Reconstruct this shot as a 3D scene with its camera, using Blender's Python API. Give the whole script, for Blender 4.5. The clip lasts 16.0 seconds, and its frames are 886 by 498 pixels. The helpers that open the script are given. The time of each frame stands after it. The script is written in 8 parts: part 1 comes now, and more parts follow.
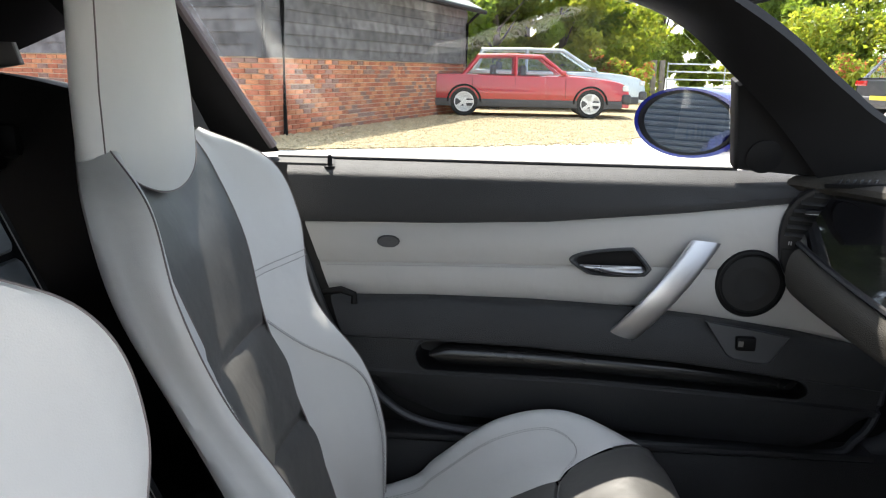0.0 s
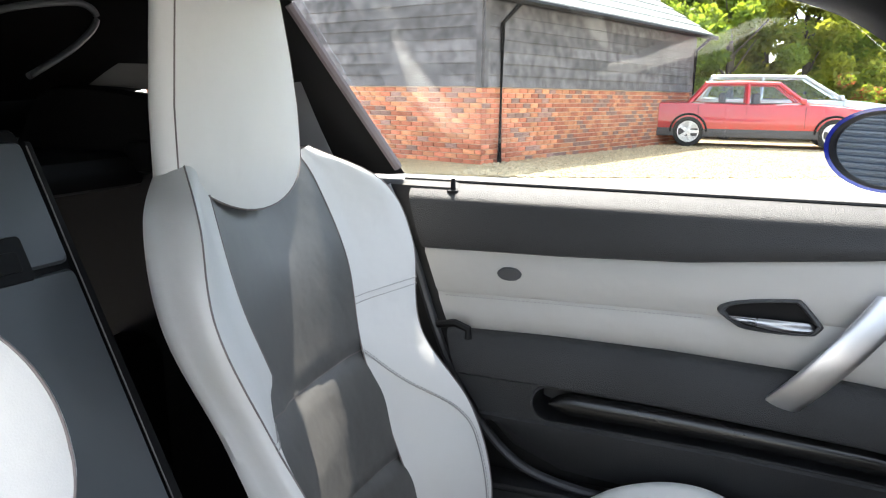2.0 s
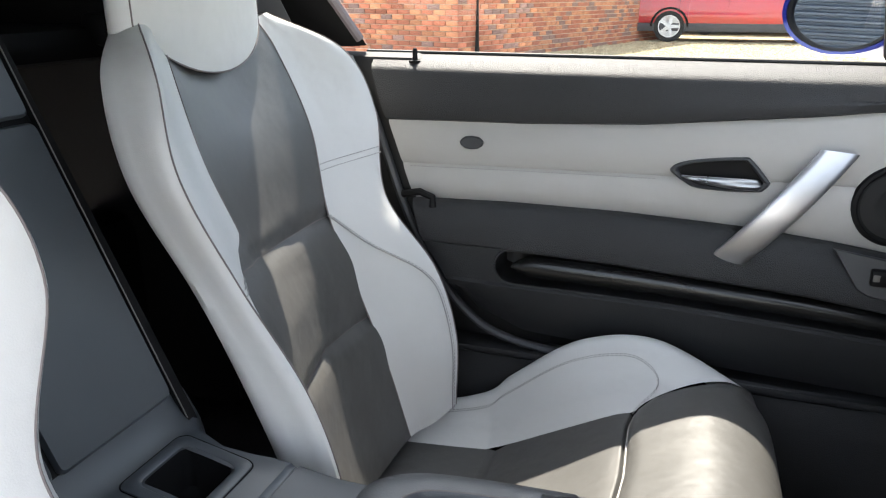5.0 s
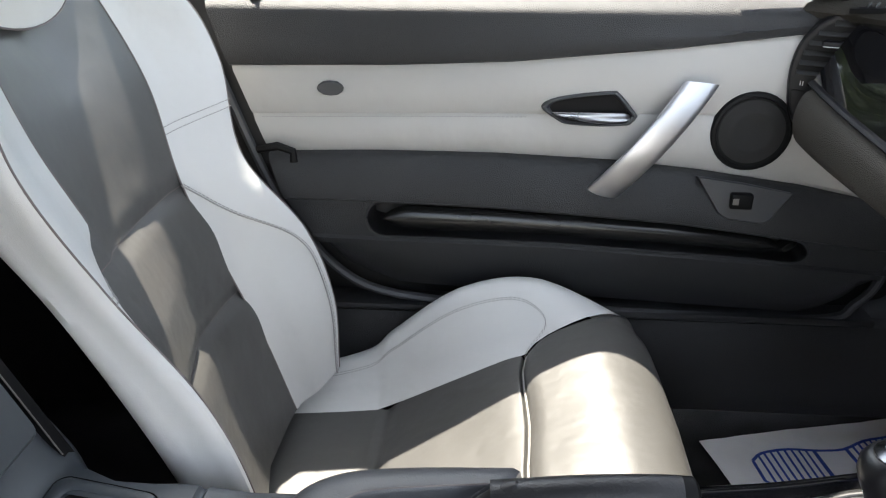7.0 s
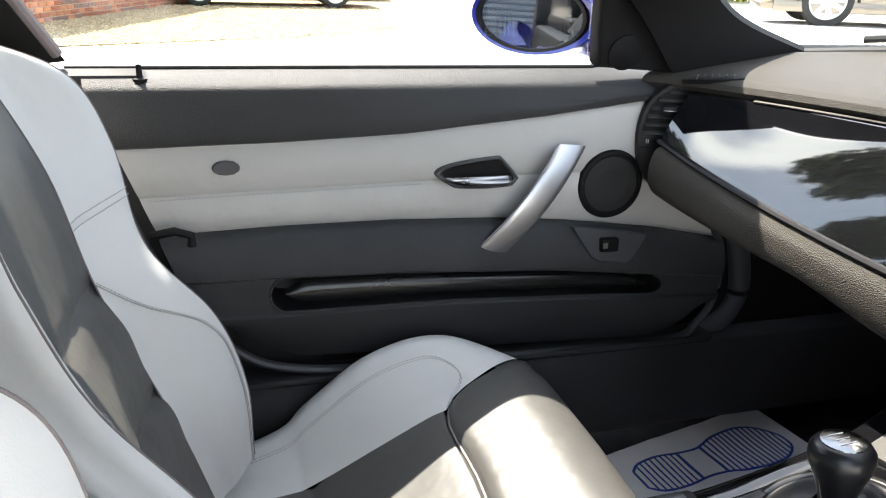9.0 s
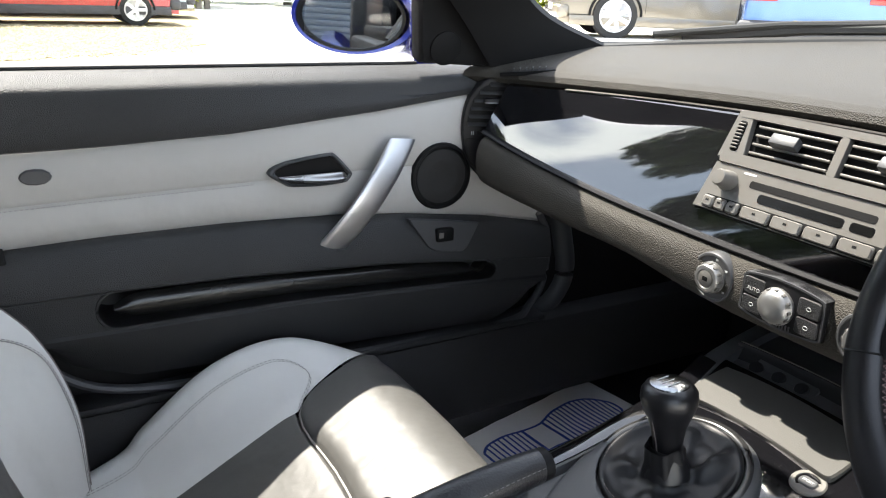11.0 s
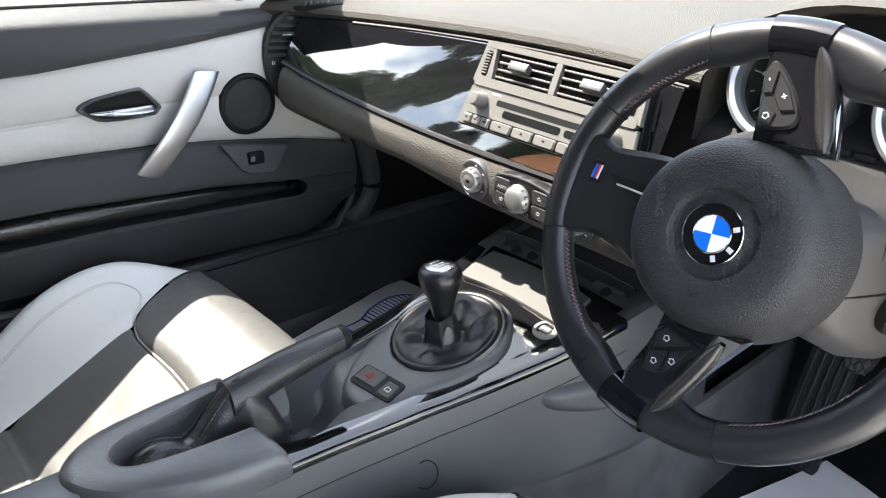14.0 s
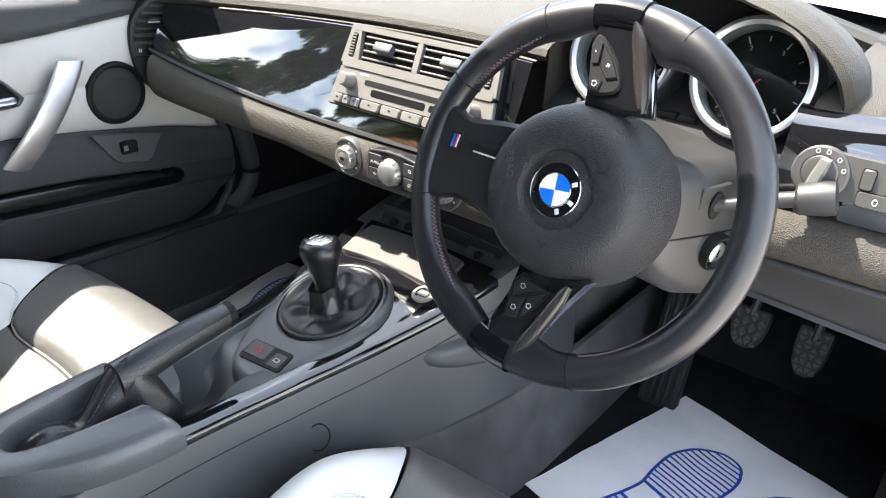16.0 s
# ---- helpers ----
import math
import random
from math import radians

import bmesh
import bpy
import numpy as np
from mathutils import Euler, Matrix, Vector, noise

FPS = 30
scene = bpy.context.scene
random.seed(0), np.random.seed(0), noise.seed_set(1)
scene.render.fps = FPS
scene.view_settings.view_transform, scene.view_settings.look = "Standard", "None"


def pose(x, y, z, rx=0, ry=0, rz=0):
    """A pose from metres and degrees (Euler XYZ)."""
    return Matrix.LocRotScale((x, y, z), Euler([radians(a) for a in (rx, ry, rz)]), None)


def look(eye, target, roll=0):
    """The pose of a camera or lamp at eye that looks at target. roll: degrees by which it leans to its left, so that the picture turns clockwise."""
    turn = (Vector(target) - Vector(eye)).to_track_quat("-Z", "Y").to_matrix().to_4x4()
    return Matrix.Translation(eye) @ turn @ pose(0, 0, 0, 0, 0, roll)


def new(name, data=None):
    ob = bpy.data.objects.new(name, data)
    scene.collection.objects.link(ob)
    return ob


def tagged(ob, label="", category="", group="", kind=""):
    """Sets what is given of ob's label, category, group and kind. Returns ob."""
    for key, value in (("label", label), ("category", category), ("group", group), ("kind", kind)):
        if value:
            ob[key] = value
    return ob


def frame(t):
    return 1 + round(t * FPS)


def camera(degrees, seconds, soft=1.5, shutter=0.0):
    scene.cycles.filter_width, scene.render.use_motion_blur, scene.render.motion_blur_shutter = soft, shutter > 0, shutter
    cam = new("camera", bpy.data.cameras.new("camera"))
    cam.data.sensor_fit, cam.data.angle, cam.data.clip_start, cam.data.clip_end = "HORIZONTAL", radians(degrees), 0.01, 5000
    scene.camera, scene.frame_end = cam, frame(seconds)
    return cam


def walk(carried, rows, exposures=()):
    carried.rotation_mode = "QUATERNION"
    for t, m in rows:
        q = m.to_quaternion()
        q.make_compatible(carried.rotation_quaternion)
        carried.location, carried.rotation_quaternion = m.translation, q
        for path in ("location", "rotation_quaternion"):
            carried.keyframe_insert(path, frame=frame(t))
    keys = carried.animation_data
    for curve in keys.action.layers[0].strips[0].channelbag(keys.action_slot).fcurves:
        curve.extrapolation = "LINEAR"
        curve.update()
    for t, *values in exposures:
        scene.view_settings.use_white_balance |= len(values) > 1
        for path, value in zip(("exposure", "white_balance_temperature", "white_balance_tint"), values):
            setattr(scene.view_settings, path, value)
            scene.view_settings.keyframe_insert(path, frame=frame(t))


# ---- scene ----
cam = camera(61.2, 16.0, soft=1.15)
PATH = [
    (0, (0.062, 0.232, 1.058), (-0.061, 2.172, 0.587), 1.2),
    (0.5, (0.137, 0.305, 1.036), (-0.166, 2.239, 0.626), 1.2),
    (1, (0.159, 0.348, 1.031), (-0.3, 2.256, 0.64), 1.1),
    (1.5, (0.173, 0.363, 1.04), (-0.418, 2.233, 0.647), 0.9),
    (2, (0.183, 0.359, 1.043), (-0.503, 2.194, 0.637), 0.8),
    (2.5, (0.189, 0.361, 1.048), (-0.557, 2.167, 0.624), 0.7),
    (3, (0.202, 0.361, 1.046), (-0.579, 2.147, 0.599), 0.6),
    (3.5, (0.219, 0.352, 1.031), (-0.567, 2.128, 0.554), 0.4),
    (4, (0.232, 0.341, 1.019), (-0.527, 2.116, 0.497), 0.3),
    (4.5, (0.226, 0.331, 1.003), (-0.475, 2.112, 0.422), 0.2),
    (4.7, (0.226, 0.326, 0.997), (-0.443, 2.11, 0.389), 0.1),
    (6.8, (0.13, 0.376, 1.023), (-0.046, 2.181, 0.18), 0.2),
    (7, (0.121, 0.385, 1.026), (0.005, 2.189, 0.17), 0.3),
    (7.5, (0.085, 0.381, 1.038), (0.105, 2.189, 0.182), 0.7),
    (8, (0.024, 0.366, 1.049), (0.188, 2.183, 0.229), 1.0),
    (8.2, (-0.008, 0.371, 1.055), (0.242, 2.188, 0.258), 1.3),
    (10.3, (-0.109, 0.383, 1.046), (0.675, 2.105, 0.396), 2.1),
    (10.5, (-0.107, 0.376, 1.036), (0.721, 2.077, 0.386), 2.1),
    (11, (-0.104, 0.368, 1.027), (0.832, 2.007, 0.364), 2.3),
    (11.5, (-0.091, 0.37, 1.032), (0.933, 1.945, 0.345), 2.4),
    (12, (-0.102, 0.369, 1.032), (1.009, 1.87, 0.316), 2.6),
    (12.5, (-0.106, 0.352, 1.038), (1.061, 1.794, 0.29), 2.8),
    (13, (-0.127, 0.304, 1.061), (1.078, 1.694, 0.275), 3.0),
    (13.5, (-0.148, 0.248, 1.073), (1.076, 1.599, 0.25), 3.0),
    (14, (-0.155, 0.21, 1.084), (1.088, 1.526, 0.234), 3.1),
    (14.5, (-0.164, 0.194, 1.092), (1.112, 1.463, 0.22), 3.1),
    (15, (-0.163, 0.175, 1.094), (1.158, 1.394, 0.217), 3.1),
    (15.5, (-0.168, 0.168, 1.094), (1.209, 1.326, 0.22), 3.2),
    (16, (-0.185, 0.153, 1.093), (1.243, 1.249, 0.221), 3.4),
]
EXPOSURES = [(t, ev, 6330 + 220 * max(0, 1 - abs(t - 7.5) / 4), 9.0) for t, ev in ((0, 1.6), (0.5, 2.08), (1.5, 2.25), (3.5, 2.15), (4.5, 2.12), (7.0, 2.40), (8.2, 2.36), (10.5, 2.12), (12.0, 2.46), (13.5, 2.74), (16.0, 2.90))]
walk(cam, [(t, look(eye, target, roll)) for t, eye, target, roll in PATH], EXPOSURES)

# ---- world, sun ----
SUN_TO = Vector((0.20, -0.53, -1.0)).normalized()
world = bpy.data.worlds.new("world")
scene.world = world
world.use_nodes = True
wn = world.node_tree.nodes
sky = wn.new("ShaderNodeTexSky")
sky.sky_type = "NISHITA"
sky.sun_disc = False
sky.sun_elevation = math.asin(-SUN_TO.z)
sky.sun_rotation = math.atan2(-SUN_TO.x, -SUN_TO.y)
sky.air_density, sky.dust_density = 1.0, 1.5
wn["Background"].inputs[1].default_value = 0.12
# a few soft white clouds in the sky
coord = wn.new("ShaderNodeTexCoord")
cloud = wn.new("ShaderNodeTexNoise")
cloud.inputs["Scale"].default_value = 6.0
cloud.inputs["Detail"].default_value = 7
ramp = wn.new("ShaderNodeValToRGB")
ramp.color_ramp.elements[0].position, ramp.color_ramp.elements[1].position = 0.60, 0.70
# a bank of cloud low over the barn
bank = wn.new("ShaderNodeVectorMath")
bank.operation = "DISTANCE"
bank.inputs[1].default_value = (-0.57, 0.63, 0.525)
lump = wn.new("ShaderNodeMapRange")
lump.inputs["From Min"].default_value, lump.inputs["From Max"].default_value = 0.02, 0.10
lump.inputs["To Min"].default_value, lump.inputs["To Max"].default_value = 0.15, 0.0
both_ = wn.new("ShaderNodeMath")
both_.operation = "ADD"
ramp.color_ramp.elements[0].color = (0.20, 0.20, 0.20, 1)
mix = wn.new("ShaderNodeMix")
mix.data_type = "RGBA"
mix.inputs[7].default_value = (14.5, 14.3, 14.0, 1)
wl = world.node_tree.links
wl.new(coord.outputs["Generated"], cloud.inputs["Vector"])
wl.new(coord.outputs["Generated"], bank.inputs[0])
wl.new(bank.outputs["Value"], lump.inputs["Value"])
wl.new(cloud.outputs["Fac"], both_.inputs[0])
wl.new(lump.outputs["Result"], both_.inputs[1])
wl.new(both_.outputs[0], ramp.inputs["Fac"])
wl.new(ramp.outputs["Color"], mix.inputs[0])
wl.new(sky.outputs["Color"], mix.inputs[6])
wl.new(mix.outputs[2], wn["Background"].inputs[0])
sun = new("sun", bpy.data.lights.new("sun", "SUN"))
sun.data.energy, sun.data.angle, sun.data.color = 4.2, radians(0.53), (1.0, 0.92, 0.80)
sun.matrix_world = look((0, 0, 8), Vector((0, 0, 8)) + SUN_TO)


# ---- materials ----
def mat(name, color, rough=0.5, metal=0.0, bump=0.0, scale=200.0, vary=0.12, vscale=6.0, spec=0.5, coat=0.0, kind="noise", bdist=0.001, random_piece=0.0, soft=0.0, dust=0.0):
    m = bpy.data.materials.new(name)
    m.use_nodes = True
    n, l = m.node_tree.nodes, m.node_tree.links
    b = n["Principled BSDF"]
    b.inputs["Roughness"].default_value = rough
    b.inputs["Metallic"].default_value = metal
    b.inputs["Specular IOR Level"].default_value = spec
    b.inputs["Coat Weight"].default_value = coat
    b.inputs["Coat Roughness"].default_value = 0.03
    tc = n.new("ShaderNodeTexCoord")
    big = n.new("ShaderNodeTexNoise")
    big.inputs["Scale"].default_value = vscale
    big.inputs["Detail"].default_value = 5
    l.new(tc.outputs["Object"], big.inputs["Vector"])
    cr = n.new("ShaderNodeValToRGB")
    lo = [max(0, c * (1 - vary)) for c in color]
    hi = [min(1, c * (1 + vary)) for c in color]
    cr.color_ramp.elements[0].color = (*lo, 1)
    cr.color_ramp.elements[1].color = (*hi, 1)
    cr.color_ramp.elements[0].position, cr.color_ramp.elements[1].position = 0.3, 0.7
    l.new(big.outputs["Fac"], cr.inputs["Fac"])
    out = cr.outputs["Color"]
    if random_piece:
        oi = n.new("ShaderNodeObjectInfo")
        hs = n.new("ShaderNodeHueSaturation")
        mr = n.new("ShaderNodeMapRange")
        mr.inputs["To Min"].default_value, mr.inputs["To Max"].default_value = 1 - random_piece, 1 + random_piece
        l.new(oi.outputs["Random"], mr.inputs["Value"])
        l.new(mr.outputs["Result"], hs.inputs["Value"])
        l.new(out, hs.inputs["Color"])
        out = hs.outputs["Color"]
    l.new(out, b.inputs["Base Color"])
    rr = n.new("ShaderNodeMapRange")
    rr.inputs["To Min"].default_value, rr.inputs["To Max"].default_value = max(0.0, rough - min(0.06, rough * 0.3)), min(1, rough + min(0.06, rough * 0.3))
    l.new(big.outputs["Fac"], rr.inputs["Value"])
    l.new(rr.outputs["Result"], b.inputs["Roughness"])
    if bump:
        if kind == "noise":
            f = n.new("ShaderNodeTexNoise")
            f.inputs["Detail"].default_value = 3
            fo = f.outputs["Fac"]
        else:
            f = n.new("ShaderNodeTexVoronoi")
            f.feature = "F1"
            fo = f.outputs["Distance"]
        f.inputs["Scale"].default_value = scale
        l.new(tc.outputs["Object"], f.inputs["Vector"])
        bp = n.new("ShaderNodeBump")
        bp.inputs["Strength"].default_value = bump
        bp.inputs["Distance"].default_value = bdist
        l.new(fo, bp.inputs["Height"])
        l.new(bp.outputs["Normal"], b.inputs["Normal"])
        if soft:
            fold = n.new("ShaderNodeTexNoise")
            fold.inputs["Scale"].default_value, fold.inputs["Detail"].default_value = 26.0, 2
            l.new(tc.outputs["Object"], fold.inputs["Vector"])
            b2 = n.new("ShaderNodeBump")
            b2.inputs["Strength"].default_value, b2.inputs["Distance"].default_value = soft, 0.006
            l.new(fold.outputs["Fac"], b2.inputs["Height"])
            l.new(b2.outputs["Normal"], bp.inputs["Normal"])
    if dust:
        sp_ = n.new("ShaderNodeTexVoronoi")
        sp_.inputs["Scale"].default_value = 190.0
        l.new(tc.outputs["Object"], sp_.inputs["Vector"])
        th = n.new("ShaderNodeValToRGB")
        th.color_ramp.elements[0].position, th.color_ramp.elements[1].position = 0.02, 0.075
        th.color_ramp.elements[0].color, th.color_ramp.elements[1].color = (dust, dust, dust, 1), (0, 0, 0, 1)
        l.new(sp_.outputs["Distance"], th.inputs["Fac"])
        dm_ = n.new("ShaderNodeMix")
        dm_.data_type = "RGBA"
        dm_.inputs[7].default_value = (0.5, 0.48, 0.44, 1)
        l.new(th.outputs["Color"], dm_.inputs[0])
        l.new(out, dm_.inputs[6])
        l.new(dm_.outputs[2], b.inputs["Base Color"])
    return m


def glass_mat(name, tint=(1, 1, 1), rough=0.0):
    m = bpy.data.materials.new(name)
    m.use_nodes = True
    n, l = m.node_tree.nodes, m.node_tree.links
    n.remove(n["Principled BSDF"])
    tr = n.new("ShaderNodeBsdfTransparent")
    tr.inputs[0].default_value = (*tint, 1)
    gl = n.new("ShaderNodeBsdfGlossy")
    gl.inputs["Roughness"].default_value = rough
    lw = n.new("ShaderNodeLayerWeight")
    lw.inputs[0].default_value = 0.5
    pw = n.new("ShaderNodeMath")
    pw.operation = "POWER"
    pw.inputs[1].default_value = 5.0
    fr = n.new("ShaderNodeMath")
    fr.operation = "MULTIPLY_ADD"
    fr.inputs[1].default_value, fr.inputs[2].default_value = 0.6, 0.05
    l.new(lw.outputs["Facing"], pw.inputs[0])
    l.new(pw.outputs[0], fr.inputs[0])
    mx = n.new("ShaderNodeMixShader")
    l.new(fr.outputs[0], mx.inputs[0])
    l.new(tr.outputs[0], mx.inputs[1])
    l.new(gl.outputs[0], mx.inputs[2])
    l.new(mx.outputs[0], n["Material Output"].inputs[0])
    return m


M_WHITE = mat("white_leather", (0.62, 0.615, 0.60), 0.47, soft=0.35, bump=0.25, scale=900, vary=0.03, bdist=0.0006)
# Same white leather, its colour dimmed for the weaker light on the door.
M_INSERT = mat("dimmed_white_leather", (0.43, 0.421, 0.403), 0.5, soft=0.35, bump=0.25, scale=900, vary=0.03, bdist=0.0006)
M_BLACK = mat("black_leather", (0.070, 0.0685, 0.065), 0.44, soft=0.3, bump=0.3, scale=900, vary=0.10, spec=0.7, bdist=0.0006)
M_PLASTIC = mat("black_plastic", (0.050, 0.0515, 0.055), 0.46, bump=0.2, scale=1200, vary=0.15, bdist=0.0005)
M_GRAIN = mat("grained_dash_vinyl", (0.043, 0.039, 0.0325), 0.62, bump=1.0, spec=0.28, scale=640, vary=0.15, kind="voronoi", bdist=0.0012)
M_DOOR = mat("soft_black_door_trim", (0.0285, 0.029, 0.0305), 0.50, spec=0.35, bump=0.7, scale=760, vary=0.15, kind="voronoi", bdist=0.0008)
M_PILLAR = mat("dark_pillar_trim", (0.009, 0.0088, 0.0092), 0.62, bump=0.2, scale=900, vary=0.2, spec=0.13, bdist=0.0005)
# Black plastic; its near-black tone also stands for shade behind the seats.
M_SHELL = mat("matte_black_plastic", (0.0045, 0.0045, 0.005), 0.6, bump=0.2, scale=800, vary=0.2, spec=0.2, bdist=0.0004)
M_GLOSS = mat("piano_black_lacquer", (0.006, 0.006, 0.007), 0.025, vary=0.2, spec=0.9, coat=1.0, dust=0.4)
M_SILVER = mat("satin_aluminium", (0.62, 0.62, 0.63), 0.32, metal=1.0, bump=0.05, scale=1500, vary=0.04)
M_PULL = mat("brushed_aluminium", (0.56, 0.565, 0.58), 0.38, metal=1.0, bump=0.05, scale=1500, vary=0.05)
M_KNOB = mat("dull_silver_plastic", (0.30, 0.298, 0.29), 0.34, metal=0.75, vary=0.05)
M_RADIO = mat("silver_grey_plastic", (0.165, 0.158, 0.145), 0.42, metal=0.35, bump=0.06, scale=1500, vary=0.04)
M_CHROME = mat("chrome", (0.75, 0.75, 0.75), 0.12, metal=1.0, vary=0.03)
M_COL = mat("grey_column_plastic", (.018, .0177, .0175), .5, bump=.25, scale=900, vary=.1, bdist=.0005)
M_CARPET = mat("charcoal_carpet", (0.075, 0.072, 0.073), 0.95, bump=0.9, scale=700, vary=0.45, vscale=9, bdist=0.003)
# Charcoal carpet again, darkened in colour for the shaded footwells.
M_FLOOR = mat("shaded_charcoal_carpet", (0.022, 0.0218, 0.0235), 0.95, bump=0.9, scale=500, vary=0.3, vscale=14, spec=0.1, bdist=0.003)
M_PAPER = mat("white_paper", (0.86, 0.845, 0.85), 0.7, bump=0.4, scale=14, vary=0.06, vscale=9, bdist=0.006)
M_INK = mat("blue_ink", (0.02, 0.06, 0.35), 0.6, vary=0.1)
M_LINING = mat("grey_quarter_cloth", (0.22, 0.215, 0.21), 0.9, bump=0.4, scale=900, vary=0.06)
M_PAINT = mat("blue_car_paint", (0.012, 0.02, 0.22), 0.25, metal=0.3, vary=0.1, coat=1.0)
M_RUBBER = mat("black_rubber", (0.012, 0.012, 0.012), 0.65, bump=0.15, scale=500)
M_RIM = mat("smooth_black_leather", (0.008, 0.008, 0.0095), 0.34, bump=0.25, scale=1000, vary=0.15, spec=0.5, bdist=0.0005)
M_WHEELP = mat("dark_wheel_plastic", (0.009, 0.009, 0.0105), 0.45, bump=0.15, scale=900, vary=0.15, spec=0.25, bdist=0.0004)
M_SEAM = mat("dark_thread", (0.17, 0.145, 0.14), 0.8, vary=0.2)
M_THREAD = mat("grey_thread", (0.33, 0.32, 0.31), 0.8, vary=0.1)
M_GLASS = glass_mat("clear_glass", (0.93, 0.95, 0.94))
M_EDGE = mat("glossy_black_edge", (0.005, 0.005, 0.006), 0.06, vary=0.2, spec=0.72, dust=0.3)
M_MIRROR = mat("mirror_glass", (0.85, 0.87, 0.9), 0.01, metal=1.0, vary=0.0)
M_LETTER = mat("pale_print", (0.55, 0.55, 0.55), 0.6, vary=0.02)
M_REDP = mat("red_print", (0.5, 0.02, 0.02), 0.5)
M_BLUEP = mat("blue_enamel", (0.01, 0.13, 0.6), 0.2, coat=0.5)
M_WHITEP = mat("white_enamel", (0.8, 0.8, 0.8), 0.2, coat=0.5)
M_DISPLAY = mat("dark_display", (0.006, 0.006, 0.006), 0.2, vary=0.1, spec=0.25)


# ---- mesh helpers ----
def part(name, bm, material, parent=None, label="", smooth=True, flip=False):
    bmesh.ops.remove_doubles(bm, verts=bm.verts, dist=1e-6)
    bmesh.ops.recalc_face_normals(bm, faces=bm.faces)
    if flip:
        bmesh.ops.reverse_faces(bm, faces=bm.faces)
    me = bpy.data.meshes.new(name)
    bm.to_mesh(me)
    bm.free()
    me.materials.append(material)
    if smooth:
        for p in me.polygons:
            p.use_smooth = True
        me.set_sharp_from_angle(angle=radians(38))
    ob = new(name, me)
    if parent:
        ob.parent = parent
    if label:
        ob["label"] = label
    return ob


def thing(name, label, category, group="", kind=""):
    return tagged(new(name), label, category, group, kind)


def lerp_table(table, x):
    if x <= table[0][0]:
        return table[0][1]
    for (a, va), (b, vb) in zip(table, table[1:]):
        if x <= b:
            k = (x - a) / (b - a)
            return va + (vb - va) * k
    return table[-1][1]


def smooth_table(table, x):
    """As lerp_table, with a smooth curve through the rows."""
    if x <= table[0][0]:
        return table[0][1]
    n = len(table)
    for i in range(n - 1):
        (a, va), (b, vb) = table[i], table[i + 1]
        if x <= b:
            slope = lambda k: (table[min(n - 1, k + 1)][1] - table[max(0, k - 1)][1]) / (table[min(n - 1, k + 1)][0] - table[max(0, k - 1)][0])
            h, u = b - a, (x - a) / (b - a)
            return va * (2 * u ** 3 - 3 * u * u + 1) + vb * (3 * u * u - 2 * u ** 3) + h * (slope(i) * (u ** 3 - 2 * u * u + u) + slope(i + 1) * (u ** 3 - u * u))
    return table[-1][1]


def spline(pts, n):
    """Catmull-Rom through pts (any dimension), n samples a span."""
    pts = [np.array(p, float) for p in pts]
    if len(pts) < 3 or n <= 1:
        return [p for p in pts]
    ext = [2 * pts[0] - pts[1]] + pts + [2 * pts[-1] - pts[-2]]
    res = []
    for i in range(len(pts) - 1):
        p0, p1, p2, p3 = ext[i:i + 4]
        for j in range(n):
            t = j / n
            res.append(0.5 * (2 * p1 + (p2 - p0) * t + (2 * p0 - 5 * p1 + 4 * p2 - p3) * t * t + (3 * p1 - p0 - 3 * p2 + p3) * t ** 3))
    res.append(pts[-1])
    return res


def grid(bm, rows, close_u=False, close_v=False):
    vs = [[bm.verts.new(tuple(p)) for p in r] for r in rows]
    nu, nv = len(vs), len(vs[0])
    for i in range(nu if close_u else nu - 1):
        for j in range(nv if close_v else nv - 1):
            q = [vs[i][j], vs[(i + 1) % nu][j], vs[(i + 1) % nu][(j + 1) % nv], vs[i][(j + 1) % nv]]
            try:
                bm.faces.new(q)
            except ValueError:
                pass
    return vs


def tube(bm, path, r, n=8, closed=False, taper=None, cap=True):
    path = [Vector(p) for p in path]
    rings = []
    m = len(path)
    ref = Vector((0, 0, 1))
    for i, p in enumerate(path):
        a = path[(i - 1) % m] if (closed or i > 0) else p
        b = path[(i + 1) % m] if (closed or i < m - 1) else p
        d = (b - a).normalized()
        up = ref - d * ref.dot(d)
        if up.length < 0.1:
            up = Vector((1, 0, 0)) - d * d.x
        up.normalize()
        side = d.cross(up)
        rr = r * (taper[i] if taper else 1)
        rings.append([p + (up * math.cos(2 * math.pi * k / n) + side * math.sin(2 * math.pi * k / n)) * rr for k in range(n)])
    vs = grid(bm, rings, close_u=closed, close_v=True)
    if cap and not closed:
        bm.faces.new(vs[0][::-1])
        bm.faces.new(vs[-1])


def box(bm, c, s, bevel=0.0, m=None, seg=2):
    geom = bmesh.ops.create_cube(bm, size=1.0)
    bmesh.ops.scale(bm, verts=geom["verts"], vec=s)
    if bevel:
        es = list({e for v in geom["verts"] for e in v.link_edges})
        r = bmesh.ops.bevel(bm, geom=es, offset=bevel, segments=seg, affect="EDGES", profile=0.5)
        vs = list({v for f in r["faces"] for v in f.verts} | {v for v in geom["verts"] if v.is_valid})
    else:
        vs = geom["verts"]
    mm = Matrix.Translation(c)
    if m:
        mm = m @ mm
    bmesh.ops.transform(bm, matrix=mm, verts=vs)


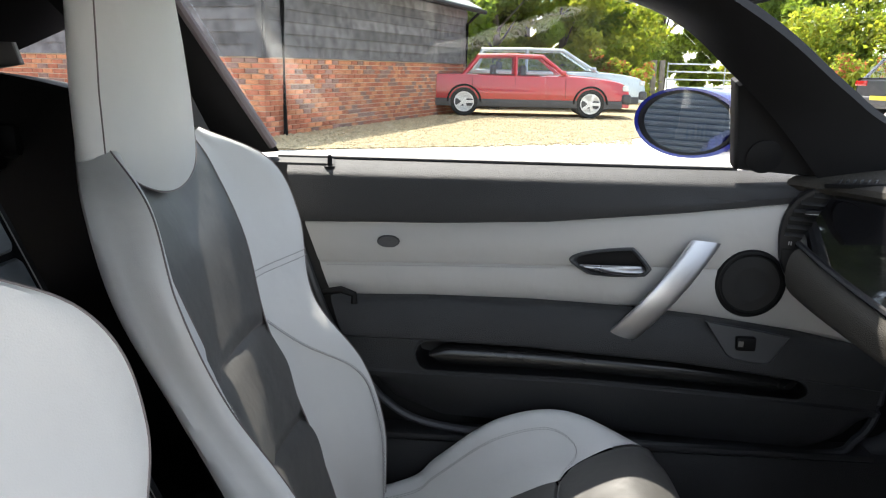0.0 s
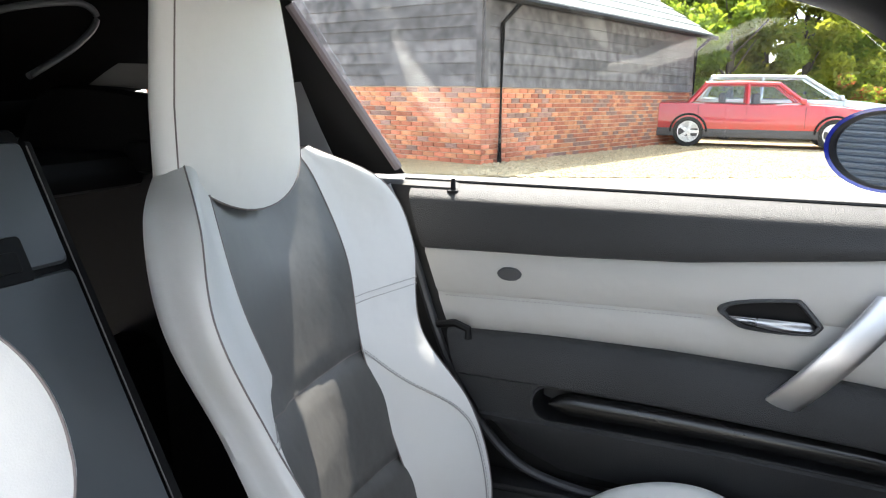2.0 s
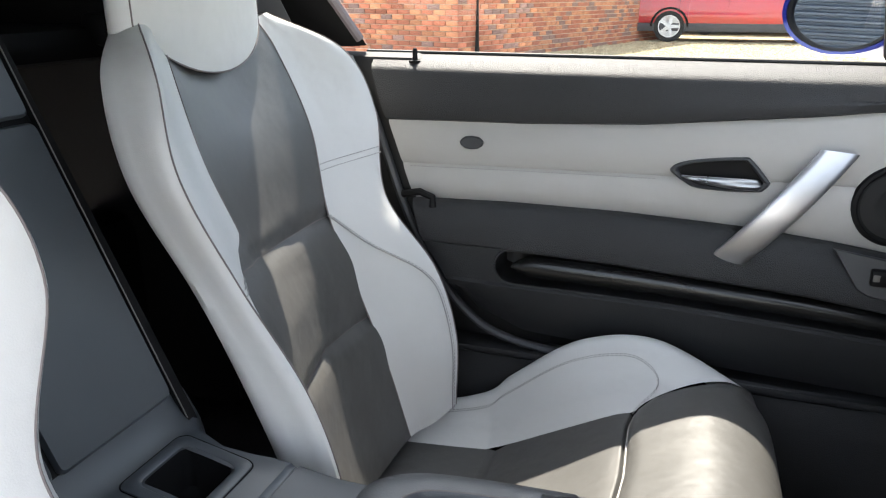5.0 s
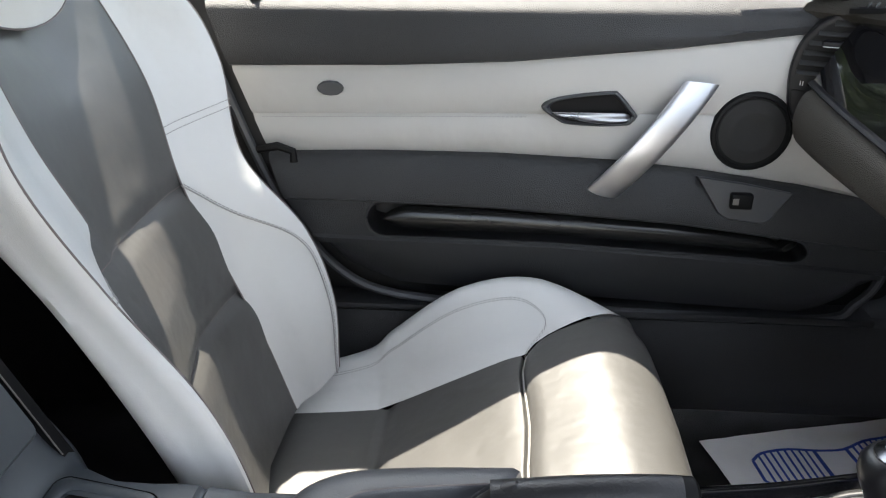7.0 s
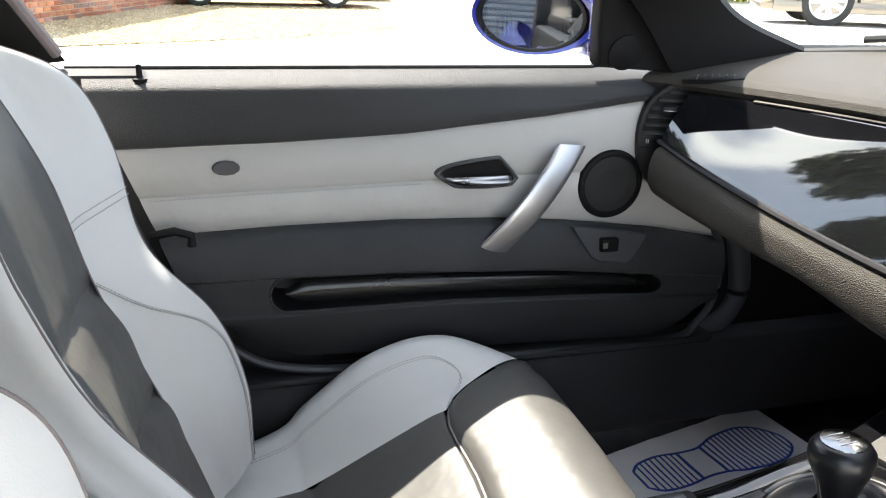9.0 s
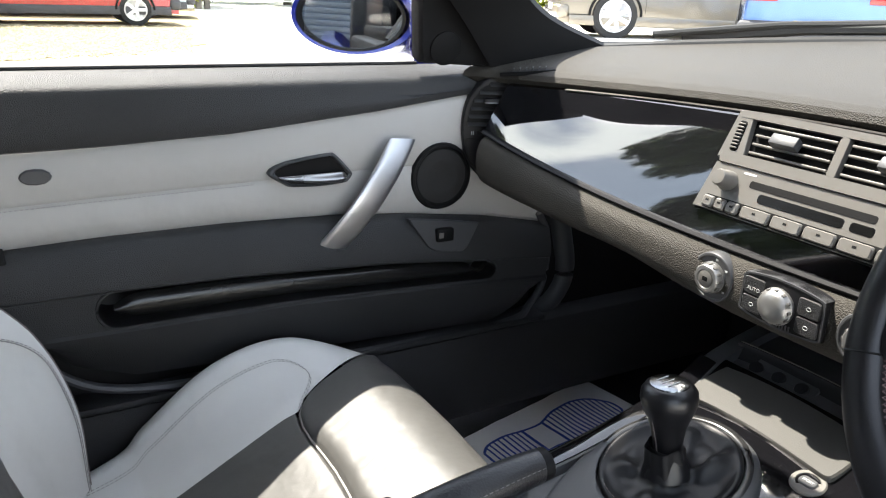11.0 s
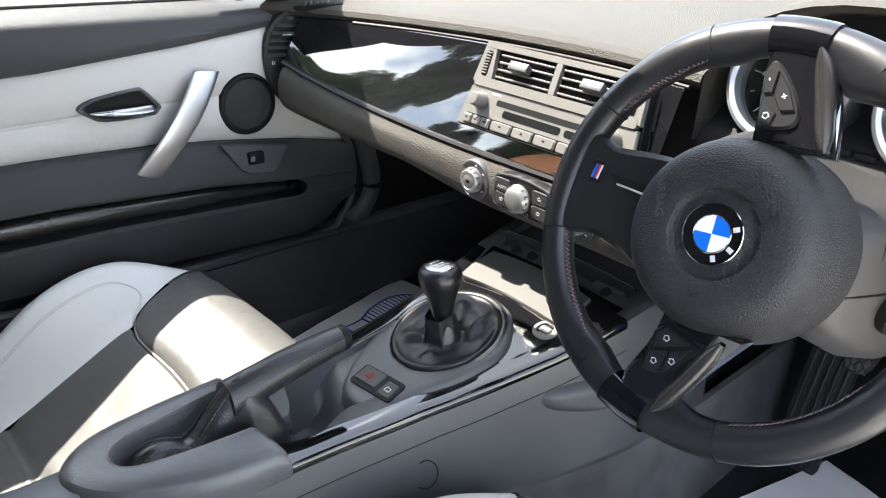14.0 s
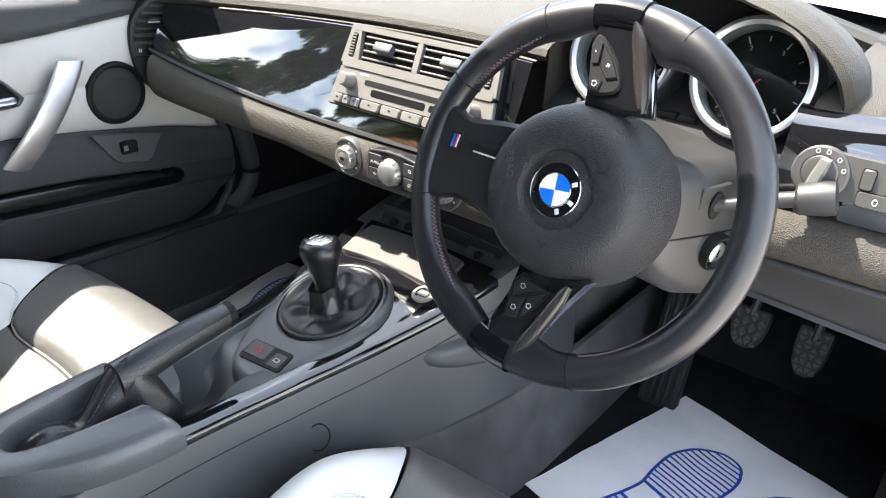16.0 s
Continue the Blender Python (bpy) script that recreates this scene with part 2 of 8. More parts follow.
def revolve(bm, prof, m=None, n=32):
    """prof: (radius, height) along local z."""
    rows = []
    for r, h in prof:
        rows.append([Vector((r * math.cos(2 * math.pi * k / n), r * math.sin(2 * math.pi * k / n), h)) for k in range(n)])
    if m:
        rows = [[m @ v for v in r] for r in rows]
    vs = grid(bm, rows, close_v=True)
    if prof[0][0] > 1e-5:
        bm.faces.new(vs[0][::-1])
    if prof[-1][0] > 1e-5:
        bm.faces.new(vs[-1])


def slab(bm, outline, depth, m=None, bevel=0.0):
    """Extrudes an outline (x, y) along local -z by depth, top at z=0, with an optional chamfer."""
    m = m or Matrix()
    c = Vector((sum(p[0] for p in outline) / len(outline), sum(p[1] for p in outline) / len(outline), 0))
    ins = [(c.x + (p[0] - c.x) * (1 - bevel / max(1e-6, math.hypot(p[0] - c.x, p[1] - c.y))), c.y + (p[1] - c.y) * (1 - bevel / max(1e-6, math.hypot(p[0] - c.x, p[1] - c.y)))) for p in outline]
    rows = [[m @ Vector((x, y, 0)) for x, y in ins], [m @ Vector((x, y, -bevel)) for x, y in outline], [m @ Vector((x, y, -depth)) for x, y in outline]]
    if not bevel:
        rows = rows[1:]
    vs = grid(bm, rows, close_v=True)
    bm.faces.new(vs[0][::-1])
    bm.faces.new(vs[-1])


def basis(o, u, v):
    """Local frame: x along u, y near v, z = u x v."""
    u = Vector(u).normalized()
    w = u.cross(Vector(v)).normalized()
    v = w.cross(u)
    return Matrix(((u.x, v.x, w.x, o[0]), (u.y, v.y, w.y, o[1]), (u.z, v.z, w.z, o[2]), (0, 0, 0, 1)))


def ellipse(a, b, n=28, cx=0, cy=0):
    return [(cx + a * math.cos(2 * math.pi * k / n), cy + b * math.sin(2 * math.pi * k / n)) for k in range(n)]


def rrect(w, h, r, n=4, cx=0, cy=0):
    res = []
    for sx, sy, a0 in ((1, 1, 0), (-1, 1, 90), (-1, -1, 180), (1, -1, 270)):
        for k in range(n + 1):
            a = radians(a0 + 90 * k / n)
            res.append((cx + sx * (w / 2 - r) + r * math.cos(a), cy + sy * (h / 2 - r) + r * math.sin(a)))
    return res


def stitches(name, path, parent, material, step=0.006, r=0.0006, length=0.0038):
    """A row of single stitches along a smooth path."""
    bm = bmesh.new()
    pts = [Vector(p) for p in path]
    acc = 0.0
    for a, b in zip(pts, pts[1:]):
        seg = (b - a).length
        d = (b - a).normalized() if seg > 1e-9 else Vector((1, 0, 0))
        while acc < seg:
            p = a + d * acc
            tube(bm, [p, p + d * length], r, 4)
            acc += step
        acc -= seg
    return part(name, bm, material, parent, smooth=False)


CAR_MID = 0.81
ease = lambda u: max(0, min(1, u)) ** 2 * (3 - 2 * max(0, min(1, u)))


# ---- seats ----
# half cross-sections of the backrest: centre, inner seam, bolster, crest, outer side, rear edge, back; (across, x, z)
BACK = [
    [(0, -.143, .37), (.115, -.138, .37), (.150, -.112, .38), (.180, -.088, .40), (.195, -.105, .38), (.19, -.155, .36), (0, -.26, .36)],
    [(0, -.182, .49), (.112, -.172, .49), (.152, -.132, .50), (.192, -.092, .51), (.206, -.118, .49), (.196, -.176, .48), (0, -.285, .47)],
    [(0, -.212, .59), (.104, -.205, .59), (.148, -.166, .60), (.194, -.126, .615), (.208, -.156, .60), (.198, -.213, .58), (0, -.315, .56)],
    [(0, -.25, .706), (.095, -.245, .71), (.138, -.225, .715), (.188, -.20, .72), (.200, -.232, .71), (.190, -.272, .70), (0, -.36, .68)],
    [(0, -.288, .82), (.118, -.278, .825), (.168, -.255, .83), (.224, -.228, .835), (.232, -.268, .83), (.212, -.318, .82), (0, -.40, .80)],
    [(0, -.328, .905), (.108, -.316, .925), (.150, -.295, .925), (.197, -.262, .922), (.204, -.31, .918), (.190, -.355, .915), (0, -.425, .90)],
    [(0, -.345, .96), (.095, -.338, .968), (.110, -.334, .972), (.124, -.338, .973), (.132, -.358, .970), (.118, -.388, .962), (0, -.43, .95)],
]
# half cross-sections of the cushion: centre, inner seam, bolster, crest, outer, bottom; (across, x, z)
CUSH = [
    [(0, -.20, .345), (.125, -.20, .350), (.165, -.18, .362), (.20, -.16, .372), (.245, -.15, .345), (.24, -.15, .24)],
    [(0, -.05, .36), (.132, -.05, .36), (.175, -.05, .385), (.21, -.05, .41), (.255, -.05, .37), (.25, -.05, .25)],
    [(0, -.012, .365), (.136, -.012, .367), (.18, -.01, .41), (.215, -.01, .445), (.262, -.01, .40), (.25, -.01, .25)],
    [(0, .08, .41), (.137, .08, .415), (.18, .08, .475), (.22, .085, .515), (.268, .09, .46), (.25, .09, .26)],
    [(0, .15, .447), (.137, .15, .452), (.18, .168, .502), (.22, .190, .535), (.268, .205, .475), (.25, .20, .27)],
    [(0, .178, .458), (.137, .178, .463), (.168, .246, .500), (.204, .305, .492), (.246, .322, .44), (.24, .32, .27)],
    [(0, .20, .478), (.137, .20, .480), (.168, .262, .502), (.204, .313, .489), (.244, .328, .436), (.24, .325, .27)],
    [(0, .275, .503), (.137, .275, .504), (.170, .300, .502), (.203, .328, .478), (.238, .334, .42), (.235, .33, .27)],
    [(0, .338, .480), (.137, .336, .478), (.172, .340, .468), (.203, .341, .440), (.232, .337, .39), (.23, .332, .27)],
    [(0, .362, .42), (.137, .359, .42), (.18, .354, .41), (.205, .347, .395), (.228, .34, .36), (.225, .335, .27)],
    [(0, .345, .34), (.137, .343, .34), (.18, .34, .335), (.205, .335, .33), (.22, .33, .31), (.22, .325, .26)],
]


def section_rows(rows, nu, nv):
    """Smooth in both directions: dense rows of dense half-sections."""
    cols = len(rows[0])
    across = [spline([r[k] for r in rows], nu) for k in range(cols)]
    dense = []
    for i in range(len(across[0])):
        dense.append(spline([across[k][i] for k in range(cols)], nv))
    return dense


def seat_strip(dense, a, b, y0, dx, side, rows=None):
    res = []
    for r in (dense if rows is None else dense[rows[0]:rows[1] + 1]):
        res.append([(p[1] + dx, y0 + side * p[0], p[2]) for p in r[a:b + 1]])
    return res


def make_seat(label, y0, dx, lean=0.0, lift=0.0, ahead=0.0, sink=0.0, tunnel_side=1.0, head=0.0, sewn=True):
    """lean: how far the backrest's shoulder comes forward; lift: how much higher it is."""
    seat = thing("bucket_seat", label, "car seat")
    nu, nv = 14, 4
    back = [[(s_, x_ + lean * (z_ - .36) / .49, z_ + lift * (z_ - .36) / .49) for s_, x_, z_ in r] for r in BACK]
    d = section_rows(back, nu, nv)
    hx, hzz = lean * 1.24, lift * 1.24
    # low down the tunnel-side bolster stands over the panel's edge
    def broad(r):
        res = []
        for k, p in enumerate(r):
            g = min(1, max(0, (.745 - p[2]) / .10)) * .34 if head else 0
            res.append((p[0] * (1 + g * (1 if k <= nv else max(0, (3 * nv - k) / (2 * nv)))), p[1], p[2]))
        return res
    dl = [broad(r) for r in d]
    # the side towards the tunnel is shallower
    slim = [[Vector(r[min(k, 3 * nv)]) + (Vector(p) - Vector(r[min(k, 3 * nv)])) * (tunnel_side if k > 3 * nv else 0) for k, p in enumerate(r)] for r in dl]
    # the back's centre panel in one piece, with two shallow cross seams
    bm = bmesh.new()
    rows = []
    low_seam = 24 / 14
    for i, (r, rl) in enumerate(zip(d, dl)):
        lean_in = (.034 if head else 0) * min(1, max(0, (.735 - r[0][2]) / .10))
        left = [(p[1] + dx + lean_in * k / nv, y0 - p[0], p[2]) for k, p in zip(range(nv, 0, -1), rl[nv:0:-1])]
        right = [(p[1] + dx, y0 + p[0], p[2]) for p in r[0:nv + 1]]
        v = i / nu
        dip = 0.007 * (math.exp(-((v - 3.0) / 0.09) ** 2) + math.exp(-((v - low_seam) / 0.09) ** 2)) - .004 * math.exp(-((v - 2.45) / 0.30) ** 2) - .003 * math.exp(-((v - 1.3) / 0.30) ** 2)
        half = max(abs(y - y0) for x, y, z in left + right)
        row = [(x - dip * (1 - .8 * (abs(y - y0) / half) ** 6), y, z - dip * 0.3) for x, y, z in left + right]
        # both edges are tucked in under the bolsters
        (xa, ya, za), (xb, yb, zb) = row[0], row[-1]
        rows.append([(xa + lean_in * .3, ya - .035, za)] + row + [(xb, yb + .016, zb)])
    grid(bm, rows)
    part("back_panel", bm, M_BLACK, seat, "black leather centre panel")
    for i in (3 * nu, 24):
        bm = bmesh.new()
        tube(bm, [(x - .0005, y, z) for x, y, z in rows[i]], .0010, 6)
        part("cross_seam", bm, M_SEAM, seat, "dark sewn seam")
    for side in (-1, 1):
        bm = bmesh.new()
        grid(bm, seat_strip(dl if side < 0 else d, nv, 3 * nv, y0, dx, side))
        part("back_bolster", bm, M_WHITE, seat, "white leather side bolster")
        bm = bmesh.new()
        grid(bm, seat_strip(slim if side < 0 else d, 3 * nv, 5 * nv, y0, dx, side))
        part("bolster_side", bm, M_WHITE, seat, "white leather outer side")
        crest = [Vector(s[0]) for s in seat_strip(dl if side < 0 else d, 3 * nv, 3 * nv, y0, dx, side)]
        bm = bmesh.new()
        tube(bm, crest, 0.0010, 6)
        part("piping", bm, M_SEAM, seat, "dark sewn seam")
        inner = [Vector(s[0]) for s in seat_strip(dl if side < 0 else d, nv, nv, y0, dx, side)]
        bm = bmesh.new()
        tube(bm, inner, 0.0010, 6)
        part("piping", bm, M_SEAM, seat, "dark sewn seam")
    bm = bmesh.new()
    rows = []
    for r, s_row in zip(d, slim):
        rows.append([(p[1] + dx, y0 - p[0], p[2]) for p in s_row[5 * nv:]] + [(p[1] + dx, y0 + p[0], p[2]) for p in r[5 * nv:][::-1]])
    grid(bm, rows)
    part("back_shell", bm, M_SHELL, seat, "black plastic back shell")
    # headrest: rounded block, its lower front edge drops in an arc
    front, sides = bmesh.new(), bmesh.new()
    hz = [(-.002, 0.0), (.02, .25), (.06, .55), (.12, .9), (.18, 1.0), (.225, .93), (.25, .75), (.262, .4)]
    frows, srows = [], {1: [], -1: []}
    for h, k in hz:
        x0 = -.318 + hx - h * 0.085 + (1 - k) * -.006
        w = .116 - max(0, h - .05) * .15 - max(0, h - .17) * .20
        row = []
        for j in range(25):
            s = -math.cos(math.pi * j / 24)
            drop = 0.054 * (1 - s * s) ** .72 * max(0, 1 - h / .2)
            row.append((x0 + .012 * (1 - s * s) - .008 * abs(s) ** 5 + dx, y0 - head + w * s, .967 + hzz + h - drop))
        frows.append(row)
        for sd in (1, -1):
            e = row[-1] if sd > 0 else row[0]
            low = (.010 if sd > 0 else .016) * max(0, 1 - h / .06)
            th = 1.0 if sd > 0 or not head else .52
            srows[sd].append(spline([e, (e[0] - .016 * th, e[1] + sd * .007, e[2] - low * .4), (e[0] - .036 * th, e[1] + sd * .010, e[2] - low), (e[0] - .056 * th, e[1] + sd * .004, e[2] - low), (e[0] - .072 * th, e[1] - sd * .014, e[2] - low), (e[0] - .080 * th, e[1] - sd * .03, e[2] - low)], 2))
    grid(front, frows)
    part("headrest_front", front, M_WHITE, seat, "white leather headrest front")
    for sd in (1, -1):
        bm = bmesh.new()
        grid(bm, srows[sd])
        part("headrest_side", bm, M_WHITE, seat, "white leather headrest side")
        bm = bmesh.new()
        tube(bm, [s[0] for s in srows[sd]], 0.0009, 6)
        part("piping", bm, M_SEAM, seat, "dark sewn seam")
    bm = bmesh.new()
    grid(bm, [[a[-1], ((a[-1][0] + b[-1][0]) / 2 - .012, y0, a[-1][2]), b[-1]] for a, b in zip(srows[1], srows[-1])])
    part("headrest_back", bm, M_SHELL, seat, "black headrest back")
    bm = bmesh.new()
    grid(bm, [frows[-1], [(p[0] - .05, y0 + (p[1] - y0) * .9, p[2] + .004) for p in frows[-1]], [(p[0] - .09, y0 + (p[1] - y0) * .8, p[2]) for p in frows[-1]]])
    part("headrest_top", bm, M_WHITE, seat, "white leather headrest top")
    bm = bmesh.new()
    tube(bm, [(p[0] + .0005, p[1], p[2]) for p in frows[0]], 0.0010, 6)
    part("piping", bm, M_SEAM, seat, "dark sewn seam")
    # cushion
    c = section_rows([[(s_, x_ + ahead * min(1, max(0, (x_ + .13) / .2)), z_ - sink) for s_, x_, z_ in r] for r in CUSH], nu, nv)
    split = 5 * nu
    # beside the console the cushion is cut straight
    inside = lambda y: max(y, y0 - .178) if head else y
    bm = bmesh.new()
    rows = []
    for i, r in enumerate(c[:split + 1]):
        v = i / nu
        dip = 0.006 * math.exp(-((v - 2.0) / 0.14) ** 2) + 0.010 * math.exp(-((v - 5.0) / 0.14) ** 2)
        rows.append([(p[1] + dx, y0 - p[0], p[2] - dip) for p in r[nv:0:-1]] + [(p[1] + dx, y0 + p[0], p[2] - dip) for p in r[:nv + 1]])
    grid(bm, rows)
    part("cushion_panel", bm, M_BLACK, seat, "black leather cushion panel")
    bm = bmesh.new()
    rows = []
    for i, r in enumerate(c[split:]):
        dip = 0.010 * math.exp(-(i / nu / 0.14) ** 2)
        rr = r[:4 * nv + 1]
        rows.append([(p[1] + dx, inside(y0 - p[0]), p[2] - dip) for p in rr[:0:-1]] + [(p[1] + dx, y0 + p[0], p[2] - dip) for p in rr])
    grid(bm, rows)
    part("cushion_front", bm, M_BLACK, seat, "black leather thigh support")
    for side in (-1, 1):
        bm = bmesh.new()
        low = .055 if side < 0 and head else 0
        grid(bm, [[(x, inside(y), z - low * ease((.24 - x) / .12) * min(1, k / nv)) for k, (x, y, z) in enumerate(r)] for r in seat_strip(c, nv, 4 * nv, y0, dx, side, (0, split))])
        part("cushion_bolster", bm, M_WHITE, seat, "white leather cushion bolster")
        bm = bmesh.new()
        grid(bm, [[(x, inside(y) - (.001 if y < y0 else 0), z) for x, y, z in r] for r in seat_strip(c, 4 * nv, 5 * nv, y0, dx, side)])
        part("cushion_side", bm, M_SHELL, seat, "black plastic seat side")
    # twin stitching round the bolsters
    at = lambda dd, i, k: Vector((0, 0, 0)) + Vector((dd[i][k][1] + dx, 0, dd[i][k][2]))
    for side in (-1, 1):
        for o in (0, .006):
            path = []
            for i in range(3 * nu, -1, -1):
                u = (3 * nu - i) / (3 * nu)
                kf = nv + (1.75 * nv) * min(1, math.sin(min(1, u * 2.2) * math.pi / 2))
                k0 = int(kf)
                f = kf - k0
                p, q = d[i][k0], d[i][min(k0 + 1, len(d[i]) - 1)]
                m_ = [p[j] * (1 - f) + q[j] * f for j in range(3)]
                path.append((m_[1] + dx + .0022, y0 + side * (m_[0] - o), m_[2] + .001))
            if side > 0 and sewn:
                stitches("stitching", path, seat, M_THREAD)
                if o:
                    bm = bmesh.new()
                    tube(bm, [(x - .0018, y + .003, z) for x, y, z in path], .0007, 5)
                    part("sewn_seam", bm, M_THREAD, seat, "grey sewn seam")
            if side < 0 and sewn:
                short = [Vector(a).lerp(Vector(b), .15 + o * 62) for a, b in zip(dl[3 * nu - 2], dl[3 * nu])][nv + 2:3 * nv + 1]
                stitches("stitching", [(p.y + dx + .001, y0 - p.x - .0005, p.z + .001) for p in short], seat, M_THREAD, r=.0007)
            row = d[3 * nu + 8] if o else d[3 * nu + 7]
            if side > 0 and sewn:
                stitches("stitching", [(p[1] + dx + .002, y0 + side * p[0], p[2]) for p in row[nv:3 * nv + 1]], seat, M_THREAD)
            path = []
            for i in range(nu // 2, 5 * nu + 1):
                u = (i - nu // 2) / (5 * nu - nu // 2)
                kf = nv + 1.35 * nv * (1 - max(0, (u - .72) / .28) ** 2)
                k0 = int(kf)
                f = kf - k0
                p, q = c[i][k0], c[i][k0 + 1]
                m_ = [p[j] * (1 - f) + q[j] * f for j in range(3)]
                path.append((m_[1] + dx, y0 + side * (m_[0] - o), m_[2] + .0022))
            stitches("stitching", path, seat, M_THREAD)
    piping = [(p[1] + dx + .002, y0 + s * p[0], p[2] - .006) for s, p in [(-1, q) for q in c[split][2 * nv:0:-1]] + [(1, q) for q in c[split][:2 * nv]]]
    bm = bmesh.new()
    tube(bm, piping, 0.002, 6)
    part("piping", bm, M_THREAD, seat, "pale piping across the cushion")
    bm = bmesh.new()
    box(bm, (0.1 + dx, y0, .225), (.40, .40, .06), 0.01)
    part("seat_base", bm, M_SHELL, seat)
    return seat


make_seat("white and black leather bucket seat for the passenger", 1.11, 0.0, tunnel_side=.74, head=.022)
make_seat("white and black leather bucket seat for the driver", 0.43, 0.0, 0.08, -0.003, 0.085, 0.050, sewn=False)


# ---- passenger door ----
Z_INS_TOP = [(-.25, .812), (-.03, .816), (.149, .824), (.361, .845), (.525, .866), (.70, .885)]
Z_INS_BOT = [(-.20, .692), (-.034, .697), (.128, .697), (.294, .691), (.406, .681), (.558, .661), (.70, .632)]
Z_POCK_TOP = [(-.25, .632), (.0, .631), (.127, .628), (.382, .612), (.562, .590), (.70, .575)]
Z_POCK_BOT = [(-.25, .582), (-.022, .577), (.214, .574), (.477, .560), (.70, .545)]
Z_DOOR_BOT = [(-.20, .60), (-.167, .60), (-.089, .517), (-.008, .485), (.222, .473), (.585, .457), (.64, .475), (.678, .516), (.70, .56)]
X_DOOR_REAR = [(.45, -.03), (.485, -.008), (.517, -.089), (.63, -.167), (.691, -.193), (.812, -.237), (.914, -.272), (.93, -.276)]
X_DOOR_FRONT = [(.45, .60), (.516, .676), (.633, .69), (.70, .66), (.81, .60), (.88, .56), (.93, .53)]


def door_sheet(bm, profile, n=56):
    """profile(x) gives (y, z) from the top down; the ends follow the door's edges."""
    rows = []
    for i in range(n + 1):
        u = i / n
        row = []
        x = -.27 + u * .95
        for _ in range(2):
            prof = profile(x)
        for k, (y, z) in enumerate(prof):
            a, b = lerp_table(X_DOOR_REAR, z), lerp_table(X_DOOR_FRONT, z)
            xx = a + (b - a) * u
            yy, zz = profile(xx)[k]
            row.append((xx, yy, zz))
        rows.append(row)
    grid(bm, rows)


door = thing("passenger_door", "closed car door with white leather insert and black trim", "car door")


def prof_pad(x):
    zi = lerp_table(Z_INS_TOP, x)
    return [(1.452, .9085), (1.444, .9085), (1.436, .9070), (1.420, .9010), (1.407, .8940), (1.4025, .8905), (1.4000, .8865), (1.3985, .882), (1.3965, .869), (1.392, .5 * (zi + .88)), (1.391, zi + .012), (1.394, zi + .003), (1.402, zi)]


def prof_insert(x):
    zi, zb = lerp_table(Z_INS_TOP, x), lerp_table(Z_INS_BOT, x)
    ms = zi + (zb - zi) * .55
    w = 0.0012 * math.sin(x * 95) * max(0, 1 - abs(x + .02) / .2)
    return [(1.405, zi + .002), (1.399, zi - .006), (1.397, ms + .006), (1.3995, ms + .0012), (1.4002, ms), (1.3995, ms - .0012), (1.396 + w, ms - .008), (1.395 + w, .4 * ms + .6 * zb), (1.397, zb + .006), (1.404, zb - .002)]


def prof_arm(x):
    zb, pt = lerp_table(Z_INS_BOT, x), lerp_table(Z_POCK_TOP, x)
    return [(1.405, zb), (1.389, zb - .001), (1.379, zb - .008), (1.368, .5 * (zb + pt)), (1.362, pt + .012), (1.362, pt + .003), (1.366, pt)]


POCKET = (-.052, .572)


def pocket_mouth(x):
    """Upper and lower edge of the opening, rounded off at both ends."""
    pt, pb = lerp_table(Z_POCK_TOP, x), lerp_table(Z_POCK_BOT, x)
    s = max(0, min(1, min(x - POCKET[0], POCKET[1] - x) / .024))
    f = math.sqrt(max(0, 1 - (1 - s) ** 2))
    m, h = (pt + pb) / 2 + .001, (pt - pb) / 2
    return m + h * f, m - h * f


def prof_recess(x):
    a, b = pocket_mouth(x)
    d = .055 * min(1, max(0, (a - b) / .03))
    return [(1.366, a), (1.366 + d * .6, a - .003 * min(1, d * 30)), (1.366 + d, a + (b - a) * .3), (1.366 + d, a + (b - a) * .75), (1.366 + d * .7, b + .002 * min(1, d * 30)), (1.366, b)]


def prof_low(x):
    pb, zb = lerp_table(Z_POCK_BOT, x), lerp_table(Z_DOOR_BOT, x)
    zb = min(zb, pb - .01)
    return [(1.366, pb), (1.362, pb - .004), (1.363, pb - .012), (1.374, .5 * (pb + zb)), (1.388, zb + .016), (1.396, zb + .004), (1.41, zb)]


for nm, prof, m, lab in (("upper_pad", prof_pad, M_DOOR, "black padded window ledge"), ("door_insert", prof_insert, M_INSERT, "white leather door insert, colour dimmed for shade"), ("armrest_panel", prof_arm, M_DOOR, ""), ("lower_panel", prof_low, M_DOOR, "")):
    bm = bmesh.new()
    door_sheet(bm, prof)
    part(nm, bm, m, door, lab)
bm = bmesh.new()
px_ = sorted([POCKET[0] + .03 * (k / 12) ** 2 for k in range(13)] + list(np.linspace(-.025, .543, 60)) + [POCKET[1] - .03 * (k / 12) ** 2 for k in range(13)])
grid(bm, [[(x, y, z) for y, z in prof_recess(x)] for x in px_])
part("door_pocket", bm, mat("smooth_pocket_plastic", (.012, .012, .013), .30, vary=.15), door, "recessed black door pocket")
bm = bmesh.new()
grid(bm, [[(x, 1.366, lerp_table(Z_POCK_TOP, x)), (x, 1.366, pocket_mouth(x)[0])] for x in px_])
grid(bm, [[(x, 1.366, pocket_mouth(x)[1]), (x, 1.366, lerp_table(Z_POCK_BOT, x))] for x in px_])
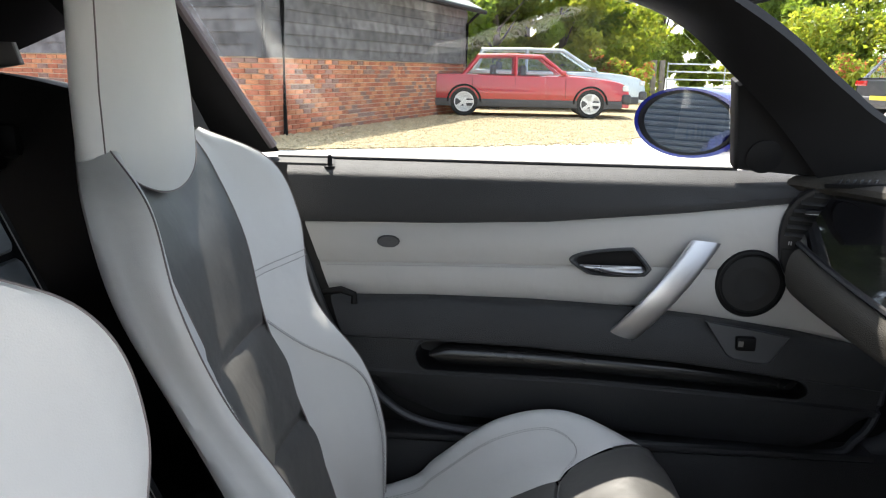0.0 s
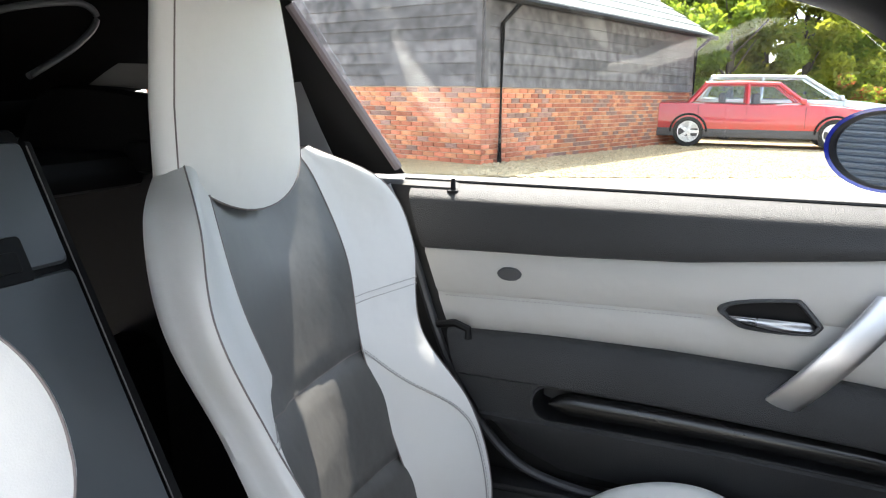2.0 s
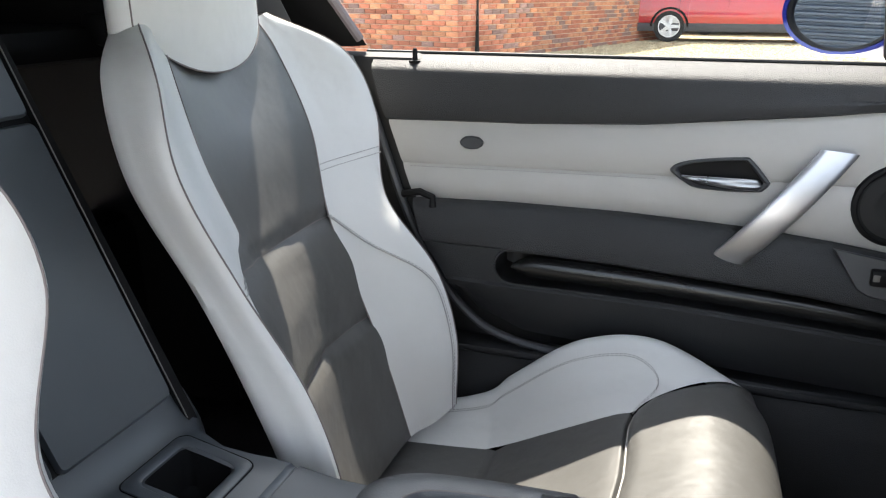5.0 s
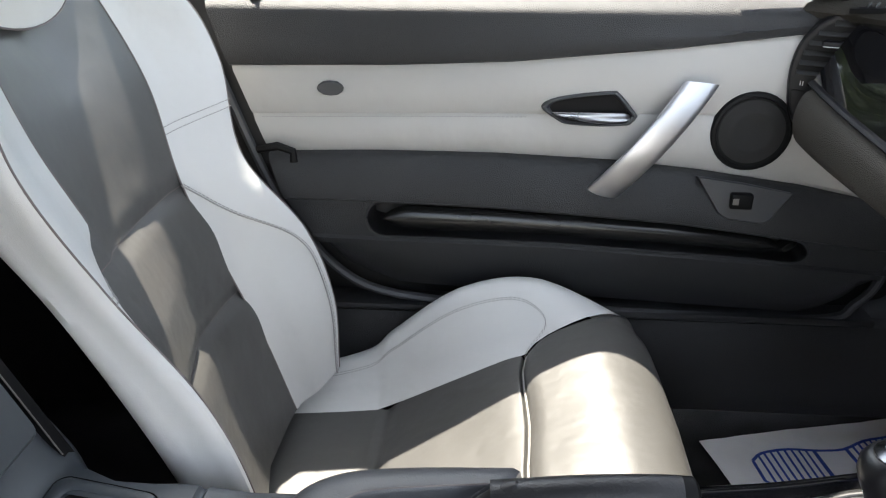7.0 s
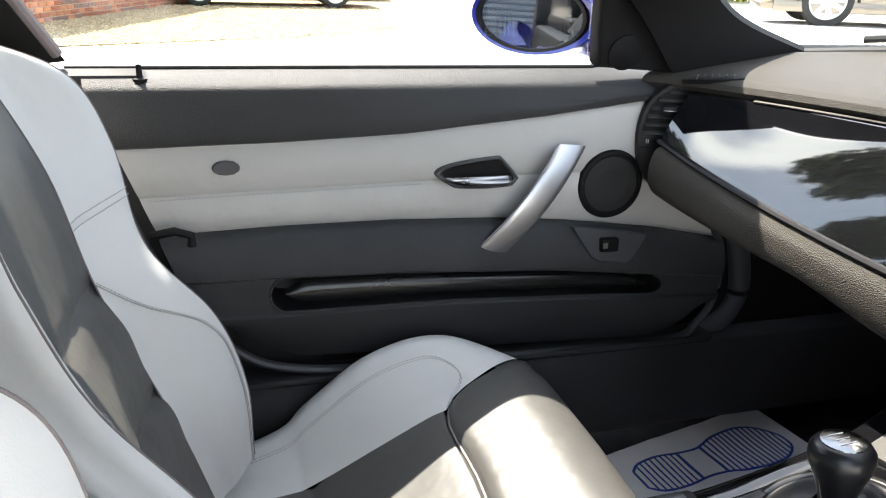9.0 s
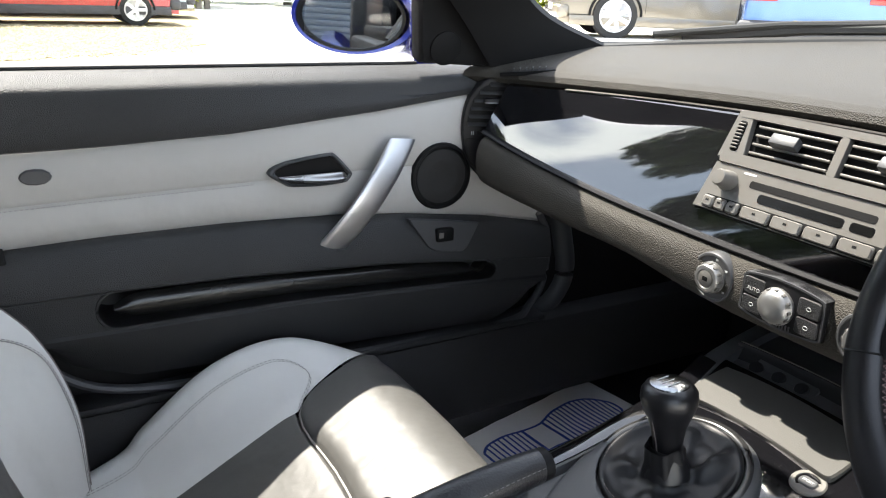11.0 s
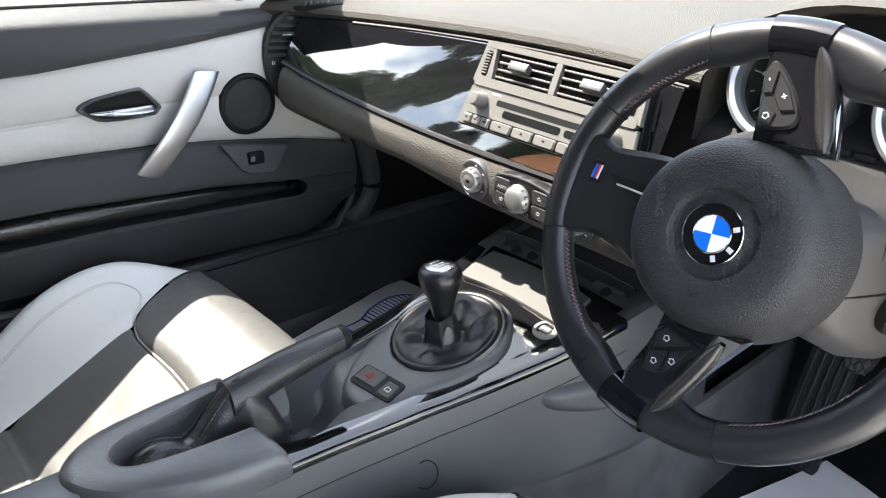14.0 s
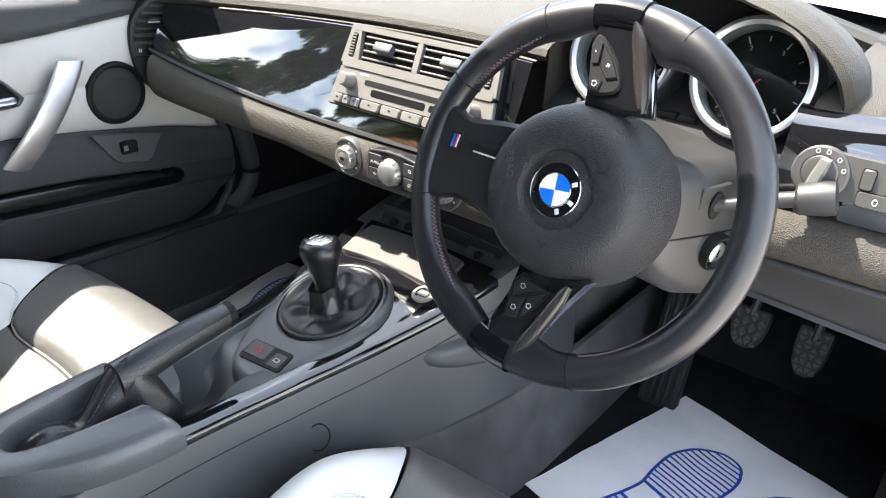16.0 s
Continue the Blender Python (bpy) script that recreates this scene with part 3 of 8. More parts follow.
for ends in ((-.20, POCKET[0]), (POCKET[1], .685)):
    rows = []
    for x in np.linspace(ends[0], ends[1], 8):
        rows.append([(min(max(x, lerp_table(X_DOOR_REAR, z)), lerp_table(X_DOOR_FRONT, z)), 1.366, z) for z in np.linspace(lerp_table(Z_POCK_TOP, x), lerp_table(Z_POCK_BOT, x), 5)])
    grid(bm, rows)
part("pocket_surround", bm, M_DOOR, door)
bm = bmesh.new()
rows = []
for x in np.linspace(POCKET[0] + .022, POCKET[1] - .030, 50):
    a_, b_ = pocket_mouth(x)
    m_, r_ = b_ + (a_ - b_) * .40, (a_ - b_) * .34 * min(1, math.sqrt(max(.02, min(x - POCKET[0] - .022, POCKET[1] - .030 - x) / .03)))
    rows.append([(x, 1.392 - .013 * math.sin(q), m_ + r_ * math.cos(q)) for q in np.linspace(.15, math.pi - .1, 10)])
grid(bm, rows)
part("pocket_roll", bm, mat("satin_pocket_lining", (.014, .0138, .0135), .26, vary=.15), door, "satin black rolled lining")
bm = bmesh.new()
revolve(bm, [(.0125, -.012), (.0120, .002), (.0085, .006), (0, .0075)], basis((.545, 1.374, .580), (.8, .1, .6), (-.6, 0, .8)) @ Matrix.Diagonal((1.25, .62, 1, 1)), 20)
part("pocket_lamp", bm, M_DISPLAY, door, "small dark lamp lens in the pocket")
bm = bmesh.new()
lip = [(x, 1.3658, pocket_mouth(x)[0]) for x in px_] + [(x, 1.3658, pocket_mouth(x)[1]) for x in px_[-2:0:-1]]
tube(bm, lip, .0022, 6, closed=True)
part("pocket_lip", bm, M_DOOR, door, "rounded pocket lip")
bm = bmesh.new()
box(bm, (.26, 1.515, .645), (.92, .06, .50), 0.015)
part("outer_skin", bm, M_PAINT, door, "blue painted outer skin")
bm = bmesh.new()
box(bm, (.255, 1.462, .645), (.96, .04, .49), 0.01)
box(bm, (-.14, 1.455, .50), (.34, .03, .20), 0.01)
part("inner_shell", bm, M_RUBBER, door, "black inner door shell")
DOOR = basis((0, 1.40, 0), (1, 0, 0), (0, 0, 1))  # local x forward, y up, z towards the cabin
# speaker
bm = bmesh.new()
revolve(bm, [(.055, -.004), (.055, .004), (.053, .008), (.049, .009), (.047, .006)], DOOR @ pose(.474, .737, 0), 40)
sp = part("speaker", bm, M_SHELL, door, "round black speaker")
bm = bmesh.new()
revolve(bm, [(.047, .0055), (.03, .0085), (.024, .0085), (.022, .0075), (0, .008)], DOOR @ pose(.474, .737, 0), 40)
part("grille", bm, mat("speaker_cloth", (.018, .018, .018), .8, bump=.8, scale=1500, bdist=.001), sp)
# inner release: a six-sided dish with a slim lever across it
bez = [tuple(p) for p in spline([(.191, .7665), (.196, .7725), (.214, .7795), (.250, .7855), (.283, .7885), (.290, .7870), (.300, .7770), (.315, .7590), (.3165, .7540), (.310, .7455), (.303, .7430), (.265, .7410), (.226, .7430), (.213, .7480), (.194, .7610), (.191, .7665)], 2)[:-1]]
BZ = (.258, .7635)
dish = lambda k: [(BZ[0] + (x - BZ[0]) * k, BZ[1] + (y - BZ[1]) * (k - .03)) for x, y in bez]
bm = bmesh.new()
grid(bm, [[DOOR @ Vector((x, y, h)) for x, y in ring] for ring, h in ((dish(1.03), -.004), (dish(1.03), .008), (dish(1.0), .0115), (dish(.95), .0125), (dish(.90), .0110), (dish(.86), .0050))], close_v=True)
hb = part("release_bezel", bm, M_PLASTIC, door, "black release handle surround")
bm = bmesh.new()
vs = grid(bm, [[DOOR @ Vector((x, y, h)) for x, y in ring] for ring, h in ((dish(.87), .0055), (dish(.70), .0048), (dish(.45), .0046))], close_v=True)
bm.faces.new(vs[-1])
part("recess", bm, M_SHELL, hb)
bm = bmesh.new()
rows = []
for k in range(29):
    u = k / 28
    x = .2035 + .1045 * u
    hh = .0018 + .0062 * math.sin(math.pi * min(1, u / 1.70)) ** .9 * (1 - max(0, (u - .90) / .10) ** 2 * .75)
    zc = .7590 - .0045 * math.sin(math.pi * .5 * u) - .001 * u
    rows.append([DOOR @ Vector((x, zc + hh * math.cos(q), 0.0075 + .010 * math.sin(math.pi * u) ** .5 + (.0052 if q > math.pi / 2 else .0035) * math.sin(q))) for q in np.linspace(0, math.pi, 11)])
grid(bm, rows)
part("release_lever", bm, mat("dull_chrome", (.34, .34, .345), .27, metal=1.0), hb, "satin chrome release lever")
# diagonal pull
bm = bmesh.new()
rows = []
for k in range(25):
    u = k / 24
    c = Vector((.267 + .127 * u, 1.376 - .024 * (1 - (2 * u - 1) ** 2), .639 + .167 * u))
    w = .0196 + .0006 * u
    tdir = Vector((.127, .024 * 4 * (2 * u - 1), .167)).normalized()
    acr = Vector((.85, 0, -.36))
    acr = (acr - tdir * acr.dot(tdir)).normalized()
    nrm = tdir.cross(acr).normalized()
    nrm = -nrm if nrm.y > 0 else nrm
    rows.append([c + acr * (w * a) + nrm * b + tdir * (a * .012 * (2 * abs(u - .5)) ** 6) for a, b in ((-1, -.003), (-.975, .0008), (-.92, .0018), (-.6, .0028), (-.2, .0033), (.2, .0033), (.6, .0028), (.92, .0018), (.975, .0008), (1, -.003), (.8, -.009), (-.8, -.009))])
vs = grid(bm, rows, close_v=True)
bm.faces.new(vs[0])
bm.faces.new(vs[-1][::-1])
part("pull_handle", bm, M_PULL, door, "satin aluminium diagonal pull handle")
# window switch
bm = bmesh.new()
slab(bm, [(.405, .680), (.437, .630), (.450, .622), (.500, .616), (.510, .622), (.535, .660), (.47, .672)], .01, basis((0, 1.366, .65), (1, 0, 0), (0, .18, 1)) @ pose(0, -.65, 0), .002)
swp = part("switch_panel", bm, M_PLASTIC, door, "black window switch panel")
bm = bmesh.new()
box(bm, (.466, 1.364, .649), (.030, .014, .022), .003)
part("window_switch", bm, M_SHELL, swp)
bm = bmesh.new()
box(bm, (.457, 1.3565, .650), (.008, .001, .009), .0003)
part("switch_mark", bm, M_RADIO, swp, "pale window mark")
# small cap and lock pin
bm = bmesh.new()
slab(bm, [(-.0185, 0), (-.0165, .0045), (-.010, .0088), (0, .0100), (.010, .0088), (.0165, .0045), (.0185, 0), (.0165, -.0045), (.010, -.0088), (0, -.0100), (-.010, -.0088), (-.0165, -.0045)], .006, DOOR @ pose(-.10, .785, .0075), .002)
part("cap", bm, M_PLASTIC, door, "small dark grey oval cap")
bm = bmesh.new()
revolve(bm, [(.009, -.002), (.009, .001), (.0040, .002), (.0036, .016), (.0028, .019), (0, .0195)], pose(-.198, 1.418, .8995), 16)
part("lock_pin", bm, M_SHELL, door, "black lock pin")
# front speaker triangle
bm = bmesh.new()
slab(bm, [(.430, .917), (.60, .905), (.575, .945), (.51, 1.01), (.43, 1.06), (.408, 1.05)], .03, basis((0, 1.40, .92), (1, 0, 0), (0, -.25, 1)) @ pose(0, -.92, .008), .006)
tr_ = part("mirror_triangle", bm, M_PILLAR, door, "black mirror corner trim")
bm = bmesh.new()
revolve(bm, [(.026, -.004), (.026, .002), (.023, .003), (0, .004)], basis((.468, 1.386, .938), (1, 0, 0), (0, -.25, 1)), 28)
part("tweeter", bm, M_SHELL, tr_, "round tweeter grille")
mid_z = lambda x: lerp_table(Z_INS_TOP, x) + (lerp_table(Z_INS_BOT, x) - lerp_table(Z_INS_TOP, x)) * .55
stitches("stitching", [(x, 1.3975, mid_z(x) - .004) for x in np.linspace(-.20, .17, 30)], door, M_THREAD)
stitches("stitching", [(x, 1.3975, mid_z(x) - .004) for x in np.linspace(.53, .60, 8)], door, M_THREAD)
# window glass, leaning in
bm = bmesh.new()
gw = [(-.285, .903), (.445, .903), (.40, 1.05), (.29, 1.135), (.12, 1.18), (-.10, 1.19), (-.38, 1.165)]
rows = []
for d in (0, .004):
    rows.append([(x, 1.452 + d - (z - .915) * .62, z) for x, z in gw])
vs = grid(bm, rows, close_v=True)
bm.faces.new(vs[0])
bm.faces.new(vs[1][::-1])
wg = part("window_glass", bm, M_GLASS, door, "clear side window", smooth=False)
wg.visible_shadow = False
bm = bmesh.new()
tube(bm, [(x, 1.448, .910) for x in np.linspace(-.29, .45, 20)], .0036, 8)
part("window_seal", bm, M_RUBBER, door, "black window seal")
bm = bmesh.new()
seal = spline([(-.30, 1.40, .905), (-.262, 1.40, .82), (-.217, 1.40, .69), (-.185, 1.40, .62), (-.11, 1.395, .515), (-.01, 1.39, .470), (.22, 1.388, .458), (.60, 1.390, .452), (.668, 1.390, .482), (.694, 1.390, .532), (.692, 1.390, .612), (.672, 1.390, .655)], 5)
tube(bm, seal, .007, 8)
part("door_seal", bm, M_PLASTIC, door, "black rubber door seal")

# ---- body of the sports car: floor, sills, pillars, roof, screens ----
body = thing("car_body", "blue sports coupe body shell with black cabin trim", "car", kind="structure")


def body_box(name, c, s, m, bevel=.01, label=""):
    bm = bmesh.new()
    box(bm, c, s, bevel)
    return part(name, bm, m, body, label)


body_box("floor", (.15, .81, .20), (2.4, 1.50, .06), M_FLOOR, .01, "charcoal carpet floor")
body_box("firewall", (1.25, .81, .55), (.06, 1.5, .75), M_FLOOR, .01)
# Added out of sight: keeps sun from falling through the hollow dash.
body_box("underdash_panel", (1.01, .41, .690), (.41, .66, .012), M_SHELL, .004, "unseen black panel added under the dash to block sun")
# Another hidden filler, closing a sun leak at the windscreen's foot.
body_box("scuttle", (1.16, .81, .875), (.36, 1.36, .12), M_SHELL, .02, "unseen black panel added under the windscreen to block sun")
body_box("tunnel_carpet", (.99, .81, .34), (.48, .30, .30), M_CARPET, .04, "charcoal carpet over the tunnel")
body_box("sill", (.6, 1.45, .36), (2.1, .14, .18), M_DOOR, .03, "black sill trim")
body_box("sill_plate", (.2, 1.405, .452), (1.0, .05, .012), M_DOOR, .004, "black sill plate")
body_box("sill", (.2, .08, .30), (1.5, .12, .12), M_PLASTIC, .03, "black sill trim")
body_box("kick_panel", (.98, 1.47, .60), (.56, .09, .68), M_PILLAR, .02)
body_box("kick_panel", (1.05, .12, .58), (.42, .06, .66), M_PILLAR, .02)
# Rear panels in near-black, shade behind the seats put into their colour.
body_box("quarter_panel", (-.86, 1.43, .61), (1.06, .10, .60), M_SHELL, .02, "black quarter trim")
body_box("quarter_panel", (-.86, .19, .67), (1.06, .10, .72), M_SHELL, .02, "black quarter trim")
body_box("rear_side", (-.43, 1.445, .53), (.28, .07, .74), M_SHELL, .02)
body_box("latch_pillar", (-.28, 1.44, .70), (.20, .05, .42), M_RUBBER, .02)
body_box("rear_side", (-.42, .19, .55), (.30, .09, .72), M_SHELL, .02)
body_box("luggage_bulkhead", (-.62, .53, .60), (.10, .68, .78), M_SHELL, .03, "carpeted bulkhead, near-black to stand for shade")
body_box("luggage_bulkhead", (-.66, 1.13, .44), (.10, .52, .46), M_SHELL, .03, "carpeted bulkhead, near-black to stand for shade")
# moulded cover over the rear wheel, its top edge arched
bm = bmesh.new()
rows = []
for x, z in spline([(-.870, .90), (-.845, .955), (-.822, .990), (-.803, 1.022), (-.775, 1.043), (-.735, 1.049), (-.690, 1.048), (-.64, 1.043), (-.59, 1.036), (-.53, 1.025), (-.47, 1.01)], 3):
    rows.append([(x, 1.345, z - .010), (x, 1.25, z - .004), (x, 1.225, z), (x, 1.215, z - .006), (x + .004, 1.21, z - .05), (x + .012, 1.222, z - .16), (x + .02, 1.24, z - .30), (x + .02, 1.25, .35)])
grid(bm, rows)
part("wheel_cover", bm, M_PILLAR, body, "blue-black moulded wheel cover")
bm = bmesh.new()
slab(bm, [(-.776, 1.049), (-.742, 1.068), (-.712, 1.083), (-.63, 1.081), (-.62, 1.050), (-.66, 1.043), (-.70, 1.046)], .008, basis((0, 1.30, 0), (1, 0, 0), (0, 0, 1)), .002)
part("corner_trim", bm, M_LINING, body, "grey cloth corner trim")
bm = bmesh.new()
tube(bm, spline([(-.62, .80, 1.075), (-.62, .93, 1.095), (-.62, .989, 1.117), (-.62, 1.035, 1.134), (-.62, 1.102, 1.148), (-.62, 1.147, 1.152), (-.62, 1.17, 1.142), (-.62, 1.166, 1.124), (-.62, 1.137, 1.10), (-.62, 1.103, 1.08), (-.62, 1.057, 1.057)], 4), .0045, 10)
part("hatch_rim", bm, M_PLASTIC, body, "dark rim of the hatch opening")
body_box("belt_reel", (-.60, 1.225, .95), (.05, .05, .05), M_SHELL, .015, "black belt reel cover")
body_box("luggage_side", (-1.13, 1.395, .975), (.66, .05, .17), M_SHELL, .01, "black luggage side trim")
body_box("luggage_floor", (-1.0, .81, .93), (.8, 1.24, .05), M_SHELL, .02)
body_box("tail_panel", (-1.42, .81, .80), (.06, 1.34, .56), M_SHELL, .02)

bm = bmesh.new()
tube(bm, spline([(.700, 1.428, .86), (.728, 1.428, .72), (.748, 1.428, .62), (.768, 1.428, .535), (.760, 1.428, .487), (.722, 1.428, .449), (.655, 1.428, .428), (.50, 1.428, .420), (.20, 1.428, .420)], 5), .022, 12)
part("post_trim", bm, M_PLASTIC, body, "satin black trim round the door opening")

# outer skin, painted
XS = [(-1.78, .70, .82), (-1.6, .80, .90), (-1.2, .86, .92), (-.75, .885, .905), (-.30, .87, .885), (.72, .875, .925), (1.1, .885, .92), (1.75, .88, .86), (2.15, .82, .76), (2.32, .70, .66)]
for sg in (-1, 1):
    for x_lo, x_hi, nm in ((-1.8, -.29, "rear_wing"), (.71, 2.4, "front_wing")):
        bm = bmesh.new()
        grid(bm, [[(x, CAR_MID + sg * w * k, z) for k, z in ((.93, .16), (.985, .30), (1.0, .52), (.985, .72), (.95, zt - .06), (.90, zt), (.86, zt + .004))] for x, w, zt in XS if x_lo <= x <= x_hi or abs(x - .72) < .01 and x_hi > 2])
        part(nm, bm, M_PAINT, body, "blue painted wing")
bm = bmesh.new()
grid(bm, [[(x, CAR_MID + w * .87 * k, zt + .05 * (1 - k * k) * (1 if x < 2 else .6)) for k in np.linspace(-1, 1, 11)] for x, w, zt in [(1.08, .885, .925)] + [q for q in XS if q[0] > 1]])
part("bonnet", bm, M_PAINT, body, "blue bonnet")
bm = bmesh.new()
grid(bm, [[(2.32 + .06 * (1 - k * k), CAR_MID + .70 * k, z) for k in np.linspace(-1, 1, 9)] for z in (.16, .35, .52, .66)])
part("front_bumper", bm, M_PAINT, body, "blue front bumper")
bm = bmesh.new()
grid(bm, [[(-1.78 - .05 * (1 - k * k), CAR_MID + .70 * k, z) for k in np.linspace(-1, 1, 9)] for z in (.16, .35, .60, .82)])
part("rear_bumper", bm, M_PAINT, body, "blue rear bumper")
for wx in (1.62, -.88):
    for sg in (-1, 1):
        wm = Matrix.Translation((wx, CAR_MID + sg * .735, .32)) @ pose(0, 0, 0, 90 if sg < 0 else -90, 0, 0)
        bm = bmesh.new()
        revolve(bm, [(.22, -.10), (.30, -.11), (.32, -.08), (.32, .08), (.30, .108), (.235, .108), (.225, .08), (.06, .09), (0, .09)], wm, 36)
        part("road_wheel", bm, M_RUBBER, body, "road wheel")


def strip(name, a, b, m, label="", thick=.02):
    """A trim strip between two edge curves, with a back."""
    bm = bmesh.new()
    a, b = spline(a, 6), spline(b, 6)
    rows = []
    for p, q in zip(a, b):
        p, q = Vector(p), Vector(q)
        mid = (p + q) / 2
        nrm = Vector((mid.x - .1, mid.y - CAR_MID, mid.z - .75)).normalized()
        rows.append([p, p * .8 + q * .2 - nrm * .008, p * .5 + q * .5 - nrm * .011, p * .2 + q * .8 - nrm * .008, q, q + nrm * thick, p + nrm * thick])
    grid(bm, rows, close_v=True)
    return part(name, bm, m, body, label)


def both(name, a, b, m, label=""):
    strip(name, a, b, m, label)
    f = lambda c: [(x, 2 * CAR_MID - y, z) for x, y, z in c]
    strip(name, f(a), f(b), m, label)


# front pillars, from the screen's foot to the roof
strip("front_pillar", [(.555, 1.385, .902), (.47, 1.355, .99), (.395, 1.335, 1.055), (.29, 1.305, 1.13), (.12, 1.27, 1.18)], [(.80, 1.40, .935), (.64, 1.365, .985), (.54, 1.32, 1.04), (.42, 1.265, 1.115), (.25, 1.20, 1.20)], M_PILLAR, "near-black windscreen pillar trim")
strip("front_pillar", [(.66, .150, .905), (.56, .185, .985), (.44, .240, 1.055), (.29, .315, 1.13), (.12, .35, 1.18)], [(.86, .16, .935), (.70, .20, .985), (.57, .265, 1.04), (.42, .355, 1.115), (.25, .42, 1.20)], M_PILLAR, "near-black windscreen pillar trim")
both("roof_rail", [(.12, 1.275, 1.178), (-.10, 1.27, 1.187), (-.40, 1.285, 1.163)], [(.25, 1.19, 1.205), (-.10, 1.18, 1.215), (-.42, 1.19, 1.20)], M_PILLAR, "dark roof rail")
both("rear_pillar", [(-.285, 1.435, .92), (-.34, 1.36, 1.05), (-.39, 1.285, 1.165)], [(-.42, 1.43, .92), (-.50, 1.33, 1.05), (-.56, 1.24, 1.16)], M_PILLAR, "black rear pillar trim")
bm = bmesh.new()
rows = []
for x, z, hw in ((.30, 1.205, .36), (.1, 1.225, .40), (-.2, 1.232, .41), (-.5, 1.215, .40), (-.62, 1.20, .39)):
    rows.append([(x, CAR_MID + hw * s, z + .012 * (1 - s * s)) for s in np.linspace(-1, 1, 9)])
grid(bm, rows)
grid(bm, [[(p[0], p[1], p[2] + .03) for p in r] for r in rows])
part("roof", bm, M_SHELL, body, "black headlining")
both("quarter_trim", [(-.44, 1.335, 1.155), (-.52, 1.345, 1.125), (-.59, 1.355, 1.098), (-.69, 1.36, 1.060), (-.80, 1.36, 1.033), (-1.40, 1.36, 1.00)], [(-.44, 1.20, 1.20), (-.52, 1.20, 1.20), (-.60, 1.20, 1.195), (-.72, 1.20, 1.18), (-.85, 1.20, 1.16), (-1.42, 1.20, 1.02)], M_PILLAR, "grey quarter trim")
bm = bmesh.new()
grid(bm, [[(x, CAR_MID + .40 * s, z + .012 * (1 - s * s)) for s in np.linspace(-1, 1, 9)] for x, z in ((-.60, 1.20), (-.8, 1.175), (-1.1, 1.10), (-1.43, 1.02))])
part("tailgate", bm, M_SHELL, body, "dark tailgate lining")
bm = bmesh.new()
grid(bm, [[(x, CAR_MID + w * s, z + .03 * (1 - s * s)) for s in np.linspace(-1, 1, 11)] for x, z, w in ((.33, 1.225, .40), (.1, 1.255, .43), (-.2, 1.262, .44), (-.6, 1.235, .43), (-1.0, 1.15, .46), (-1.45, 1.03, .56), (-1.62, .96, .66))])
part("roof_skin", bm, M_PAINT, body, "blue painted roof")
for sg in (-1, 1):
    bm = bmesh.new()
    tube(bm, [(x, CAR_MID + sg * (y - CAR_MID), z) for x, y, z in spline([(-.292, 1.425, .93), (-.345, 1.352, 1.05), (-.392, 1.285, 1.16)], 5)], .0075, 8)
    # Paler colour paints the light that the pillar edge catches at the window.
    part("pillar_edge", bm, mat("lit_pillar_edge", (.17, .145, .15), .6), body, "pillar edge, paler as if lit from the window")

# header over the windscreen, out of view, reaching forward to shade the gear boot
bm = bmesh.new()
rows = []
for k in np.linspace(-1, 1, 17):
    q = .035 * (1 - k * k)
    rows.append([(x + q, CAR_MID + .395 * k, z - .018 * k * k) for x, z in ((.22, 1.215), (.28, 1.196), (.345, 1.172), (.372, 1.158), (.382, 1.160), (.378, 1.170), (.33, 1.205))])
grid(bm, rows, close_v=True)
part("windscreen_header", bm, M_PILLAR, body, "unseen near-black header over the windscreen, added to shade the boot")

# windscreen
bm = bmesh.new()
rows = []
for k in range(5):
    u = k / 4
    rows.append([(.78 + .30 * (1 - s * s) + (.30 - .78 - .18 * (1 - s * s)) * u, CAR_MID + (.60 + (.40 - .60) * u) * s, .935 + .045 * (1 - s * s) + (.27) * u) for s in np.linspace(-1, 1, 13)])
grid(bm, rows)
ws = part("windscreen", bm, M_GLASS, body, "clear windscreen")
ws.visible_shadow = False
bm = bmesh.new()
tube(bm, [(p[0] + .01, p[1], p[2] - .004) for p in rows[0]], .012, 8)
part("screen_border", bm, M_RUBBER, body, "black screen edge")

# ---- dashboard ----
dash = thing("dashboard", "black grained dashboard with piano black trim", "dashboard")
LIP = [(.15, (.655, .905)), (.21, (.650, .907)), (.32, (.636, .910)), (.62, (.617, .918)), (.81, (.618, .922)), (.95, (.619, .919)), (1.03, (.615, .916)), (1.12, (.607, .912)), (1.21, (.595, .907)), (1.30, (.576, .903)), (1.36, (.552, .901)), (1.41, (.515, .900))]
FAR = [(.15, (.80, .935)), (.21, (.82, .940)), (.32, (.88, .95)), (.62, (1.03, .978)), (.81, (1.06, .983)), (1.0, (1.03, .978)), (1.30, (.88, .95)), (1.41, (.74, .937))]
GLB = [(.15, (.54, .805)), (.35, (.562, .778)), (.62, (.566, .772)), (.81, (.566, .768)), (.93, (.561, .768)), (1.03, (.551, .774)), (1.13, (.540, .784)), (1.23, (.531, .798)), (1.335, (.520, .815)), (1.41, (.50, .825))]


# one even sweep across the passenger's side
SWEEP = {"lip": ((-.4246, -.4028, -.1845, -.0372, .6162), (.1203, -.0561, -.0408, .9172)), "low": ((.1281, .186, -.1064, -.0913, .5541), (.0445, .1803, .0628, .7725))}


def t2(table, y):
    if .62 <= y <= 1.36 and table is not FAR:
        return np.array([np.polyval(c, y - 1) for c in SWEEP["lip" if table is LIP else "low"]])
    return smooth_table([(k, np.array(v)) for k, v in table], y)


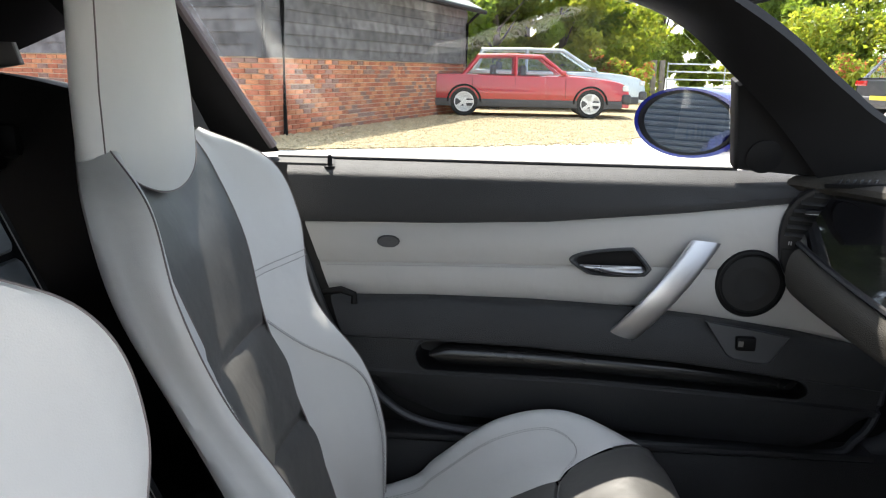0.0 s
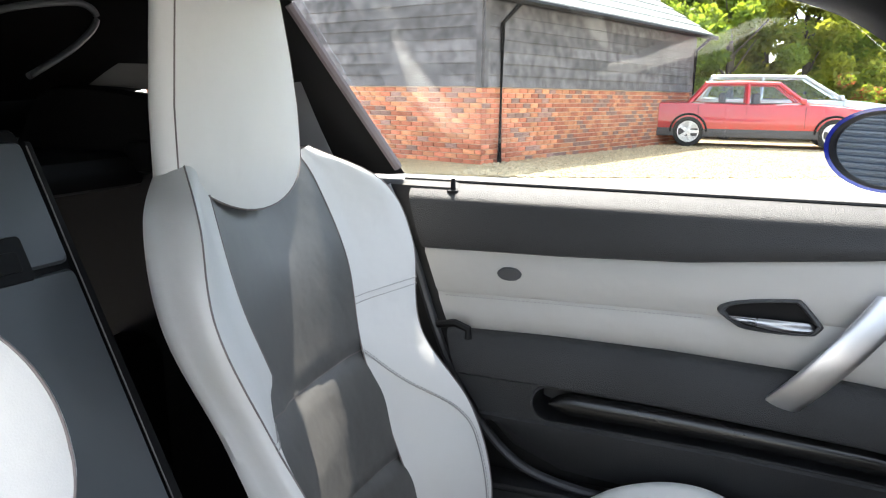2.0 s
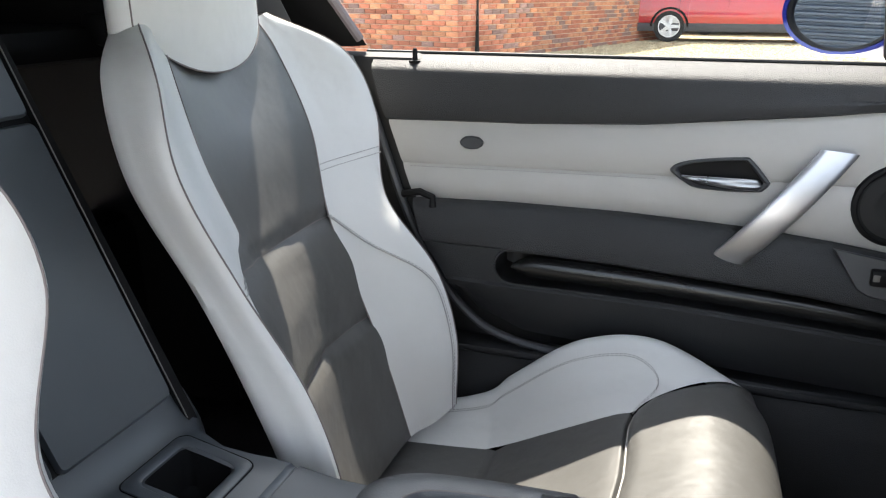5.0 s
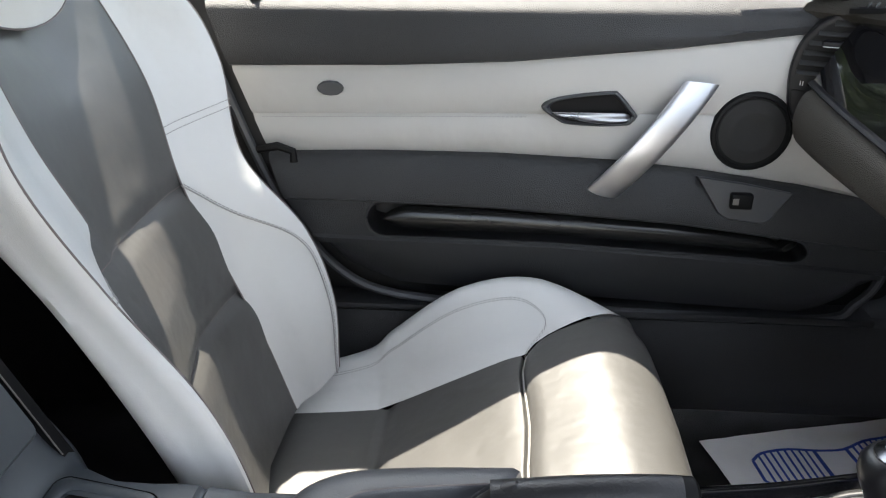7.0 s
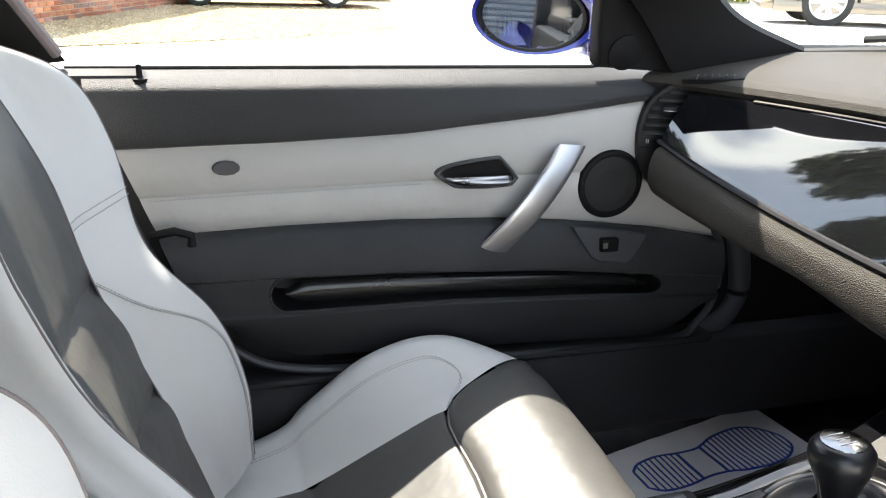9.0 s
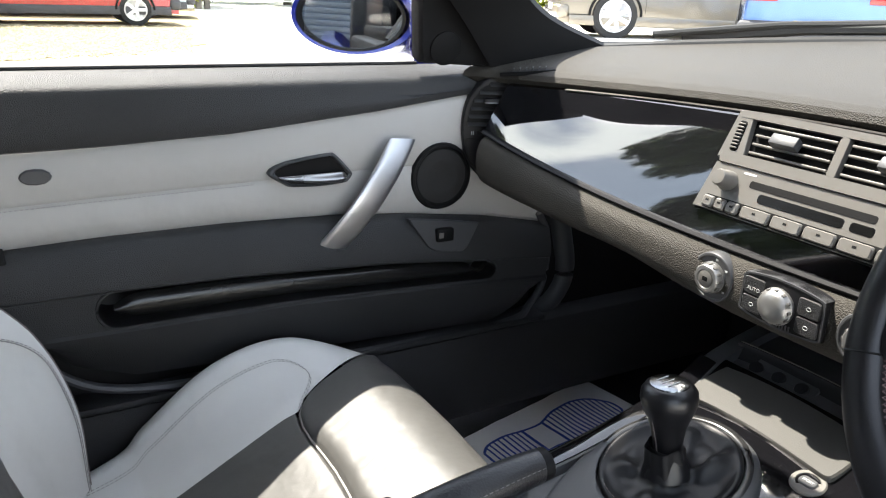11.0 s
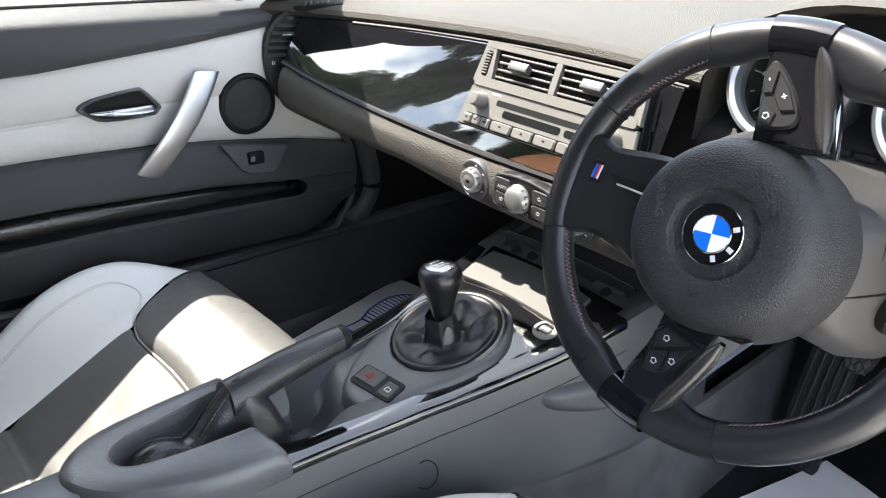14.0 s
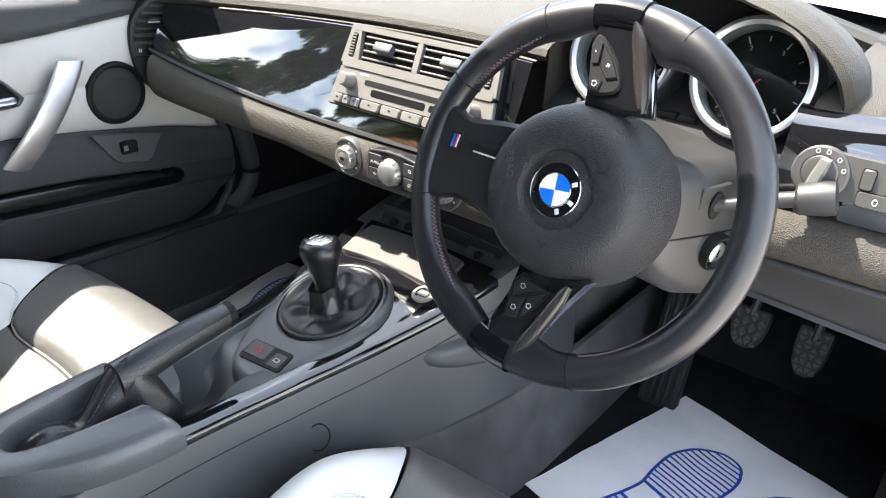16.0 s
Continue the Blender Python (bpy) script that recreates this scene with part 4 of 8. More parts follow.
def dash_sheet(bm, prof, ys):
    grid(bm, [[(x, y, z) for x, z in prof(y)] for y in ys])


def prof_top(y):
    (lx, lz), (fx, fz) = t2(LIP, y), t2(FAR, y)
    return [(lx + .008, lz - .014), (lx - .001, lz - .006), (lx + .002, lz + .002), (lx + .012, lz + .008)] + [(lx + .012 + (fx - lx - .012) * k, lz + .008 + (fz - lz - .008) * k ** .8) for k in (.15, .3, .5, .75, 1)]


def prof_gloss(y):
    (lx, lz), (gx, gz) = t2(LIP, y), t2(GLB, y)
    run = [(lx - .002 + (gx - lx + .002) * k - .0006 * math.sin(k * math.pi), lz - .016 + (gz - lz + .016) * k) for k in (0, .03, .1, .2, .35, .5, .65, .8, .9, .97, 1)]
    return [(lx + .012, lz - .012), (lx + .002, lz - .0135)] + run + [(gx + .004, gz - .003), (gx + .012, gz - .004)]


def prof_lower(y):
    gx, gz = t2(GLB, y)
    zb = smooth_table([(.15, .70), (.5, .69), (.74, .688), (.87, .689), (.95, .696), (1.05, .710), (1.17, .717), (1.34, .732), (1.41, .752)], y)
    m = (gz + zb) / 2
    pts = [(gx + .012, gz - .004), (gx + .002, gz - .0055), (gx - .005, gz - .008), (gx - .012, gz - .014), (gx - .0168, m + .014), (gx - .0180, m - .002), (gx - .0160, m - .018), (gx - .008, zb + .010), (gx + .004, zb + .002), (gx + .025, zb), (gx + .05, zb), (gx + .30, zb - .01)]
    return [tuple(p) for p in spline(pts, 2)]


ys = np.linspace(.15, 1.41, 64)
bm = bmesh.new()
dash_sheet(bm, prof_top, np.linspace(.628, 1.41, 50))
dash_sheet(bm, prof_top, np.linspace(.15, .322, 14))
part("dash_top", bm, M_GRAIN, dash, "grained black dash top")
bm = bmesh.new()
dash_sheet(bm, prof_gloss, np.linspace(.645, 1.345, 70))
part("fascia", bm, M_GLOSS, dash, "glossy piano black fascia")
bm = bmesh.new()
dash_sheet(bm, prof_lower, np.linspace(.60, 1.338, 70))
bm.faces.new([bm.verts.new((x, 1.338, z)) for x, z in prof_lower(1.338)])
part("lower_dash", bm, M_GRAIN, dash, "grained black lower dash")



def text_mesh(name, words, size, m, material, parent):
    cu = bpy.data.curves.new(name, "FONT")
    cu.body, cu.size, cu.align_x, cu.align_y, cu.extrude = words, size, "CENTER", "CENTER", size * .03
    ob = bpy.data.objects.new(name, cu)
    me = bpy.data.meshes.new_from_object(ob)
    bpy.data.objects.remove(ob)
    me.transform(m)
    me.materials.clear()
    me.materials.append(material)
    o = new(name, me)
    o.parent = parent
    return o


# ---- dashboard fittings ----
# end cap with the side vent
VM = basis((.546, 1.376, .842), (.07, -.03, 0), (.55, -.25, 1))
vent_out = [tuple(p) for p in spline([(.046, .060), (.020, .062), (-.012, .048), (-.034, .022), (-.043, -.010), (-.042, -.046), (-.034, -.078), (-.014, -.104), (.016, -.120), (.046, -.118), (.040, -.070), (.026, -.012), (.034, .025)], 3)]
bm = bmesh.new()
inn = lambda k, cx, cy: [(cx + (x - cx) * k, cy + (y - cy) * k) for x, y in vent_out]
grid(bm, [[VM @ Vector((x, y, h)) for x, y in ring] for ring, h in ((vent_out, -.05), (vent_out, -.004), (inn(.96, 0, -.01), .002), (inn(.92, 0, -.01), .003))], close_v=True)
slab(bm, inn(.92, 0, -.01), .001, VM @ pose(0, 0, .003))
sv = part("side_vent", bm, M_WHEELP, dash, "black side air vent")
hole = [tuple(p) for p in spline([(.038, .050), (.016, .049), (-.010, .038), (-.027, .016), (-.033, -.008), (-.032, -.024), (.018, -.024), (.018, -.006), (.026, .022)], 2)]
bm = bmesh.new()
slab(bm, hole, .001, VM @ pose(0, 0, .0045))
part("vent_back", bm, M_SHELL, sv, smooth=False)
for k in range(6):
    y = -.020 + k * .0125
    xs_k = [x for (x0, y0), (x1, y1) in zip(hole, hole[1:] + hole[:1]) for x in ([x0 + (x1 - x0) * (y - y0) / (y1 - y0)] if (y0 - y) * (y1 - y) < 0 else [])]
    if len(xs_k) < 2:
        continue
    bm = bmesh.new()
    box(bm, ((min(xs_k) + max(xs_k)) / 2, y, .007), (max(xs_k) - min(xs_k), .0016, .010), .0006, VM @ pose(0, y, .006, 38) @ pose(0, -y, -.007))
    part("slat", bm, M_COL, sv)
bm = bmesh.new()
box(bm, (.004, .018, .012), (.030, .0075, .014), .0022, VM)
tab = part("vent_tab", bm, M_WHEELP, sv, "black vent tab")
bm = bmesh.new()
box(bm, (.004, .0155, .0192), (.028, .0012, .0012), .0004, VM)
part("tab_edge", bm, M_SILVER, tab, "fine silver edge")
bm = bmesh.new()
box(bm, (-.008, -.035, .0045), (.022, .006, .004), .0015, VM)
part("vent_wheel", bm, M_SHELL, sv)
bm = bmesh.new()
tube(bm, [VM @ Vector((x, y, .0034)) for x, y in spline([(.022, -.046), (-.010, -.046), (-.034, -.045), (-.0355, -.052), (-.030, -.074), (-.014, -.095), (.010, -.108), (.030, -.110)], 4)], .0008, 5)
part("joint_line", bm, M_SHELL, sv)
for x in (-.027, -.024, .006):
    bm = bmesh.new()
    box(bm, (x, -.035, .0036), (.0012, .006, .0006), 0, VM)
    part("print", bm, M_LETTER, sv)
# side window outlet on top: a dark slot with slanting fins
DM = basis((.580, 1.322, .9085), (.034, -.052, .008), (.80, .54, .10))
bm = bmesh.new()
slab(bm, [tuple(p) for p in spline([(-.046, -.008), (-.030, -.011), (.0, -.0115), (.030, -.009), (.043, -.003), (.030, .006), (.0, .010), (-.030, .006)], 3)], .006, DM @ pose(0, 0, .0022), .001)
dmo = part("demister_outlet", bm, M_SHELL, dash, "dark side window outlet")
for k in range(6):
    bm = bmesh.new()
    box(bm, (0, 0, 0), (.0016, .0155 - .0012 * abs(k - 2.5), .007), .0005, DM @ pose(-.026 + k * .0105, -.001, .0035, 0, 24, 18))
    part("demister_fin", bm, M_PLASTIC, dmo)
bm = bmesh.new()
dash_sheet(bm, lambda y: [(t2(LIP, y)[0] - .0005, t2(LIP, y)[1] - .0125), (t2(LIP, y)[0] - .0035, t2(LIP, y)[1] - .0140), (t2(LIP, y)[0] - .0030, t2(LIP, y)[1] - .0158), (t2(LIP, y)[0] + .002, t2(LIP, y)[1] - .017)], np.linspace(.64, 1.24, 60))
part("trim_strip", bm, mat("dark_satin_trim", (.16, .155, .15), .3, metal=1.0), dash, "slim satin trim strip")
bm = bmesh.new()
dash_sheet(bm, lambda y: [(t2(GLB, y)[0] + .004, t2(GLB, y)[1] + .003), (t2(GLB, y)[0] - .003, t2(GLB, y)[1] + .0015), (t2(GLB, y)[0] - .0055, t2(GLB, y)[1] - .002), (t2(GLB, y)[0] - .003, t2(GLB, y)[1] - .0055), (t2(GLB, y)[0] + .006, t2(GLB, y)[1] - .007)], np.linspace(.64, 1.345, 70))
part("lower_trim", bm, M_WHEELP, dash, "satin black lower trim")

# centre stack: local x to the driver, y up the panel, z out of it
RM = basis((.590, .81, .849), (0, -1, 0), (.04, 0, .108))
radio = thing("centre_stack", "silver grey centre stack with two vents and a radio", "radio")


def rslab(name, outline, top, depth, m, parent, bevel=.001, label=""):
    bm = bmesh.new()
    slab(bm, outline, depth, RM @ pose(0, 0, top), bevel)
    return part(name, bm, m, parent, label, smooth=False)


def ring_plate(bm, outer, inner, top, depth, M):
    grid(bm, [[M @ Vector((x, y, h)) for x, y in r] for r, h in ((outer, top - depth), (outer, top - .001), ([(x * .994, y * .994) for x, y in outer], top), (inner, top), (inner, top - depth))], close_v=True)


rslab("backplate", [(-.131, .060), (.131, .060), (.148, -.058), (-.148, -.058)], .004, .02, M_SHELL, radio)


def bar(name, x0, x1, y0, y1, top, m, parent, label="", bevel=.0012, depth=.012):
    return rslab(name, rrect(x1 - x0, y1 - y0, min(.003, (y1 - y0) * .3), 2, (x0 + x1) / 2, (y0 + y1) / 2), top, depth, m, parent, bevel, label)


frame_ = bar("stack_frame", -.129, .129, .052, .060, .012, M_RADIO, radio)
bar("stack_frame", -.134, .134, -.0005, .012, .012, M_RADIO, radio)
bar("stack_divider", -.005, .005, .010, .053, .012, M_RADIO, radio)
rslab("stack_cheek", [(-.131, .060), (-.111, .056), (-.104, .008), (-.138, .004)], .0115, .012, M_RADIO, radio)
rslab("stack_cheek", [(.131, .060), (.111, .056), (.104, .008), (.138, .004)], .0115, .012, M_RADIO, radio)
for sgn in (-1, 1):
    tw = bar("thumbwheel", sgn * .1205 - .0055, sgn * .1205 + .0055, .013, .049, .0122, M_SHELL, radio, "ribbed vent wheel", depth=.004)
    for k in range(8):
        bm = bmesh.new()
        box(bm, (sgn * .1205, .0175 + k * .0039, .0128), (.008, .0016, .0022), .0004, RM)
        part("wheel_rib", bm, M_RADIO, tw)
    for k in range(4):
        bm = bmesh.new()
        box(bm, (sgn * .0545, .0165 + k * .0098, .002), (.094, .0026, .016), .0008, RM @ pose(0, 0, 0, 0, 0, 0))
        part("slat", bm, M_RADIO, radio)
    bm = bmesh.new()
    box(bm, (0, 0, 0), (.032, .0125, .012), .0016, RM @ pose(sgn * .060, .034, .0135, -18, 0, 0))
    part("vent_tab", bm, M_PLASTIC, radio, "dark grey vent tab")
rslab("radio_face", [(-.137, -.001), (.137, -.001), (.146, -.056), (-.146, -.056)], .010, .014, M_RADIO, radio, .0015, "silver grey radio face")
bar("cd_slot", -.084, .062, -.0205, -.0125, .0104, M_SHELL, radio, "dark disc slot", depth=.002)
bar("display", -.068, .033, -.0335, -.0235, .0106, M_DISPLAY, radio, "dark display", depth=.002)
bar("display", .038, .064, -.0335, -.0235, .0106, M_DISPLAY, radio, "dark display", depth=.002)
for cx, cy in ((-.110, -.0195), (.110, -.0195)):
    bm = bmesh.new()
    revolve(bm, [(.0115, 0), (.011, .008), (.0095, .0105), (.0095, .018), (.008, .0205), (0, .021)], RM @ pose(cx, cy, .010), 24)
    part("radio_knob", bm, M_RADIO, radio, "round grey knob")
bar("button_recess", -.1335, .1335, -.0550, -.0390, .0103, M_SHELL, radio, "dark joint round the buttons", depth=.002)
for x0, x1 in ((-.132, -.117), (-.115, -.101), (-.099, -.083), (-.079, -.043), (-.040, -.005), (-.002, .033), (.036, .071), (.074, .092), (.096, .112), (.116, .132)):
    b_ = bar("radio_button", x0, x1, -.0535, -.0405, .0145, M_RADIO, radio, "", .002)
    bm = bmesh.new()
    box(bm, ((x0 + x1) / 2, -.046, .0147), (.004, .0022, .0004), 0, RM)
    part("mark", bm, M_SHELL, b_)
bm = bmesh.new()
box(bm, (-.087, -.0065, .0102), (.016, .0022, .0004), 0, RM)
part("print_bar", bm, M_LETTER, radio)
# climate controls: the lower dash faces out and a little up
CM = basis((.5485, .808, .732), (0, -1, 0), (-.02, 0, 1))
clim = thing("climate_control", "black climate control panel with three silver knobs", "control panel")
for cx, big in ((-.090, False), (.0, True), (.090, False)):
    if big:
        plate = [tuple(p) for p in spline([(-.048, .018), (-.044, .024), (-.02, .028), (.0, .029), (.02, .028), (.044, .024), (.048, .018), (.049, -.014), (.046, -.020), (.02, -.024), (-.02, -.024), (-.046, -.020), (-.049, -.014), (-.048, .018)], 2)[:-1]]
        bm = bmesh.new()
        slab(bm, plate, .016, CM @ pose(0, 0, .0045), .0012)
        part("panel", bm, M_WHEELP, clim)
        bm = bmesh.new()
        ring_plate(bm, plate, [(x * .95, y * .92) for x, y in plate], .0052, .012, CM)
        part("panel_rim", bm, M_PLASTIC, clim)
        for x0, x1, y0, y1, w in ((-.045, -.020, .0015, .020, "AUTO"), (-.045, -.020, -.018, -.0005, ""), (.020, .045, .0015, .020, ""), (.020, .045, -.018, -.0005, "")):
            bm = bmesh.new()
            slab(bm, rrect(x1 - x0, y1 - y0, .003, 2, (x0 + x1) / 2, (y0 + y1) / 2), .003, CM @ pose(0, 0, .0065), .0008)
            b_ = part("climate_button", bm, M_DOOR, clim, smooth=False)
            if w:
                text_mesh("print", w, .0056, CM @ pose((x0 + x1) / 2, (y0 + y1) / 2 - .003, .0067), M_LETTER, b_)
            else:
                bm = bmesh.new()
                tube(bm, [CM @ Vector(((x0 + x1) / 2 + .0026 * math.cos(a), (y0 + y1) / 2 + .0020 * math.sin(a), .0067)) for a in np.linspace(0, 6.283, 9)[:-1]], .0003, 4, closed=True)
                part("print", bm, M_LETTER, b_)
        bm = bmesh.new()
        for k in range(9):
            box(bm, (-.014 + k * .0035, -.0195, .0050), (.0016, .006, .001), 0, CM)
        part("fan_scale", bm, M_PLASTIC, clim)
    else:
        bm = bmesh.new()
        revolve(bm, [(.0285, -.012), (.0285, .0025), (.0275, .0038), (.0255, .0042), (.0245, .0030), (0, .0030)], CM @ pose(cx, 0, 0), 40)
        bz = part("knob_bezel", bm, M_PLASTIC, clim)
        for a in (35, 80, -35):
            bm = bmesh.new()
            box(bm, (cx + .0218 * math.cos(radians(a)), .0218 * math.sin(radians(a)), .0033), (.0030, .0022, .0004), 0, CM)
            part("print", bm, M_LETTER, bz)
    r0 = .0185 if big else .0168
    CK = CM @ pose(cx - (.003 if big else 0), 0, 0)
    bm = bmesh.new()
    prof = [(r0 + .0012, .002), (r0 + .0012, .0055), (r0, .0062), (r0 - .0005, .0120), (r0 - .002, .0140), (r0 - .0055, .0145), (r0 - .0062, .0132), (0, .0132)] if not big else [(r0 + .0012, .003), (r0 + .0012, .0075), (r0, .0085), (r0 - .0015, .0135), (r0 - .004, .0165), (r0 - .009, .0185), (0, .0192)]
    revolve(bm, prof, CK, 40)
    kn = part("knob", bm, M_KNOB, clim, "satin silver knob")
    for k in range(12):
        a = 2 * math.pi * k / 12
        bm = bmesh.new()
        box(bm, (r0 - .0003, 0, .0092), (.0018, .0034, .0062), .0004, CK @ pose(0, 0, 0, 0, 0, math.degrees(a)))
        part("grip_rib", bm, M_RADIO, kn)
    if not big:
        bm = bmesh.new()
        revolve(bm, [(.0100, .0128), (.0100, .0138), (.0092, .0143), (0, .0143)], CK, 28)
        part("knob_centre", bm, M_RADIO, kn)
        bm = bmesh.new()
        box(bm, (0, 0, .0145), (.007, .005, .0005), .0002, CK)
        part("print", bm, M_SHELL, kn)

# ---- driver side: binnacle, gauges, column, light switch, pedals ----
binn = thing("instrument_binnacle", "hooded binnacle with two silver-ringed round gauges", "instrument panel")
GM = lambda y, z: basis((.668, y, z), (0, -1, 0), (.30, 0, 1))
bm = bmesh.new()
rows = []
for x, k in ((.66, .98), (.622, 1.04), (.612, 1.08), (.622, 1.13), (.66, 1.16), (.74, 1.08), (.84, .86)):
    row = []
    for j in range(25):
        a = math.pi * (1.18 - 1.36 * j / 24)
        over = max(0, -a, a - math.pi)
        c_ = math.cos(a) if not over else math.copysign(1, math.cos(a))
        row.append((x + .03 * (1 - abs(math.sin(a)) if not over else 1), .466 + .160 * k * c_, .905 + .100 * k * math.sin(a) if not over else .905 - .115 * over))
    rows.append(row)
grid(bm, rows)
part("hood", bm, M_GRAIN, binn, "grained black hood")
bm = bmesh.new()
slab(bm, [(.60, .84), (.35, .84), (.335, .92), (.36, .97), (.45, 1.0), (.58, .98), (.62, .9)], .01, Matrix(((0, 0, -1, .69), (1, 0, 0, 0), (0, 1, 0, 0), (0, 0, 0, 1))))
part("face_plate", bm, M_SHELL, binn)
for gy in (.548, .393):
    g = GM(gy, .920)
    bm = bmesh.new()
    revolve(bm, [(.067, -.03), (.067, .016), (.0655, .0195), (.062, .020), (.0575, .017), (.0560, .008), (.0555, -.01)], g, 48)
    gr = part("gauge_ring", bm, M_SILVER, binn, "satin silver gauge ring")
    bm = bmesh.new()
    revolve(bm, [(.057, -.012), (.057, -.008), (0, -.008)], g, 40)
    part("dial", bm, M_DISPLAY, gr, "black dial")
    for k in range(11):
        a = radians(225 - 27 * k)
        bm = bmesh.new()
        box(bm, (.047, 0, -.0075), (.008 if k % 2 == 0 else .005, .0012, .0006), 0, g @ pose(0, 0, 0, 0, 0, math.degrees(a)))
        part("tick", bm, M_LETTER, gr)
        if k % 2 == 0:
            text_mesh("numeral", str(k // 2 if gy < .5 else k * 20), .0075, g @ pose(.038 * math.cos(a), .038 * math.sin(a), -.0075), M_LETTER, gr)
    bm = bmesh.new()
    box(bm, (.02, 0, -.006), (.048, .0016, .001), .0003, g @ pose(0, 0, 0, 0, 0, 232))
    part("needle", bm, M_REDP, gr, "red needle")
    bm = bmesh.new()
    revolve(bm, [(.0562, .0045), (0, .0045)], g, 32)
    gp = part("gauge_glass", bm, M_GLASS, gr)
    gp.visible_shadow = False
bm = bmesh.new()
grid(bm, [[(x, y, z) for x, z in ((.70, .900), (.668, .876), (.650, .866), (.640, .858), (.630, .845), (.622, .80), (.625, .74))] for y in np.linspace(.325, .625, 12)])
part("lower_cowl", bm, M_PILLAR, binn, "black panel under the gauges")
bm = bmesh.new()
for k in range(2):
    box(bm, (.652, .476 - k * .024, .868), (.014, .022, .007), .002)
part("trip_button", bm, M_SHELL, binn)
# right hand fascia with the light switch
bm = bmesh.new()
grid(bm, [[(x + .035 * (.33 - y) * 1.0, y, z) for x, z in ((.66, .915), (.635, .91), (.622, .895), (.612, .86), (.606, .825), (.606, .812), (.62, .806))] for y in np.linspace(.335, .08, 12)])
part("driver_fascia", bm, M_GLOSS, dash, "glossy piano black fascia")
LS = basis((.604, .292, .859), (0, -1, 0), (.12, 0, 1))
lsw = thing("light_switch", "grey rotary light switch with broad grip beside dimmer buttons", "switch")
M_SW = mat("grey_switch_plastic", (.050, .049, .047), .42, bump=.1, scale=1200, vary=.06)
bm = bmesh.new()
slab(bm, rrect(.15, .046, .020, 6, .050, -.001), .012, LS @ pose(0, 0, .006), .002)
part("switch_plate", bm, M_SW, lsw, "grey switch plate")
bm = bmesh.new()
revolve(bm, [(.0265, .004), (.0265, .0105), (.0250, .0120), (.0178, .0122), (.0174, .0112), (.0165, .0122), (.015, .0126), (0, .0126)], LS, 44)
rot = part("rotary_dial", bm, M_SW, lsw)
bm = bmesh.new()
slab(bm, [(-.0055, -.0165), (.0045, -.0165), (.0058, .0), (.0045, .0165), (-.0045, .0165), (-.0058, .0)], .012, LS @ pose(0, 0, .0215, 0, 0, -14), .0022)
part("grip", bm, mat("pale_grip", (.22, .215, .20), .35, metal=.5, vary=.04), rot, "pale satin grip bar")
for a in (108, 82, 48, 18):
    bm = bmesh.new()
    tube(bm, [LS @ Vector((.0215 * math.cos(radians(a)) + .0018 * math.cos(b), .0215 * math.sin(radians(a)) + .0022 * math.sin(b), .0123)) for b in np.linspace(0, 6.283, 9)[:-1]], .0004, 4, closed=True)
    part("print", bm, M_LETTER, rot)
for cx, cy, w, h in ((.042, .003, .011, .020), (.062, -.016, .050, .014)):
    bm = bmesh.new()
    slab(bm, rrect(w + .002, h + .002, .003, 3, cx, cy), .004, LS @ pose(0, 0, .0066), .0003)
    part("button_gap", bm, M_SHELL, lsw)
    bm = bmesh.new()
    slab(bm, rrect(w, h, .003, 3, cx, cy), .004, LS @ pose(0, 0, .0095), .0012)
    b_ = part("switch_button", bm, M_SW, lsw)
    if w > .03:
        bm = bmesh.new()
        tube(bm, [LS @ Vector((cx - .008 + .0022 * math.cos(b), cy + .003 * math.sin(b), .0097)) for b in np.linspace(0, 6.283, 9)[:-1]], .0005, 4, closed=True)
        part("print", bm, M_LETTER, b_)

# knee panel under it: a grained bulge, and a smooth cover below
bm = bmesh.new()
grid(bm, [[(x + .02 * (.33 - y), y, z) for x, z in spline([(.622, .812), (.606, .808), (.594, .798), (.588, .784), (.590, .768), (.598, .757), (.610, .752)], 2)] for y in np.linspace(.350, .08, 16)])
part("knee_bolster", bm, M_GRAIN, dash, "grained black knee bolster")
bm = bmesh.new()
grid(bm, [[(x + .02 * (.33 - y), y, z - .06 * (.33 - y) * (z < .74)) for x, z in spline([(.606, .757), (.598, .752), (.598, .744), (.612, .716), (.622, .700), (.634, .692), (.80, .690)], 2)] for y in np.linspace(.365, .08, 16)])
part("knee_panel", bm, M_COL, dash, "smooth dark grey knee panel")
# steering column shroud
col = thing("steering_column", "grey-black column shroud with stalk and ignition lock", "steering column")
bm = bmesh.new()
rows = []
for x, y0, y1, zt, zb in ((.470, .425, .53, .850, .785), (.480, .405, .545, .862, .760), (.51, .390, .560, .868, .735), (.545, .376, .572, .868, .715), (.585, .362, .578, .864, .705), (.63, .355, .580, .860, .70), (.68, .355, .580, .86, .70)):
    o = rrect(y1 - y0, zt - zb, .028, 5)
    rows.append([(x, (y0 + y1) / 2 + a, (zt + zb) / 2 + b + .15 * a) for a, b in o])
vs = grid(bm, rows, close_v=True)
bm.faces.new(vs[0])
part("shroud", bm, M_COL, col)
bm = bmesh.new()
tube(bm, [(x, y - .001, .792 + .15 * (y - .46)) for x, y in ((.50, .396), (.53, .3825), (.56, .371), (.59, .361), (.62, .3565))], .0012, 5)
part("joint_line", bm, M_SHELL, col)
SK = basis((.555, .3745, .812), (1, -.33, 0), (.0, -.12, 1))
bm = bmesh.new()
slab(bm, rrect(.046, .044, .004, 3), .012, SK @ pose(0, 0, .0012), .001)
sks = part("stalk_socket", bm, M_COL, col)
bm = bmesh.new()
